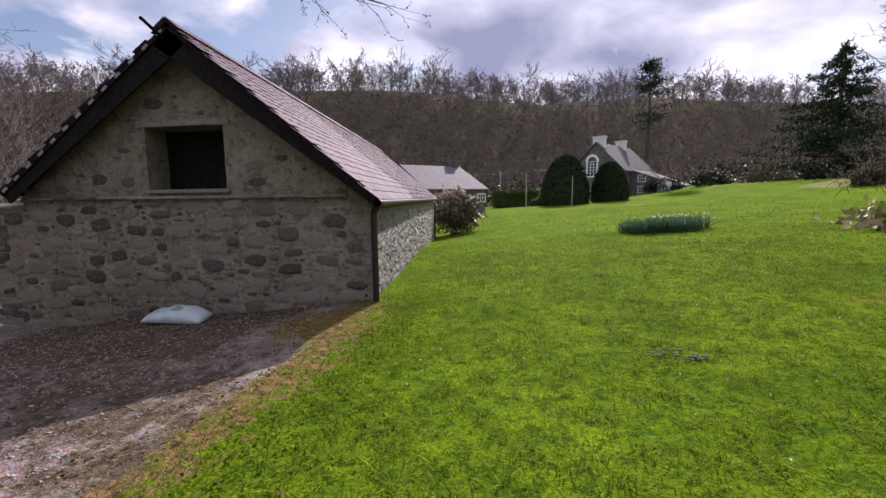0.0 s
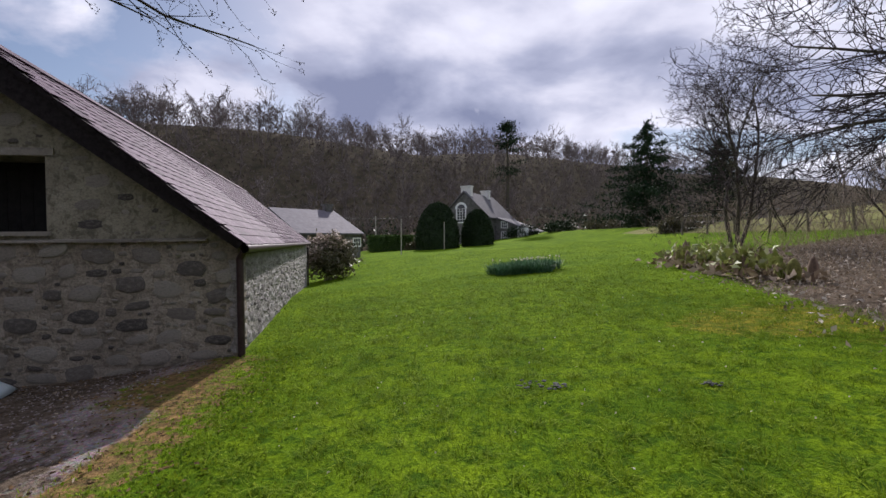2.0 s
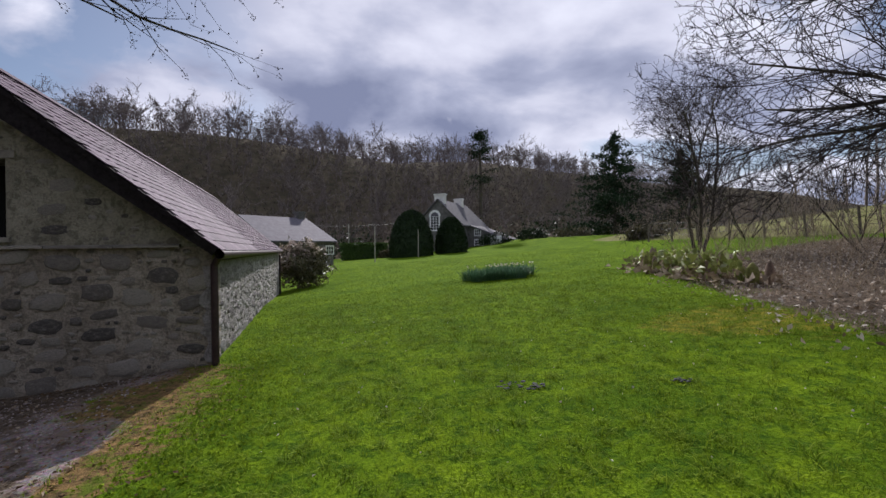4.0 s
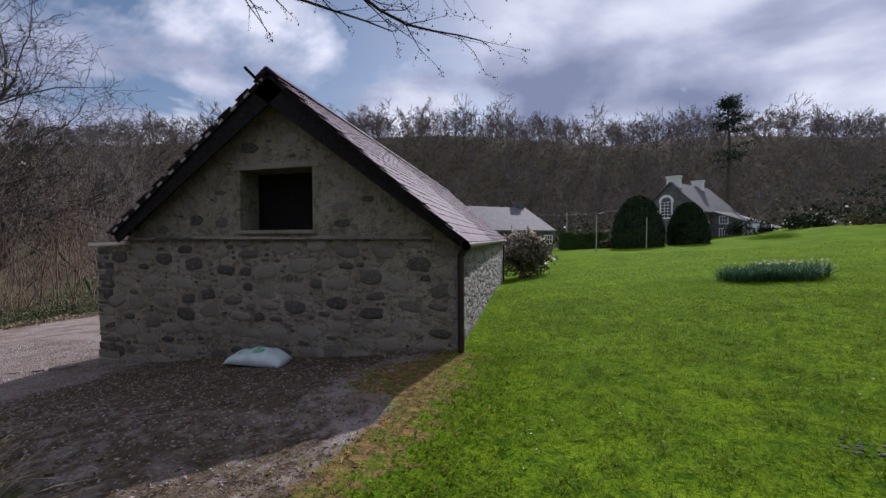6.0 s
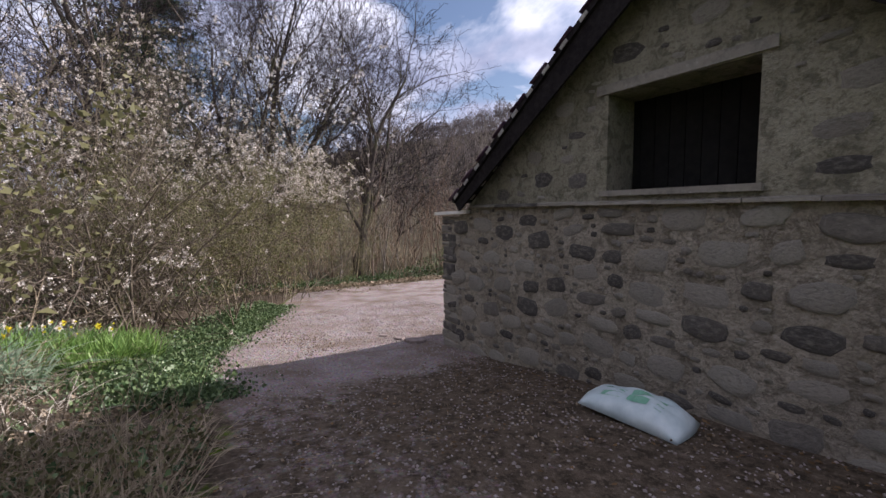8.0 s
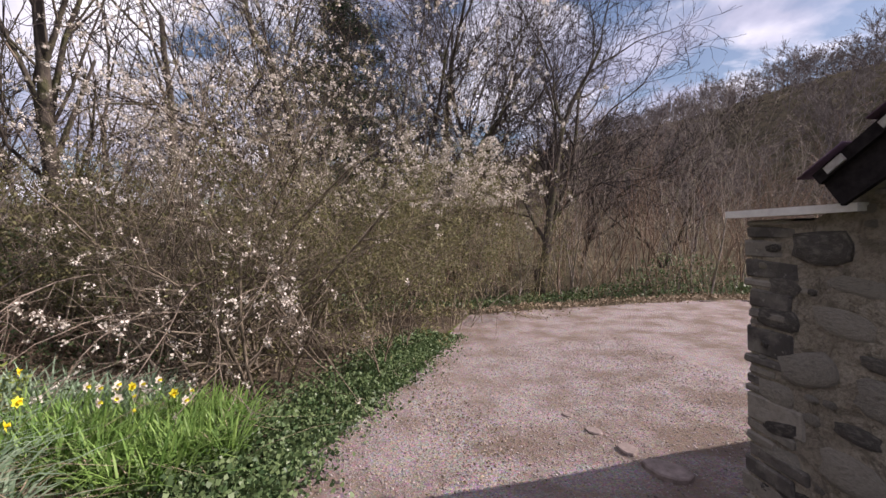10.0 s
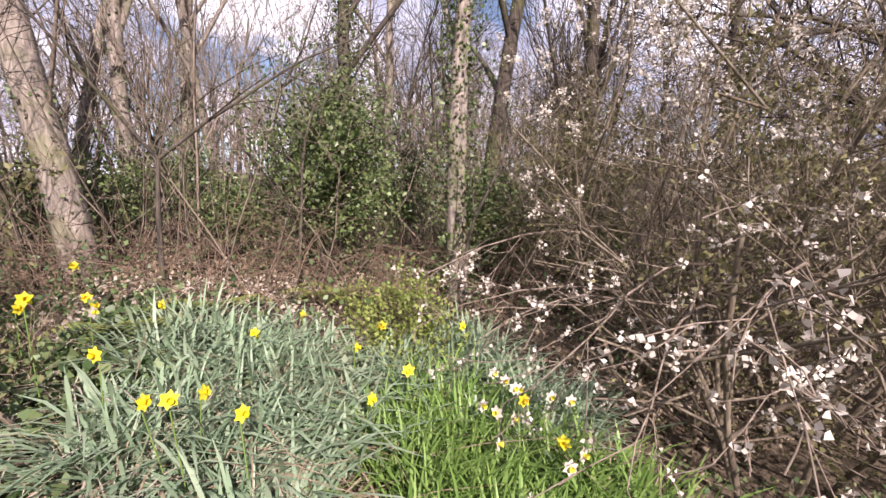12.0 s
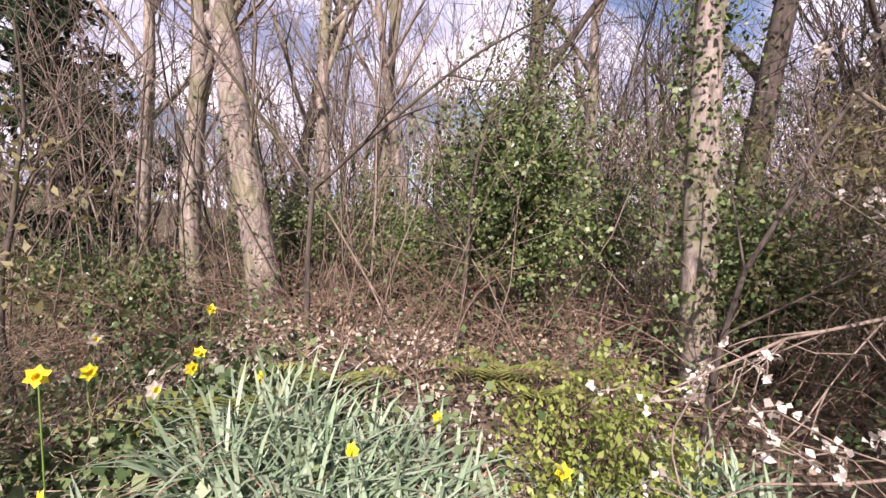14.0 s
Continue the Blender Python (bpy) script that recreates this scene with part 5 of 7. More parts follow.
def low_bough_tree():
    """A tree beside the lawn whose long boughs hang over it."""
    rng = random.Random(52)
    x, y = 9.6, 2.6
    z = h1(x, y)
    rows = [grow(rng, (x, y, z - 0.2), (-0.05, 0.05, 1), 6.0, 0.22, 1, 0.3, 0.5, 0.05, 0.02, 0.7, 0.8)]
    for zz, dx, dy, dz, L in ((1.9, -0.75, 0.95, 0.0, 5.2), (2.4, -0.85, 0.8, 0.04, 5.0), (3.0, -0.5, 1.0, 0.14, 4.4), (3.6, -0.9, 0.75, 0.16, 4.6), (3.9, -0.6, 0.9, 0.30, 3.8), (4.5, -0.8, 0.6, 0.42, 3.8)):
        rows.append(grow(rng, (x, y, z + zz), (dx, dy, dz), L, 0.062, 3, 2.3, 0.52, 0.11, 0.014, 0.72, 0.42, 0.75, 0.12, 0.0, 0.5))
        rows[-1][:, 6:8] = np.maximum(rows[-1][:, 6:8], 0.0055)
    segs = np.concatenate(rows)
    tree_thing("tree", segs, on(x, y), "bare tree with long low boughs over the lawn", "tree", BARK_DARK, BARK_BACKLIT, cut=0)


low_bough_tree()


def overhead_tree():
    """The tree behind the start, whose budding twigs hang into the sky."""
    rng = random.Random(61)
    x, y = -0.9, -4.2
    z = h1(x, y)
    rows = [grow(rng, (x, y, z - 0.2), (0, 0.02, 1), 5.2, 0.2, 0)]
    for px, py, pz, dx, dy, dz, L in ((-3.5, 3.2, 3.55, 0.80, 0.58, -0.20, 2.7), (-3.2, 3.7, 3.45, 0.88, 0.46, -0.10, 2.4), (-3.6, 2.7, 3.75, 0.72, 0.66, -0.22, 2.8), (-2.7, 3.4, 3.70, 0.86, 0.50, -0.14, 2.2), (-4.0, 3.9, 3.60, 0.84, 0.40, -0.24, 2.0)):
        pz += 0.36
        bx, by, bz = (x + px) * 0.5 - 0.7, (y + py) * 0.5, 5.4
        rows.append(np.array([(x, y, z + 4.7, bx, by, bz, 0.05, 0.036, 0), (bx, by, bz, px, py, pz, 0.036, 0.017, 0)]))
        rows.append(grow(rng, (px, py, pz), (dx, dy, dz), L, 0.024, 2, 1.7, 0.36, 0.13, 0.012, 0.62, 0.3, 0.7, 0.1, 0.0, 0.55))
    segs = np.concatenate(rows)
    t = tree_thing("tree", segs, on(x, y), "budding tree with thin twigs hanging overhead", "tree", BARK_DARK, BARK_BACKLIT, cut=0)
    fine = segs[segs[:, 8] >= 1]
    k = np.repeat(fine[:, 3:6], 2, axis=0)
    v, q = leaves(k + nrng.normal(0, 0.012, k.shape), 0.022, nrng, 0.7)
    place("bud_mass", mesh_np("bud_mass", v, q), BARK_BACKLIT, t, "swelling buds, coloured black as if backlit")["kind"] = "stuff"


overhead_tree()


# ---- planted bed beside the lawn ----
def bed_plants():
    rng = random.Random(71)
    for i in range(15):
        f = i / 14
        x = 10.1 - 1.9 * f + rng.gauss(0, 0.35) + (0.9 if i % 3 == 0 else 0)
        y = 13.2 - 5.0 * f + rng.gauss(0, 0.3) + (0.4 if i % 3 == 0 else 0)
        z = h1(x, y)
        e = thing("bog_plant", (x, y, z), "brown leafy crown with yellow-green new leaves in the bed", "plant", "crowns in the bed")
        hh = rng.uniform(0.40, 0.75)
        for k in range(3 if i % 4 else 5):
            ox, oy = rng.gauss(0, 0.16), rng.gauss(0, 0.16)
            r = rng.uniform(0.07, 0.13)
            top = hh * rng.uniform(0.6, 1.0)
            rings = [(0.0, 0.75), (0.35, 0.95), (0.6, 1.0), (0.8, 0.75), (0.93, 0.4), (1.0, 0.08)]
            bud = bmesh.new()
            loops = [[bud.verts.new((x + ox * (1 + 0.1 * f) + r * w * math.cos(m * math.pi / 4), y + oy + r * w * math.sin(m * math.pi / 4), z - 0.05 + (top + 0.05) * f)) for m in range(8)] for f, w in rings]
            for lo, hi in zip(loops, loops[1:]):
                for m in range(8):
                    bud.faces.new((lo[m], lo[(m + 1) % 8], hi[(m + 1) % 8], hi[m]))
            bud.faces.new(loops[-1])
            part("crown_bud", bud, BARK_RED if k % 2 else LEAF_MOSSY, e, "fat resting bud", True)
        n = 40 if i % 2 else 22
        pts = np.array([(x + rng.gauss(0, 0.32), y + rng.gauss(0, 0.26), z + rng.uniform(0.05, 0.5)) for _ in range(n)])
        v, q = leaves(pts, 0.22, nrng, 0.62, 0.7)
        place("new_foliage", mesh_np("new_foliage", v, q), FERN if i % 3 else LEAF_LIME, e, "yellow-green new leaves")
        pts = np.array([(x + rng.gauss(0, 0.45), y + rng.gauss(0, 0.35), z + rng.uniform(0.01, 0.16)) for _ in range(55)])
        v, q = leaves(pts, 0.22, nrng, 0.6, 0.1)
        place("withered_foliage", mesh_np("withered_foliage", v, q), LEAF_DEAD, e, "collapsed brown leaves")
    stems = []
    for i in range(900):
        x, y = rng.uniform(6.0, 18.5), rng.uniform(0.0, 15.0)
        if x < 5.0 + 0.45 * y:
            continue
        s = grow(rng, (x, y, h1(x, y) - 0.05), (rng.gauss(0, .35), rng.gauss(0, .35), 1), rng.uniform(0.5, 1.6), 0.008, 2, 1.0, 0.5, 0.12, -0.01, 0.6, 0.3)
        stems.append(s[:, :8])
    ob = place("dead_stems", tube_mesh("dead_stems", np.concatenate(stems), 3), DEAD_STEM)
    tagged(ob, "dry brown stems standing in the bed", "dry stems", kind="stuff")
    n = 9000
    x, y = nrng.uniform(4.0, 18, n), nrng.uniform(-3, 14, n)
    k = x > 3.9 + 0.45 * y + nrng.normal(0, 0.5, n)
    x, y = x[k], y[k]
    v, q = leaves(np.stack([x, y, height(x, y) + nrng.uniform(0.0, 0.04, len(x))], axis=1), 0.085, nrng, 0.6, 0.0, 0.12)
    k = nrng.random(len(x)) < 0.75
    dark = np.stack([x, y, height(x, y) + nrng.uniform(0.0, 0.03, len(x))], axis=1)[k] + nrng.normal(0, 0.15, (int(k.sum()), 3)) * (1, 1, 0)
    dv, dq = leaves(np.repeat(dark, 2, axis=0) + nrng.normal(0, 0.08, (2 * len(dark), 3)) * (1, 1, 0), 0.075, nrng, 0.6, 0.0, 0.2)
    ob = place("brown_litter", mesh_np("brown_litter", dv, dq), LEAF_DEAD)
    tagged(ob, "brown dead leaves covering the soil of the bed", "leaf litter", kind="stuff")
    ob = place("leaf_litter", mesh_np("leaf_litter", v, q), LEAF_BLEACHED)
    tagged(ob, "pale dead leaves scattered over the bed", "leaf litter", kind="stuff")


bed_plants()


# ---- lawn grass, gravel ----
def lawn_grass():
    sets = []
    for n, x0, x1, y0, y1, L, w in ((70000, -3.2, 6.5, -0.8, 6.5, 0.045, 0.0055), (40000, -3, 9, 6.5, 14, 0.055, 0.009), (14000, -2.5, 16, 14, 32, 0.07, 0.02)):
        x, y = nrng.uniform(x0, x1, n), nrng.uniform(y0, y1, n)
        tuft = wobble(x, y, 5.3) + wobble(x + 3, y, 11.0) + nrng.normal(0, 0.5, n)
        keep = (x > gravel_edge(y) - 0.15 + np.abs(nrng.normal(0, 0.35, n))) & (x < 4.4 + 0.45 * y + nrng.normal(0, 0.4, n)) & (tuft > -0.9)
        keep &= ~((y > G - 0.1) & (x < XR + LEAN_X * (y - G) + 0.05))
        r = np.stack([x, y, height(x, y) - 0.004], axis=1)[keep]
        sets.append(blades(r, L, w, nrng, 0.7, 0.7, 2))
    # coarser tufts that the mower left
    n = 1500
    cx, cy = nrng.uniform(-1.6, 6.5, n), nrng.uniform(0.3, 11.0, n)
    cx, cy = np.repeat(cx, 24), np.repeat(cy, 24)
    x, y = cx + nrng.normal(0, 0.05, len(cx)), cy + nrng.normal(0, 0.05, len(cx))
    keep = (x > gravel_edge(y) + 0.4) & (x < 4.2 + 0.45 * y) & ~((y > G - 0.2) & (x < XR + LEAN_X * (y - G) + 0.1))
    sets.append(blades(np.stack([x, y, height(x, y) - 0.004], axis=1)[keep], 0.075, 0.006, nrng, 0.8, 0.9, 2))
    ob = place("lawn_grass", joined("lawn_grass", sets), LEAF_GRASS)
    tagged(ob, "short bright green mown grass", "grass", kind="stuff")
    # coarse weeds along the drive's edge
    n = 3000
    y = nrng.uniform(-0.3, 6.2, n)
    x = gravel_edge(y) + 0.75 + nrng.normal(0, 0.28, n)
    keep = ~((y > G - 0.1) & (x < XR + 0.05))
    x, y = x[keep], y[keep]
    v, q = leaves(np.stack([x, y, height(x, y) + nrng.uniform(0, 0.03, len(x))], axis=1), 0.028, nrng, 0.8, 0.8)
    ob = place("clover_patch", mesh_np("clover_patch", v, q), LEAF_GRASS)
    tagged(ob, "clover and low weeds along the drive's edge", "weeds", kind="stuff")
    n = 110
    x, y = nrng.uniform(-1.5, 5, n), nrng.uniform(1, 8, n)
    v, q = leaves(np.stack([x, y, height(x, y) + 0.03], axis=1), 0.022, nrng, 0.9)
    ob = place("daisies", mesh_np("daisies", v, q), PETAL_CREAM)
    tagged(ob, "tiny pale daisies and petals in the grass", "daisies", kind="stuff")


lawn_grass()


def worm_patch(x, y, r, label):
    rng = random.Random(int(100 * x))
    bm = bmesh.new()
    for i in range(14):
        a, d = rng.uniform(0, 6.28), r * rng.uniform(0, 1)
        px, py = x + d * 1.6 * math.cos(a), y + d * math.sin(a)
        made = bmesh.ops.create_icosphere(bm, subdivisions=1, radius=rng.uniform(0.008, 0.02))["verts"]
        for v in made:
            v.co = Vector((px + v.co.x * 1.4, py + v.co.y, h1(px, py) + 0.018 + v.co.z * 0.6)) + Vector((rng.gauss(0, 0.003), rng.gauss(0, 0.003), 0))
    me = bpy.data.meshes.new("soil_crumbs")
    bm.to_mesh(me)
    bm.free()
    ob = place("soil_patch", me, plain_material("damp_soil", (0.05, 0.05, 0.05), (0.12, 0.12, 0.12), 30, 0.9))
    tagged(ob, label, "soil patch", "soil patches in the lawn", "stuff")


worm_patch(1.22, 3.78, 0.12, "small bare patch of grey soil in the lawn")
worm_patch(1.42, 3.62, 0.09, "small bare patch of grey soil in the lawn")
worm_patch(2.62, 3.25, 0.07, "dark curled leaf remains in the grass")


def fallen_litter():
    """Dead leaves and crumbs blown against the barn's lawn corner."""
    n = 5200
    x, y = nrng.uniform(-7.4, -1.2, n), nrng.uniform(1.6, 5.9, n)
    edge = np.exp(-((x - gravel_edge(y) + 0.25) / 0.75) ** 2)
    drift = 0.5 * np.exp(-((y - 5.9) / 0.5) ** 2) * (x < -1.9)
    keep = nrng.random(n) < 0.16 + 0.8 * edge + drift
    x, y = x[keep], y[keep]
    pts = np.stack([x, y, height(x, y) + 0.012 + nrng.uniform(0, 0.012, len(x))], axis=1)
    v, q = leaves(pts, 0.045, nrng, 0.6)
    v[:, 2] = np.repeat(pts[:, 2], 4) + (v[:, 2] - np.repeat(pts[:, 2], 4)) * 0.3
    ob = place("fallen_leaves", mesh_np("fallen_leaves", v, q), leaf_material("dead_leaf", (0.06, 0.04, 0.022), (0.24, 0.15, 0.075), 0.9, 0.15, 0.1))
    tagged(ob, "scattered brown dead leaves along the lawn's edge", "leaf litter", kind="stuff")


fallen_litter()


def gravel_stones():
    n = 38000
    x, y = nrng.uniform(-14, -1.9, n), nrng.uniform(-0.4, 8.5, n)
    edge = np.where(x < -6.5, y - bed_line(x), y - veg_line(x))
    keep = (nrng.random(n) < np.where(x > -7, 0.5, 1.0)) & (x < gravel_edge(y) - 0.2 - np.abs(nrng.normal(0, 0.25, n))) & (edge > 0.1)
    keep &= ~((y > G) & (x > XL - 0.1 + LEAN_X * (y - G)))
    x, y = x[keep], y[keep]
    n = len(x)
    s = nrng.uniform(0.006, 0.019, (n, 1))
    c = np.stack([x, y, height(x, y) + 0.002], axis=1)
    o = np.array([[1, 0, 0], [0, 1, 0], [-1, 0, 0], [0, -1, 0], [0, 0, 0.7], [0, 0, -0.5]], dtype=float)
    ang = nrng.uniform(0, 6.28, n)
    ca, sa = np.cos(ang), np.sin(ang)
    stretch = nrng.uniform(0.6, 1.2, (n, 6, 1))
    ov = np.repeat(o[None], n, axis=0) * stretch
    ov = np.stack([ov[:, :, 0] * ca[:, None] - ov[:, :, 1] * sa[:, None], ov[:, :, 0] * sa[:, None] + ov[:, :, 1] * ca[:, None], ov[:, :, 2]], axis=2)
    v = (c[:, None, :] + ov * s[:, :, None]).reshape(-1, 3)
    b = np.arange(n)[:, None, None] * 6
    f = np.array([[0, 1, 4], [1, 2, 4], [2, 3, 4], [3, 0, 4], [1, 0, 5], [2, 1, 5], [3, 2, 5], [0, 3, 5]])[None]
    ob = place("gravel", mesh_np("gravel", v, None, (b + f).reshape(-1, 3)), stone_material("gravel_chip", [(0.22, 0.175, 0.165), (0.38, 0.315, 0.30), (0.30, 0.24, 0.225), (0.48, 0.42, 0.40), (0.16, 0.13, 0.12)], True))
    tagged(ob, "loose pinkish-grey gravel on the drive", "gravel", kind="stuff")
    n = 1500
    x, y = nrng.normal(-10.2, 1.0, n), nrng.normal(4.35, 0.28, n)
    v, q = leaves(np.stack([x, y, height(x, y) + 0.008], axis=1), 0.03, nrng, 0.6, 0.0, 0.1)
    ob = place("track_litter", mesh_np("track_litter", v, q), LEAF_DEAD)
    tagged(ob, "reddish leaf crumbs between the wheel tracks", "fallen leaves", kind="stuff")
    n = 2600
    x, y = nrng.uniform(-8, -2.0, n), nrng.uniform(1.6, 5.9, n)
    w = wobble(x, y, 1.7) > -0.1
    x, y = x[w], y[w]
    v, q = leaves(np.stack([x, y, height(x, y) + 0.006], axis=1), 0.035, nrng, 0.6, 0.0, 0.1)
    ob = place("fallen_leaves", mesh_np("fallen_leaves", v, q), LEAF_DEAD)
    tagged(ob, "small brown fallen leaves on the shaded drive", "fallen leaves", kind="stuff")


gravel_stones()


def kerb_slab(x, y, w, d, hgt, turn, label):
    rng = random.Random(int(x * 100))
    n = 9
    loop = []
    for i in range(n):
        a = 6.283 * i / n
        k = rng.uniform(0.75, 1.05)
        px, py = w * k * math.cos(a), d * k * math.sin(a)
        c, s = math.cos(radians(turn)), math.sin(radians(turn))
        qx, qy = x + px * c - py * s, y + px * s + py * c
        loop.append((qx, qy, h1(qx, qy) - 0.03))
    bm = prism_bm(loop, (0, 0, hgt + 0.03))
    bmesh.ops.bevel(bm, geom=[e for e in bm.edges if e.calc_length() > 0.02], offset=0.012, segments=1, affect="EDGES")
    bmesh.ops.recalc_face_normals(bm, faces=bm.faces)
    me = bpy.data.meshes.new("kerb_stone")
    bm.to_mesh(me)
    bm.free()
    ob = place("kerb_stone", me, plain_material("pink_stone", (0.16, 0.125, 0.11), (0.30, 0.24, 0.22), 12, 0.85, relief=0.5))
    tagged(ob, label, "stone", "stones edging the drive")


kerb_slab(-8.75, 5.75, 0.24, 0.15, 0.05, 15, "flat pinkish edging stone beside the barn corner")
kerb_slab(-9.25, 5.72, 0.15, 0.09, 0.03, -10, "flat pinkish edging stone set in gravel")
kerb_slab(-9.75, 5.66, 0.12, 0.08, 0.022, 8, "low worn edging stone set in gravel")
kerb_slab(-10.3, 5.62, 0.10, 0.06, 0.02, 0, "low worn edging stone set in gravel")


# ---- blossom bush and scrub to the west ----
def blossom_at(points, rng, size, per):
    k = np.repeat(points, per, axis=0) + rng.normal(0, size * 0.65, (per * len(points), 3))
    return leaves(k, size, rng, 1.1, 0.2)


def blossom_bush():
    rng = random.Random(81)
    e = thing("blossom_tree", on(-11.6, 1.4), "arching bush covered in white spring blossom", "shrub")
    rows = []
    for i in range(30):
        x, y = -12.1 + rng.gauss(0, 0.8), 1.5 + rng.gauss(0, 0.7)
        a = rng.uniform(0, 6.283)
        l = rng.uniform(0.05, 0.7)
        rows.append(grow(rng, (x, y, h1(x, y) - 0.1), (l * math.cos(a), l * math.sin(a), 1), rng.uniform(2.8, 6.6), 0.024, 3, 1.65, 0.55, 0.15, -0.005, 0.95, 0.42, 0.75, 0.10, 0.02))
    segs = np.concatenate(rows)
    segs = segs[(np.maximum(segs[:, 0], segs[:, 3]) < -10.2 - 0.5 * np.maximum(0, 1.2 - np.minimum(segs[:, 1], segs[:, 4])))]
    segs = segs[(segs[:, 8] > 0) | (np.maximum(segs[:, 0], segs[:, 3]) < -10.9)]
    low = segs[:, 5] < 0.55
    segs = segs[(segs[:, 8] < 2) | (nrng.random(len(segs)) < np.where(low, 0.3, 0.75))]
    tree_thing("", segs, None, "", "", BARK_BUSH, BARK_BUSH, root=e, cut=1)
    tips = segs[(segs[:, 8] >= 1)][:, 3:6]
    clump = wobble(tips[:, 0] * 2.1 + tips[:, 2], tips[:, 1] * 2.3 + 1.7 * tips[:, 2], 1.0)
    chance = np.where(tips[:, 2] < 1.0, 0.03, np.where(tips[:, 2] > 2.1, 0.26, 0.09)) * (0.35 + 1.5 * smooth(-0.1, 0.6, clump))
    v, q = blossom_at(tips[nrng.random(len(tips)) < chance], nrng, 0.026, 12)
    place("blossom", mesh_np("blossom", v, q), PETAL_WHITE, e, "clusters of white blossom")
    leafy = tips[(tips[:, 1] > 1.6) | (nrng.random(len(tips)) < 0.35)]
    pick = np.repeat(leafy, 2, axis=0)
    v, q = leaves(pick + nrng.normal(0, 0.035, pick.shape), 0.036, nrng, 0.5)
    place("young_foliage", mesh_np("young_foliage", v, q), LEAF_BUD, e, "small opening olive-green leaves")
    # pale low boughs that arch out over the daffodils
    arms = []
    for y0, z0, dx, dy, dz, L in ((1.35, 1.45, 1.0, -0.05, 0.02, 2.1), (1.5, 1.15, 0.95, 0.28, 0.16, 2.1), (1.1, 1.0, 1.0, -0.22, 0.22, 1.9), (1.7, 0.95, 0.9, 0.45, 0.25, 2.0), (0.6, 0.9, 1.0, -0.1, 0.1, 1.7), (0.1, 1.3, 1.0, -0.1, 0.05, 1.9), (1.9, 1.5, 0.7, 0.6, 0.3, 2.2)):
        arms.append(grow(rng, (-11.7, y0, h1(-11.6, y0) + z0), (dx, dy, dz + 0.12), L, 0.0125, 2, 1.2, 0.42, 0.11, -0.06, 0.7, 0.22, 0.7, 0.15))
    for arm in arms:
        arm[:, 6:8] = np.maximum(arm[:, 6:8], 0.0032)
        place("low_bough", tube_mesh("low_bough", arm[:, :8], 5), BARK_TWIG, e, "pale bare bough arching low", True)
    arms = np.concatenate(arms)
    at = arms[(arms[:, 8] >= 1) & (arms[:, 0] > -11.3)][:, 3:6]
    at = at[nrng.random(len(at)) < 0.27]
    v, q = blossom_at(at, nrng, 0.028, 8)
    place("blossom", mesh_np("blossom", v, q), PETAL_WHITE, e, "open white flowers along the low boughs")


blossom_bush()


def olive_bush(x, y, hgt, n, label, bud, seed):
    rng = random.Random(seed)
    e = thing("shrub", on(x, y), label, "shrub", "shrubs beyond the drive")
    rows = []
    for i in range(n):
        px, py = x + rng.gauss(0, 0.6), y + rng.gauss(0, 0.45)
        rows.append(grow(rng, (px, py, h1(px, py) - 0.1), (rng.gauss(0, 0.35), rng.gauss(0, 0.35), 1), hgt * rng.uniform(0.5, 0.8), 0.02, 3, 1.5, 0.55, 0.10, 0.0, 0.6, 0.4, 0.75, 0.15))
    segs = np.concatenate(rows)
    place("framework", tube_mesh("framework", segs[:, :8], 3), BARK_BUSH, e)
    tips = segs[segs[:, 8] >= 1][:, 3:6]
    v, q = leaves(np.repeat(tips, 3, axis=0) + nrng.normal(0, 0.06, (3 * len(tips), 3)), 0.055, nrng, 0.5)
    place("young_foliage", mesh_np("young_foliage", v, q), bud, e)
    return e, tips


olive_bush(-5.9, 0.35, 2.9, 13, "dark straggling bush beside the drive with olive buds", LEAF_BUD, 94)
olive_bush(-13.6, 3.0, 4.0, 24, "dense shrub with opening olive-green leaves", LEAF_BUD, 91)
olive_bush(-13.0, -0.6, 3.4, 16, "tangled shrub with olive-green buds", LEAF_BUD, 92)
e, tips = olive_bush(-16.8, 5.4, 5.4, 18, "tall thorn shrub sprinkled with white blossom", LEAF_BUD, 93)
pick = tips[(nrng.random(len(tips)) < 0.42) & (tips[:, 2] > 1.6)]
v, q = blossom_at(pick, nrng, 0.05, 8)
place("blossom", mesh_np("blossom", v, q), PETAL_WHITE, e, "sprays of white blossom")


def stuff_wood(name, label, seed, count, area, length, radius, bark, levels=3, kids=1.3, lean=0.08, test=None, category="woodland", sides=3, bend=0.08, ratio=0.6, thick=0.006):
    rng = random.Random(seed)
    rows = []
    x0, x1, y0, y1 = area
    done = 0
    while done < count:
        x, y = rng.uniform(x0, x1), rng.uniform(y0, y1)
        done += 1
        if test and not test(x, y):
            continue
        s = grow(rng, (x, y, h1(x, y) - 0.15), (rng.gauss(0, lean), rng.gauss(0, lean), 1), rng.uniform(*length), rng.uniform(*radius), levels, kids, ratio, bend, 0.03, 0.55, 0.8, 0.7, 0.25, coarse=True)
        s[:, 6:8] = np.maximum(s[:, 6:8], thick)
        rows.append(s[:, :8])
    ob = place(name, tube_mesh(name, np.concatenate(rows), sides), bark)
    tagged(ob, label, category, kind="stuff")


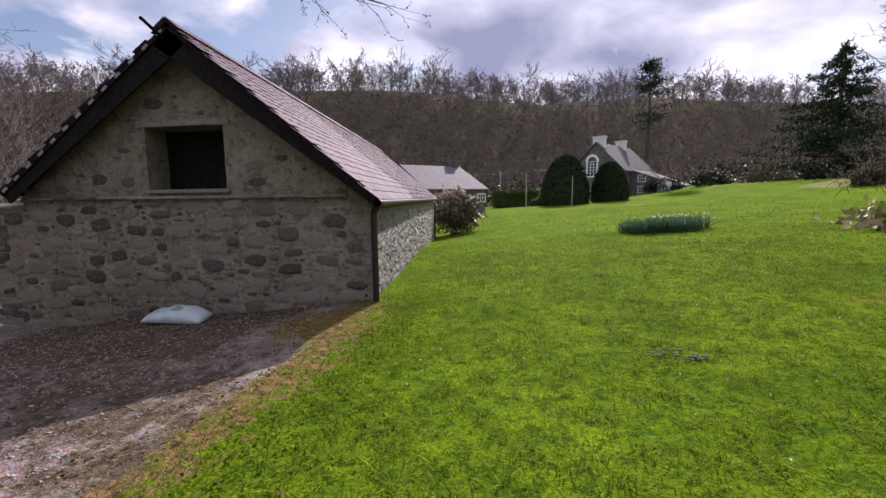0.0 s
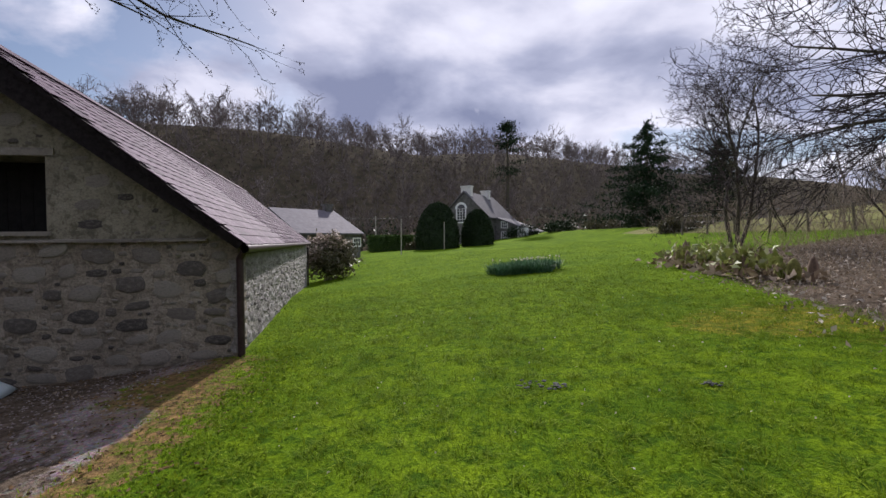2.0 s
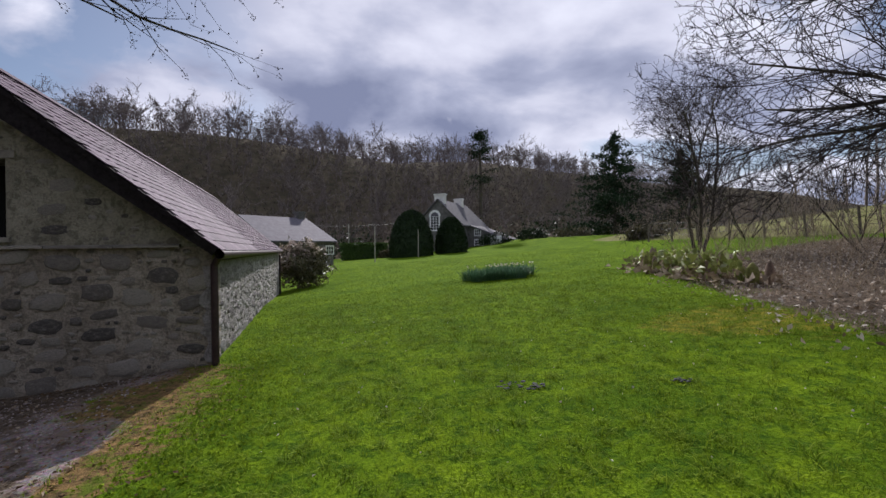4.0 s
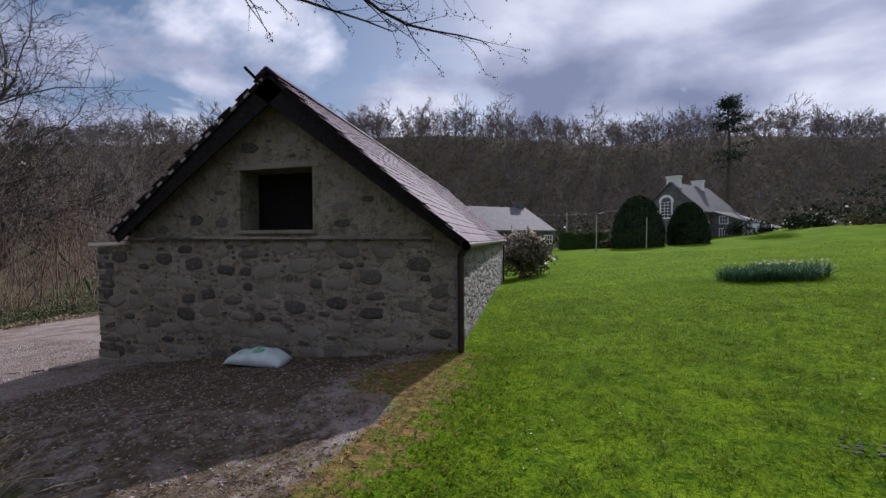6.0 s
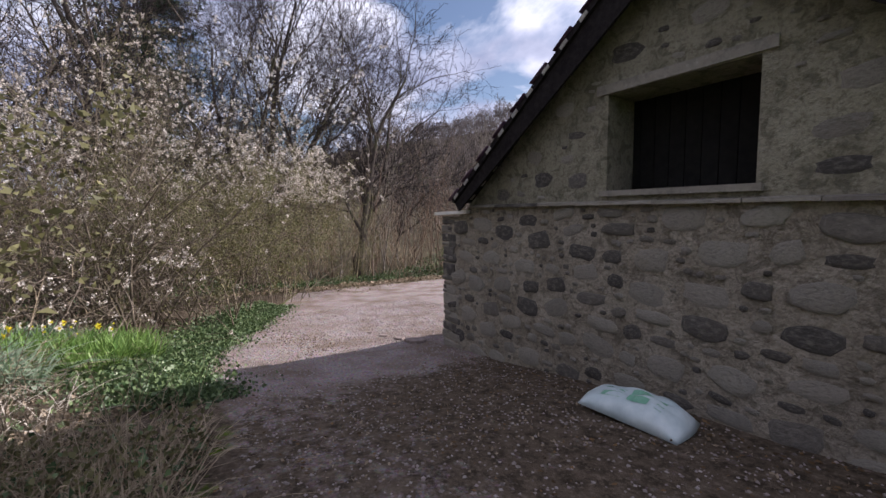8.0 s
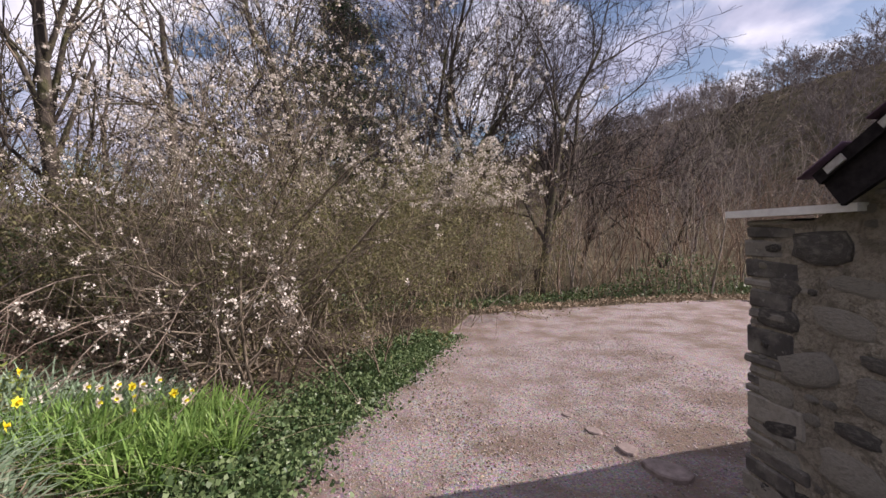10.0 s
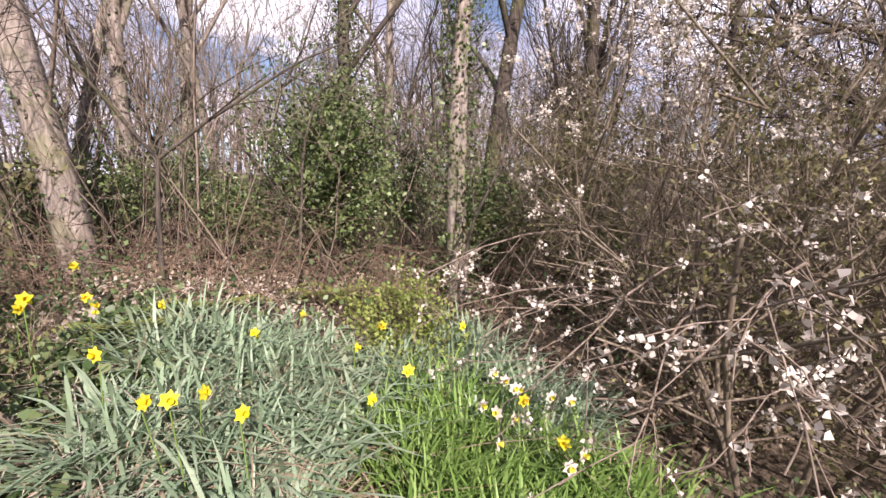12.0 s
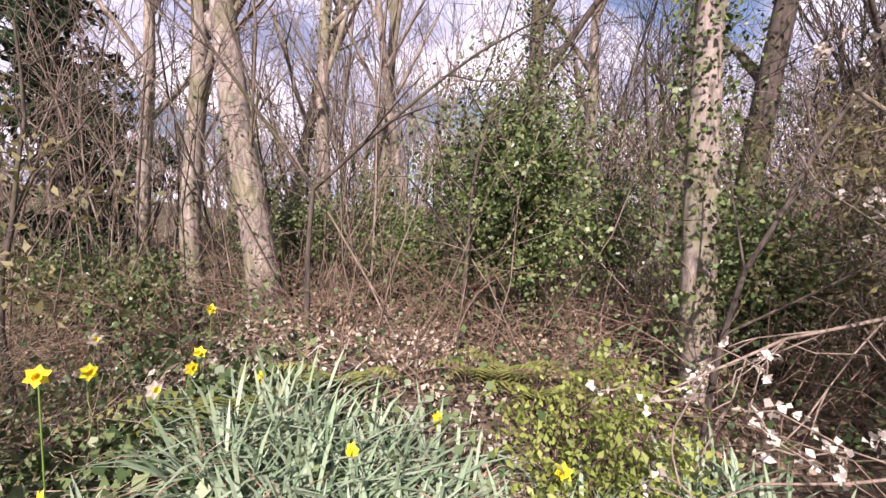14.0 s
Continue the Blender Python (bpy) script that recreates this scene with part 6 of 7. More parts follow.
stuff_wood("hazel_thicket", "dense thicket of bare brown hazel stems behind the drive", 101, 260, (-28, -19.6, -8, 26), (2.2, 5.6), (0.02, 0.045), BARK_RED, 3, 0.8, 0.22, thick=0.007, category="thicket")
stuff_wood("briar_thicket", "tangle of pale bare stems at the drive's edge", 102, 150, (-22, -19.2, -4, 22), (1.2, 2.6), (0.01, 0.02), DEAD_STEM, 2, 1.3, 0.4, thick=0.006, category="thicket")
stuff_wood("valley_trees", "bare grey trees in the valley beyond the drive", 103, 55, (-70, -27, -30, 50), (5.5, 9.5), (0.10, 0.2), BARK_FAR, 3, 1.5, 0.08, thick=0.012)
stuff_wood("valley_scrub", "brown leafless scrub on the slope beyond the drive", 104, 260, (-48, -26, -12, 46), (1.8, 3.6), (0.02, 0.05), BARK_RED, 2, 1.4, 0.3, thick=0.014)

stuff_wood("pole_thicket", "upright grey-brown young stems behind the drive", 105, 90, (-25, -19.4, -4, 24), (3.0, 6.5), (0.02, 0.05), BARK_GREY, 3, 1.1, 0.12, thick=0.006, category="thicket")


def drive_edge():
    """Ivy, brambles and fallen sticks along the far edge of the drive."""
    n = 9000
    y = nrng.uniform(-4, 24, n)
    x = -19.3 - np.abs(nrng.normal(0, 0.9, n)) - 0.25 * wobble(y, y, 0.9)
    tall = 0.25 + 1.3 * smooth(-0.2, 0.7, wobble(x, y, 0.55))
    v, q = leaves(np.stack([x, y, height(x, y) + nrng.uniform(0, 1, n) ** 1.5 * tall], axis=1), 0.10, nrng, 0.7, 0.2)
    ob = place("edge_ivy", mesh_np("edge_ivy", v, q), LEAF_COVER)
    tagged(ob, "green ivy and bramble leaves along the drive's far edge", "undergrowth", kind="stuff")
    n = 5000
    y = nrng.uniform(-2, 22, n)
    x = -18.7 + nrng.normal(0, 0.35, n) + 0.3 * wobble(y, y, 1.1)
    v, q = leaves(np.stack([x, y, height(x, y) + nrng.uniform(0.0, 0.10, n)], axis=1), 0.10, nrng, 0.6, 0.0, 0.15)
    ob = place("edge_litter", mesh_np("edge_litter", v, q), LEAF_DEAD)
    tagged(ob, "dead leaves and chips heaped along the drive's far edge", "leaf litter", kind="stuff")
    rng = random.Random(205)
    for i in range(9):
        x, y, a = -18.6 + rng.gauss(0, 0.35), rng.uniform(3, 17), rng.uniform(0, 6.28)
        segs = grow(rng, (x, y, h1(x, y) + 0.03), (math.cos(a), math.sin(a), 0.02), rng.uniform(0.5, 1.5), 0.025, 1, 0.7, 0.4, 0.12, 0.0, 0.6, 0.25)
        segs[:, [2, 5]] = height(segs[:, [0, 3]], segs[:, [1, 4]]) + 0.03
        tree_thing("fallen_stick", segs, on(x, y), "fallen grey stick lying at the drive's edge", "stick", BARK_GREY, BARK_GREY, "sticks by the drive")


drive_edge()

for sd, x, y, st, L, r, lb in ((111, -20.6, 9.4, 2, 11.5, 0.17, "gnarled forked bare tree beyond the drive"), (112, -25.5, 7.4, 3, 13.0, 0.17, "slender bare tree with upright stems"), (113, -31, 16.5, 2, 9.0, 0.16, "rounded bare tree on the slope"), (114, -30, 21.5, 2, 8.4, 0.14, "slim upright bare tree on the slope"), (115, -23.5, 5.0, 3, 12.5, 0.16, "bare multi-stemmed tree behind the blossom"), (116, -21.5, 1.5, 3, 12.0, 0.17, "bare dark tree behind the blossom")):
    garden_tree(sd, x, y, st, L, r, lb, 0.25, 4, 1.42, 0.64, 0.62, 0.04, bend=0.13)


# ---- south wood ----
def ivy_on(segs, rng, n, spread, e, material=None):
    k = nrng.integers(0, len(segs), n)
    t = nrng.uniform(0, 1, (n, 1))
    p = segs[k, :3] * (1 - t) + segs[k, 3:6] * t
    off = unit(nrng.normal(size=(n, 3))) * (segs[k, 6:7] + np.abs(nrng.normal(0, spread, (n, 1))))
    v, q = leaves(p + off, 0.052, nrng, 0.9, -0.3)
    place("ivy", mesh_np("ivy", v, q), material or LEAF_IVY, e, "glossy ivy leaves")


def wood_tree(seed, x, y, L, r, lean, label, ivy=0, ivy_top=5.0, bark=None, spread=0.10):
    rng = random.Random(seed)
    segs = grow(rng, (x, y, h1(x, y) - 0.2), (lean[0], lean[1], 1), L, r, 3, 1.0, 0.5, 0.045, 0.03, 0.6, 0.8, 0.55, 0.35)
    t = tree_thing("tree", segs, on(x, y), label, "tree", bark or BARK_GREY, BARK_TWIG, cut=1)
    if ivy:
        main = segs[(segs[:, 8] == 0) & (segs[:, 5] < ivy_top)]
        ivy_on(main, rng, ivy, spread, t)
    return t


wood_tree(121, -6.95, -4.3, 8.5, 0.24, (0.02, 0.0), "big pale leaning trunk in the wood", 500, 3.5, None, 0.06)
wood_tree(122, -5.55, -5.0, 8.0, 0.17, (-0.03, 0.0), "pale straight trunk in the wood", 500, 5, None, 0.05)
wood_tree(123, -7.45, -6.3, 8.5, 0.15, (0.02, 0.0), "pale slender trunk in the wood", 700, 6)
wood_tree(124, -9.0, -7.4, 8.5, 0.12, (0.0, 0.0), "slender bare trunk in the wood")
wood_tree(125, -11.25, -1.55, 7.5, 0.15, (-0.02, -0.02), "ivy-clad trunk at the wood's edge", 3800, 6.5, None, 0.20)
wood_tree(126, -10.6, -4.2, 8.0, 0.15, (0.0, 0.0), "ivy-clad trunk deep in the wood", 3000, 6.0, BARK_DARK, 0.22)
wood_tree(127, -13.2, -3.6, 8.5, 0.18, (-0.05, 0.0), "dark trunk with long reaching limbs", 600, 4, BARK_DARK)
wood_tree(128, -14.6, -2.0, 8.0, 0.15, (0.10, 0.0), "dark bare trunk behind the blossom", 0, 5, BARK_DARK)
wood_tree(129, -12.4, -6.4, 8.5, 0.14, (0.0, 0.0), "bare trunk deep in the wood", 900, 5)
wood_tree(130, -4.2, -6.2, 8.0, 0.14, (0.04, 0.0), "pale bare trunk near the conifer", 300, 4)
wood_tree(131, -8.3, -9.0, 9.0, 0.16, (0.0, 0.0), "grey trunk deep in the wood", 900, 5)
wood_tree(132, -16.5, -1.0, 8.0, 0.13, (0.0, 0.0), "dark slim trunk behind the scrub", 0, 5, BARK_DARK)
wood_tree(133, -6.2, -7.8, 8.5, 0.15, (-0.03, 0.0), "mossy grey trunk deep in the wood", 700, 5)


def sapling(seed, x, y, hgt, label):
    rng = random.Random(seed)
    segs = grow(rng, (x, y, h1(x, y) - 0.1), (0.03, 0.0, 1), hgt, 0.024, 3, 1.35, 0.62, 0.13, 0.02, 0.8, 0.4, 0.6, 0.3)
    tree_thing("sapling", segs, on(x, y), label, "sapling", BARK_DARK, BARK_TWIG, cut=1)


def forked_sapling(x, y, fork, label):
    """A dark sapling that parts into long crossing limbs."""
    rng = random.Random(147)
    z = h1(x, y)
    rows = [grow(rng, (x - 0.06, y, z - 0.1), (0.03, 0.0, 1), fork - z + 0.12, 0.03, 0, 0, 0.5, 0.05, 0.02, 0.6, 0.25, 0.3)]
    top = tuple(rows[0][-1, 3:6])
    for dx, dy, dz, L, r in ((0.75, -0.1, 0.95, 2.4, 0.022), (-0.85, 0.1, 0.72, 2.6, 0.022), (-0.25, -0.3, 1.0, 1.6, 0.010)):
        rows.append(grow(rng, top, (dx, dy, dz), L, r, 2, 0.7, 0.55, 0.08, 0.02, 0.75, 0.3, 0.6, 0.2))
    segs = np.concatenate(rows)
    segs[:, 6:8] = np.maximum(segs[:, 6:8], 0.0035)
    tree_thing("sapling", segs, (x, y, z), label, "sapling", BARK_DARK, BARK_DARK, cut=2)


forked_sapling(-7.88, -2.25, 1.50, "dark forked sapling at the wood's edge")
sapling(142, -9.3, -2.2, 3.2, "thin bare sapling at the wood's edge")
sapling(143, -6.1, -1.5, 3.2, "thin bare sapling with reaching twigs")
sapling(144, -10.8, -0.9, 2.6, "thin bare sapling among brambles")


def ivy_bush(x, y, r, hgt, n, label):
    e = thing("ivy_bush", on(x, y), label, "shrub")
    rng = random.Random(int(-x * 10))
    segs = np.concatenate([grow(rng, (x + rng.gauss(0, .2), y + rng.gauss(0, .2), h1(x, y) - 0.1), (rng.gauss(0, .2), rng.gauss(0, .2), 1), hgt * 0.7, 0.03, 2, 1.5, 0.45, 0.12, 0.0, 0.7, 0.4) for _ in range(7)])
    place("stem_mass", tube_mesh("stem_mass", segs[:, :8], 4), BARK_DARK, e)
    d = unit(nrng.normal(size=(n, 3)))
    rad = nrng.uniform(0.15, 1.1, n) ** 0.5 * (0.78 + 0.42 * np.sin(d[:, 0] * 5 + d[:, 2] * 7) * np.cos(d[:, 1] * 6 + 1))
    pts = np.stack([x + d[:, 0] * rad * r, y + d[:, 1] * rad * r, h1(x, y) + hgt * 0.52 + d[:, 2] * rad * hgt * 0.5], axis=1)
    pts = pts[nrng.random(len(pts)) < np.clip((pts[:, 2] - h1(x, y)) / (hgt * 0.35), 0.15, 1)]
    v, q = leaves(np.repeat(pts, 2, axis=0) + nrng.normal(0, 0.05, (2 * len(pts), 3)), 0.058, nrng, 0.75, -0.2)
    place("foliage", mesh_np("foliage", v, q), LEAF_IVY, e)


ivy_bush(-10.1, -3.3, 1.2, 3.3, 8000, "tall leafy ivy bush at the wood's edge")
ivy_bush(-12.4, -2.3, 0.9, 2.2, 2500, "low mass of ivy under the trees")
for x, y, r, hh, n in ((-7.2, -5.6, 0.8, 2.0, 1500), (-5.7, -3.7, 0.7, 1.3, 1200), (-8.3, -6.6, 0.9, 2.6, 1800), (-12.2, -4.8, 1.0, 3.0, 2200), (-6.2, -6.8, 0.9, 2.7, 1800), (-4.3, -4.4, 0.8, 1.5, 1200), (-14.0, -1.6, 0.8, 2.2, 1500), (-11.4, -6.8, 1.0, 3.2, 2000)):
    ivy_bush(x, y, r, hh, n, "straggling evergreen bush between the trunks")
ivy_bush(-8.9, -4.8, 0.8, 1.5, 2000, "low ivy mound in the wood")

stuff_wood("east_wood", "bare brown wood beyond the meadow", 155, 42, (35, 70, -12, 46), (5.0, 8.5), (0.12, 0.2), BARK_FAR, 3, 1.6, 0.1, thick=0.02)
stuff_wood("hedgerow", "bare brown hedge along the meadow fence", 156, 260, (19.8, 23.5, 4, 30), (0.9, 2.3), (0.015, 0.03), BARK_TWIG, 3, 1.3, 0.35, thick=0.008, category="hedge")
stuff_wood("southwest_wood", "bare trees behind the blossom bush", 154, 55, (-34, -15, -26, -2), (6.0, 9.5), (0.08, 0.15), BARK_DARK, 3, 1.4, 0.08, thick=0.008)
stuff_wood("wood_poles", "thin bare young trees crowding the wood", 157, 130, (-22, 3, -15, -4.5), (4.0, 6.5), (0.02, 0.04), BARK_TWIG, 3, 1.15, 0.1, thick=0.004, bend=0.1)
stuff_wood("south_wood", "bare grey trees standing close in the wood", 151, 110, (-40, 10, -48, -9), (5.5, 8.0), (0.09, 0.18), BARK_GREY, 3, 1.2, 0.06, thick=0.009)
stuff_wood("far_thicket", "brown thicket closing the view between the trunks", 158, 170, (-26, 9, -22, -12), (2.6, 5.0), (0.02, 0.035), BARK_TWIG, 2, 1.6, 0.2, thick=0.008, bend=0.12, category="undergrowth")
stuff_wood("understory", "bare brown saplings and twigs under the trees", 152, 640, (-24, 3, -13, -2.4), (1.4, 4.0), (0.008, 0.018), BARK_TWIG, 3, 1.1, 0.4, category="undergrowth", thick=0.0035, bend=0.15)
stuff_wood("leaning_saplings", "dark leaning saplings with crossing branches under the trees", 157, 60, (-19, 0, -10, -4.0), (3.6, 6.5), (0.016, 0.034), BARK_DARK, 3, 1.25, 0.32, thick=0.0045, bend=0.15)
stuff_wood("west_understory", "tangle of bare stems behind the blossom bush", 153, 260, (-20, -12.5, -4, 2.2), (1.2, 3.0), (0.010, 0.02), BARK_TWIG, 3, 1.1, 0.3, category="undergrowth", thick=0.004)


def brambles():
    rng = random.Random(161)
    rows = []
    for i in range(1200):
        x, y = rng.uniform(-15.0, -2.5), rng.uniform(-5.5, -0.5)
        if (y > -0.9 and -10.6 < x < -6.5) or (y > -2.2 and -8.0 < x < -5.0 and rng.random() < 0.7):
            continue
        s = grow(rng, (x, y, h1(x, y) - 0.05), (rng.gauss(0, .7), rng.gauss(0, .7), 1), rng.uniform(0.7, 1.9), 0.006, 1, 0.5, 0.45, 0.12, -0.13, 0.7, 0.2, 0.5, 0.2)
        rows.append(s[:, :8])
    ob = place("brambles", tube_mesh("brambles", np.concatenate(rows), 3), BARK_RED)
    tagged(ob, "arching red-brown bramble stems at the wood's edge", "brambles", kind="stuff")
    rows = []
    for i in range(1050):
        x, y = rng.uniform(-7.4, -3.2), rng.uniform(-1.2, 2.5)
        if y > float(veg_line(x)) - 0.15 - 0.5 * max(0, -6.0 - x) or (x < -6.4 and (y > 0.7 or rng.random() < 0.75)):
            continue
        s = grow(rng, (x, y, h1(x, y) - 0.05), (rng.gauss(0, .4), rng.gauss(0, .4), 1), rng.uniform(0.3, 0.75) + (0.9 * rng.random() if -6.3 < x < -4.9 and y < 1.5 else 0.0), 0.0035, 2, 0.8, 0.5, 0.14, -0.03, 0.7, 0.18, 0.5, 0.2)
        rows.append(s[:, :8])
    ob = place("dry_stalks", tube_mesh("dry_stalks", np.concatenate(rows), 3), DEAD_STEM)
    tagged(ob, "dry straw-coloured stalks beside the drive", "dry stalks", kind="stuff")
    n = 17000
    x, y = nrng.uniform(-7.2, -3.0, n), nrng.uniform(-1.2, 2.7, n)
    keep = (y < veg_line(x) - 0.1) & ((x > -6.4) | (y < 0.7))
    x, y = x[keep], y[keep]
    v, q = leaves(np.stack([x, y, height(x, y) + nrng.uniform(0, 1, len(x)) ** 1.6 * np.where((x < -4.9) & (x > -6.3) & (y < 1.5), 1.4, 0.4)], axis=1), 0.05, nrng, 0.6, 0.2)
    ob = place("hedge_bank_foliage", mesh_np("hedge_bank_foliage", v, q), LEAF_BUD)
    tagged(ob, "sparse olive leaves among dry stalks beside the drive", "undergrowth", kind="stuff")
    v, q = leaves(np.stack([x, y, height(x, y) + nrng.uniform(0, 1, len(x)) ** 2 * 0.35], axis=1)[::2], 0.05, nrng, 0.8, 0.4)
    ob = place("bank_ivy", mesh_np("bank_ivy", v, q), LEAF_COVER)
    tagged(ob, "low dark leaves covering the bank beside the drive", "ground cover", kind="stuff")
    v, q = blades(np.stack([x, y, height(x, y)], axis=1)[::2], 0.42, 0.007, nrng, 0.6, 1.0, 3)
    ob = place("dry_grass", mesh_np("dry_grass", v, q), DEAD_STEM)
    tagged(ob, "tufts of dry straw-coloured grass beside the drive", "dry grass", kind="stuff")
    n = 38000
    x, y = nrng.uniform(-19, 1, n), nrng.uniform(-9, 1.8, n)
    keep = (y < bed_line(x) - 0.5) & ((x < -5) | (y < 0.6))
    x, y = x[keep], y[keep]
    v, q = leaves(np.stack([x, y, height(x, y) + np.abs(nrng.normal(0, 0.05, len(x)))], axis=1), 0.06, nrng, 0.6, 0.1, 0.15)
    ob = place("wood_litter", mesh_np("wood_litter", v, q), LEAF_DEAD)
    tagged(ob, "brown leaf litter on the woodland floor", "leaf litter", kind="stuff")
    n = 2600
    x, y = nrng.uniform(-9.5, -5.6, n), nrng.uniform(-2.6, 0.7, n)
    v, q = leaves(np.stack([x, y, height(x, y) + np.abs(nrng.normal(0, 0.06, n))], axis=1), 0.06, nrng, 0.6, 0.1, 0.15)
    ob = place("pale_litter", mesh_np("pale_litter", v, q), LEAF_BLEACHED)
    tagged(ob, "pale curled dead leaves on the bank", "leaf litter", kind="stuff")
    # bramble and ivy leaves low down
    n = 16000
    x, y = nrng.uniform(-15, -3.2, n), nrng.uniform(-5.5, 0.9, n)
    keep = (wobble(x, y, 1.9) + 0.6 * wobble(x, y, 4.1) > 0.1) & ((x < -5) | (y < 0.9))
    x, y = x[keep], y[keep]
    v, q = leaves(np.stack([x, y, height(x, y) + nrng.uniform(0, 1, len(x)) ** 2 * 0.6], axis=1), 0.055, nrng, 0.75, 0.3)
    ob = place("low_ivy", mesh_np("low_ivy", v, q), LEAF_COVER)
    tagged(ob, "low ivy and bramble leaves over the bank", "ground cover", kind="stuff")


brambles()


# ---- planted bank ----
def strap_clump(x, y, r, n, L, material, label, width=0.016, droop=0.7, dead=0.0):
    a, d = nrng.uniform(0, 2 * np.pi, n), r * np.sqrt(nrng.uniform(0, 1, n))
    px, py = x + d * np.cos(a), y + d * np.sin(a)
    e = thing("daffodil_clump", on(x, y), label, "plant", "daffodil clumps on the bank")
    roots = np.stack([px, py, height(px, py) - 0.02], axis=1)
    v, q = blades(roots, L, width, nrng, 0.38, droop, 4)
    place("foliage", mesh_np("foliage", v, q), material, e)
    if dead:
        k = nrng.random(n) < dead
        v, q = blades(roots[k], L * 0.9, width * 0.6, nrng, 0.9, 1.2, 3)
        place("dry_foliage", mesh_np("dry_foliage", v, q), DEAD_STEM, e, "dry straw-coloured leaves")


for x, y, r, n in ((-8.35, 0.35, 0.38, 420), (-8.75, -0.15, 0.40, 460), (-8.15, -0.45, 0.36, 380), (-7.85, 0.45, 0.30, 260), (-8.45, 0.95, 0.32, 320), (-8.9, 0.55, 0.30, 320)):
    strap_clump(x, y, r, n, 0.56, LEAF_STRAP_GREY, "clump of grey-green daffodil leaves on the bank", 0.018, 0.9, 0.34)
for x, y, r, n in ((-9.35, 1.0, 0.36, 480), (-9.8, 1.35, 0.40, 520), (-9.25, 1.6, 0.34, 420), (-10.25, 1.75, 0.38, 460), (-9.75, 0.65, 0.32, 360), (-9.6, 1.95, 0.30, 320)):
    strap_clump(x, y, r, n, 0.54, LEAF_STRAP, "clump of fresh green daffodil leaves on the bank", 0.014, 0.65, 0.06)
for x, y in ((-10.35, 0.55), (-10.1, 0.95), (-10.6, 0.95), (-9.5, 0.15), (-10.4, -0.05)):
    strap_clump(x, y, 0.32, 280, 0.5, LEAF_STRAP_GREY, "clump of grey-green daffodil leaves beneath the blossom", 0.017, 0.8, 0.12)
strap_clump(-10.0, 0.15, 0.35, 300, 0.42, LEAF_STRAP_GREY, "clump of grey-green daffodil leaves under the bush", 0.014, 0.8, 0.2)


def daffodil(x, y, z, yellow, face):
    """One bloom on its stem: six petals round a trumpet."""
    base = on(x + nrng.normal(0, 0.05), y + nrng.normal(0, 0.05))
    e = thing("daffodil", base, "single yellow daffodil in bloom on the bank" if yellow else "single white narcissus in bloom on the bank", "flower", "daffodils on the bank")
    place("stem", tube_mesh("stem", [(base.x, base.y, base.z - 0.02, x, y, z - 0.02, 0.004, 0.0035), (x, y, z - 0.02, x + 0.02 * math.cos(face), y + 0.02 * math.sin(face), z, 0.0035, 0.004)], 5), LEAF_STRAP, e)
    f = Vector((math.cos(face), math.sin(face), 0.15)).normalized()
    u = f.orthogonal().normalized()
    w = f.cross(u)
    o = Vector((x, y, z)) + f * 0.02
    pt = bmesh.new()
    for i in range(6):
        a = 6.283 * i / 6
        d, s = u * math.cos(a) + w * math.sin(a), -u * math.sin(a) + w * math.cos(a)
        R = 0.048
        vs = [pt.verts.new(p) for p in (o, o + d * R * 0.5 + s * 0.018 + f * 0.004, o + d * R + f * 0.002, o + d * R * 0.5 - s * 0.018 + f * 0.004)]
        pt.faces.new(vs)
    part("corolla", pt, PETAL_YELLOW if yellow else PETAL_WHITE, e)
    segs = [(*o, *(o + f * 0.018), 0.008, 0.012), (*(o + f * 0.018), *(o + f * 0.03), 0.012, 0.017)]
    place("trumpet", tube_mesh("trumpet", segs, 8), PETAL_ORANGE if yellow else PETAL_YELLOW, e)


frng = random.Random(171)
BLOOMS = ((-7.37, -0.1, 0.55, 1), (-7.45, -1.28, 0.27, 1), (-7.53, -0.96, 0.29, 1), (-9.57, -0.13, 0.02, 1), (-8.07, 0.9, 0.2, 1), (-7.95, 0.78, 0.16, 1), (-8.2, 0.72, 0.12, 1), (-7.75, 0.35, 0.3, 1), (-7.2, -0.6, 0.4, 1), (-7.0, 0.0, 0.42, 1), (-8.6, -0.3, 0.08, 1), (-8.0, -0.9, 0.25, 1), (-9.2, 0.2, 0.0, 1), (-6.9, -1.1, 0.45, 0), (-7.6, -0.45, 0.35, 0), (-9.0, -0.6, 0.08, 1), (-8.35, 1.05, 0.12, 1), (-7.3, -1.8, 0.5, 1))
for x, y, z, k in BLOOMS:
    daffodil(x, y, max(z, h1(x, y) + 0.3), k, frng.uniform(0.6, 2.6))
for i in range(17):
    x, y = -9.7 + frng.gauss(0, 0.45), 1.15 + frng.gauss(0, 0.45)
    daffodil(x, y, h1(x, y) + frng.uniform(0.42, 0.56), frng.random() < 0.15, frng.uniform(0.3, 2.4))


def cover_bank():
    n = 30000
    x = nrng.uniform(-15.5, -7.4, n)
    y = bed_line(x) - np.abs(nrng.normal(0, 0.55, n)) + nrng.exponential(0.13, n) + 0.12 * wobble(x, x, 3.0)
    z = height(x, y) + nrng.uniform(0, 1, n) ** 1.3 * np.clip((bed_line(x) - y) * 0.5, 0.03, 0.22)
    v, q = leaves(np.stack([x, y, z], axis=1), 0.05, nrng, 0.85, 0.6)
    ob = place("ivy_cover", mesh_np("ivy_cover", v, q), LEAF_COVER)
    tagged(ob, "dark green leafy ground cover along the drive", "ground cover", kind="stuff")


cover_bank()


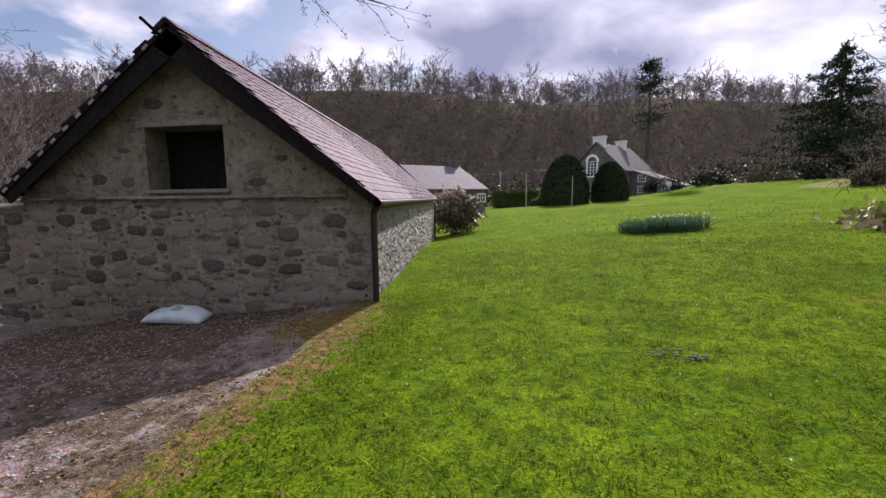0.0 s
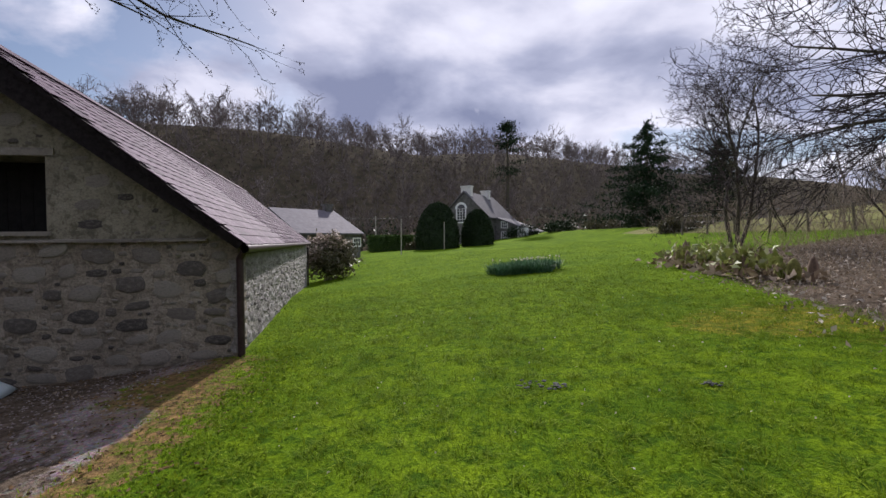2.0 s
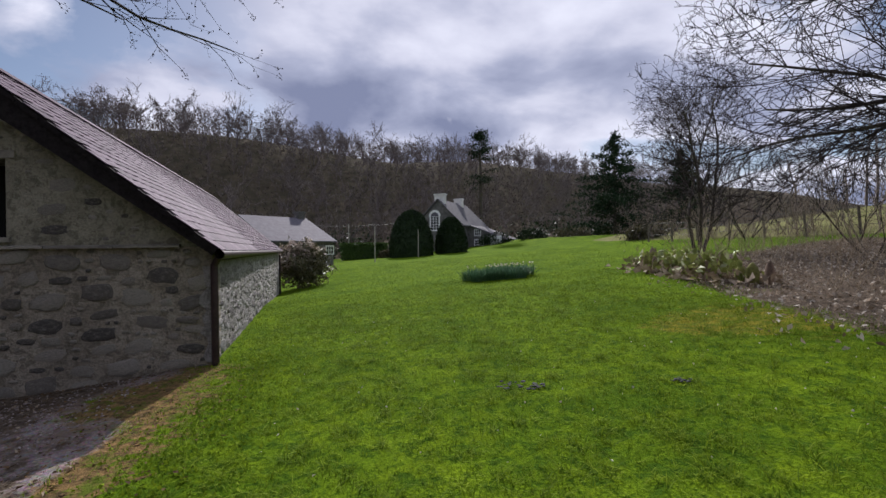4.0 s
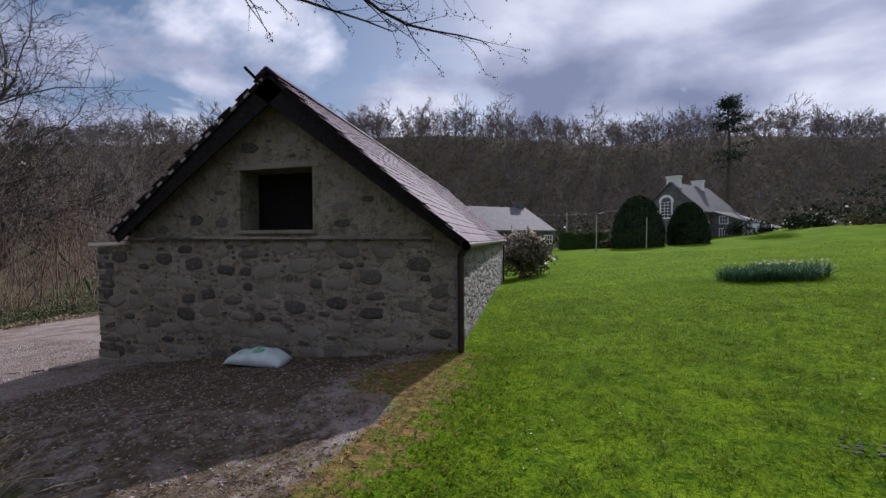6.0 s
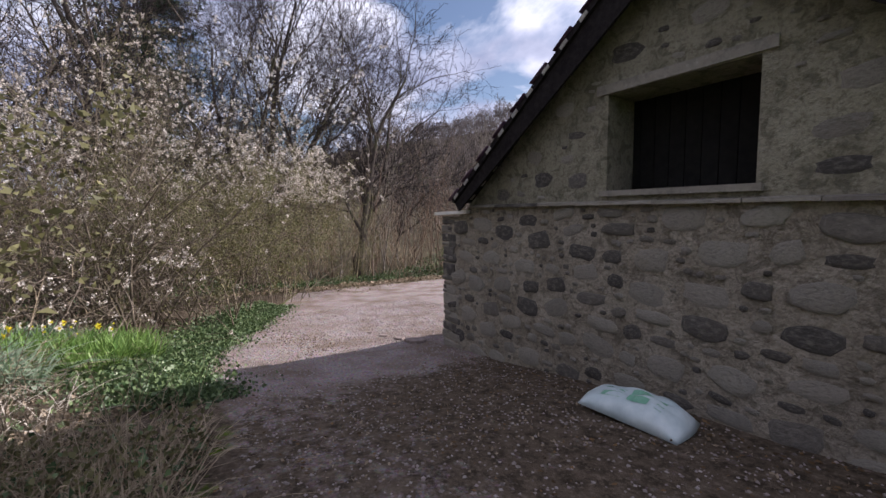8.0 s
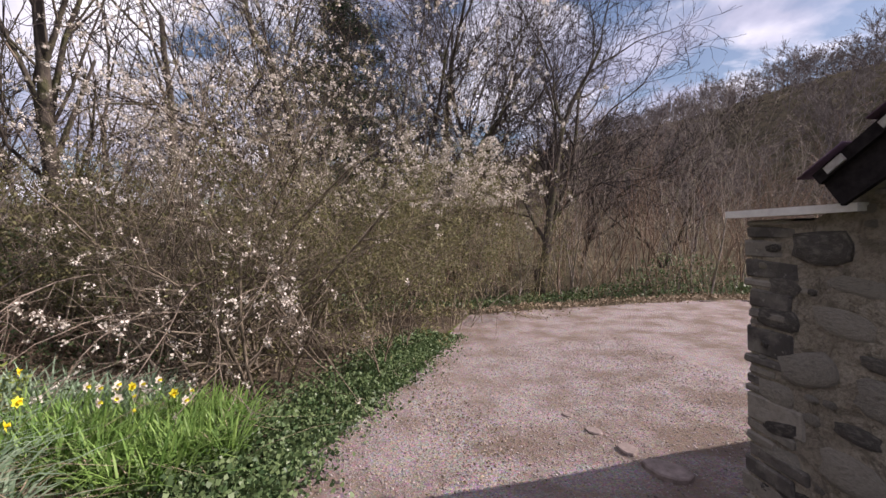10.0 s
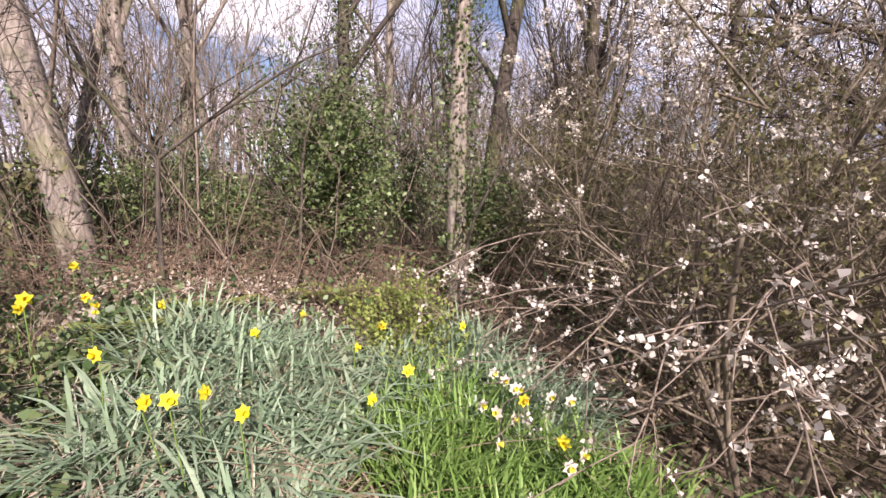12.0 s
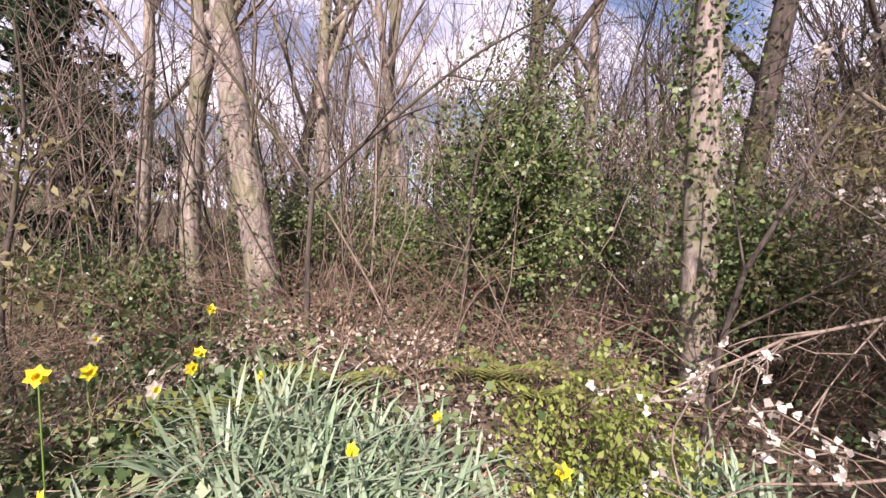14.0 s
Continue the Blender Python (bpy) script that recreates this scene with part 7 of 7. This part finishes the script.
def lime_plant(x, y, r, hgt, n, label):
    rng = random.Random(int(-x * 7))
    e = thing("shrub", on(x, y), label, "shrub")
    segs = np.concatenate([grow(rng, (x + rng.gauss(0, .12), y + rng.gauss(0, .12), h1(x, y) - 0.04), (rng.gauss(0, .5), rng.gauss(0, .5), 1), hgt * rng.uniform(0.7, 1.1), 0.006, 1, 1.2, 0.5, 0.1, 0.0, 0.6, 0.12) for _ in range(16)])
    place("stem_mass", tube_mesh("stem_mass", segs[:, :8], 3), BARK_RED, e)
    tips = segs[:, 3:6]
    k = nrng.integers(0, len(tips), n)
    v, q = leaves(tips[k] + nrng.normal(0, 0.045, (n, 3)), 0.045, nrng, 0.6, 0.5)
    place("foliage", mesh_np("foliage", v, q), LEAF_LIME, e)


lime_plant(-9.75, -0.35, 0.4, 0.7, 1700, "small bush with bright lime-green young leaves")
lime_plant(-9.9, -0.05, 0.3, 0.45, 700, "low plant with lime-green young leaves")


def fern(x, y, face, label):
    e = thing("fern", on(x, y), label, "fern")
    rng = random.Random(int(-x * 13))
    z = h1(x, y)
    for k in range(5):
        a = face + (k - 2) * 0.55 + rng.gauss(0, 0.1)
        L = rng.uniform(0.6, 0.9)
        bm = bmesh.new()
        d, s = Vector((math.cos(a), math.sin(a), 0)), Vector((-math.sin(a), math.cos(a), 0))
        n = 15
        for i in range(n):
            t = (i + 1) / (n + 1)
            c = Vector((x, y, z)) + d * (L * t * 0.8) + Vector((0, 0, L * (0.95 * t - 0.75 * t * t)))
            w = 0.13 * math.sin(math.pi * min(1, t * 0.9 + 0.12)) + 0.01
            for sg in (-1, 1):
                b = c + s * sg * w + d * 0.03 + Vector((0, 0, -0.02))
                vs = [bm.verts.new(p) for p in (c - d * 0.008, b, c + d * 0.02)]
                bm.faces.new(vs)
        part("frond", bm, FERN, e)


def bank_leaves():
    n = 9000
    x, y = -6.9 + nrng.normal(0, 0.8, n), -0.5 + nrng.normal(0, 0.7, n)
    k = wobble(x, y, 2.3) > -0.35
    x, y = x[k], y[k]
    v, q = leaves(np.stack([x, y, height(x, y) + nrng.uniform(0, 1, len(x)) ** 1.5 * 0.22], axis=1), 0.075, nrng, 0.8, 0.5)
    ob = place("bank_creeper", mesh_np("bank_creeper", v, q), LEAF_COVER)
    tagged(ob, "dull green creeping leaves over the bank", "ground cover", kind="stuff")
    n = 900
    x, y = -7.3 + nrng.normal(0, 0.8, n), 0.1 + nrng.normal(0, 0.7, n)
    v, q = blades(np.stack([x, y, height(x, y)], axis=1), 0.36, 0.009, nrng, 1.1, 1.2, 3)
    ob = place("bleached_grass", mesh_np("bleached_grass", v, q), LEAF_BLEACHED)
    tagged(ob, "bleached dead grass lying over the bank", "dry grass", kind="stuff")


bank_leaves()
fern(-9.85, -1.35, 1.5, "dark green shield fern under the ivy bush")
fern(-10.2, -1.65, 1.9, "dark green shield fern under the ivy bush")
fern(-9.75, -1.75, 0.9, "dark green shield fern under the ivy bush")
fern(-7.75, -1.0, 1.7, "green fern fronds among dead leaves")
fern(-8.4, -1.35, 1.4, "arching green fern under the saplings")
fern(-9.5, -1.6, 1.2, "drooping green fern beside the ivy")
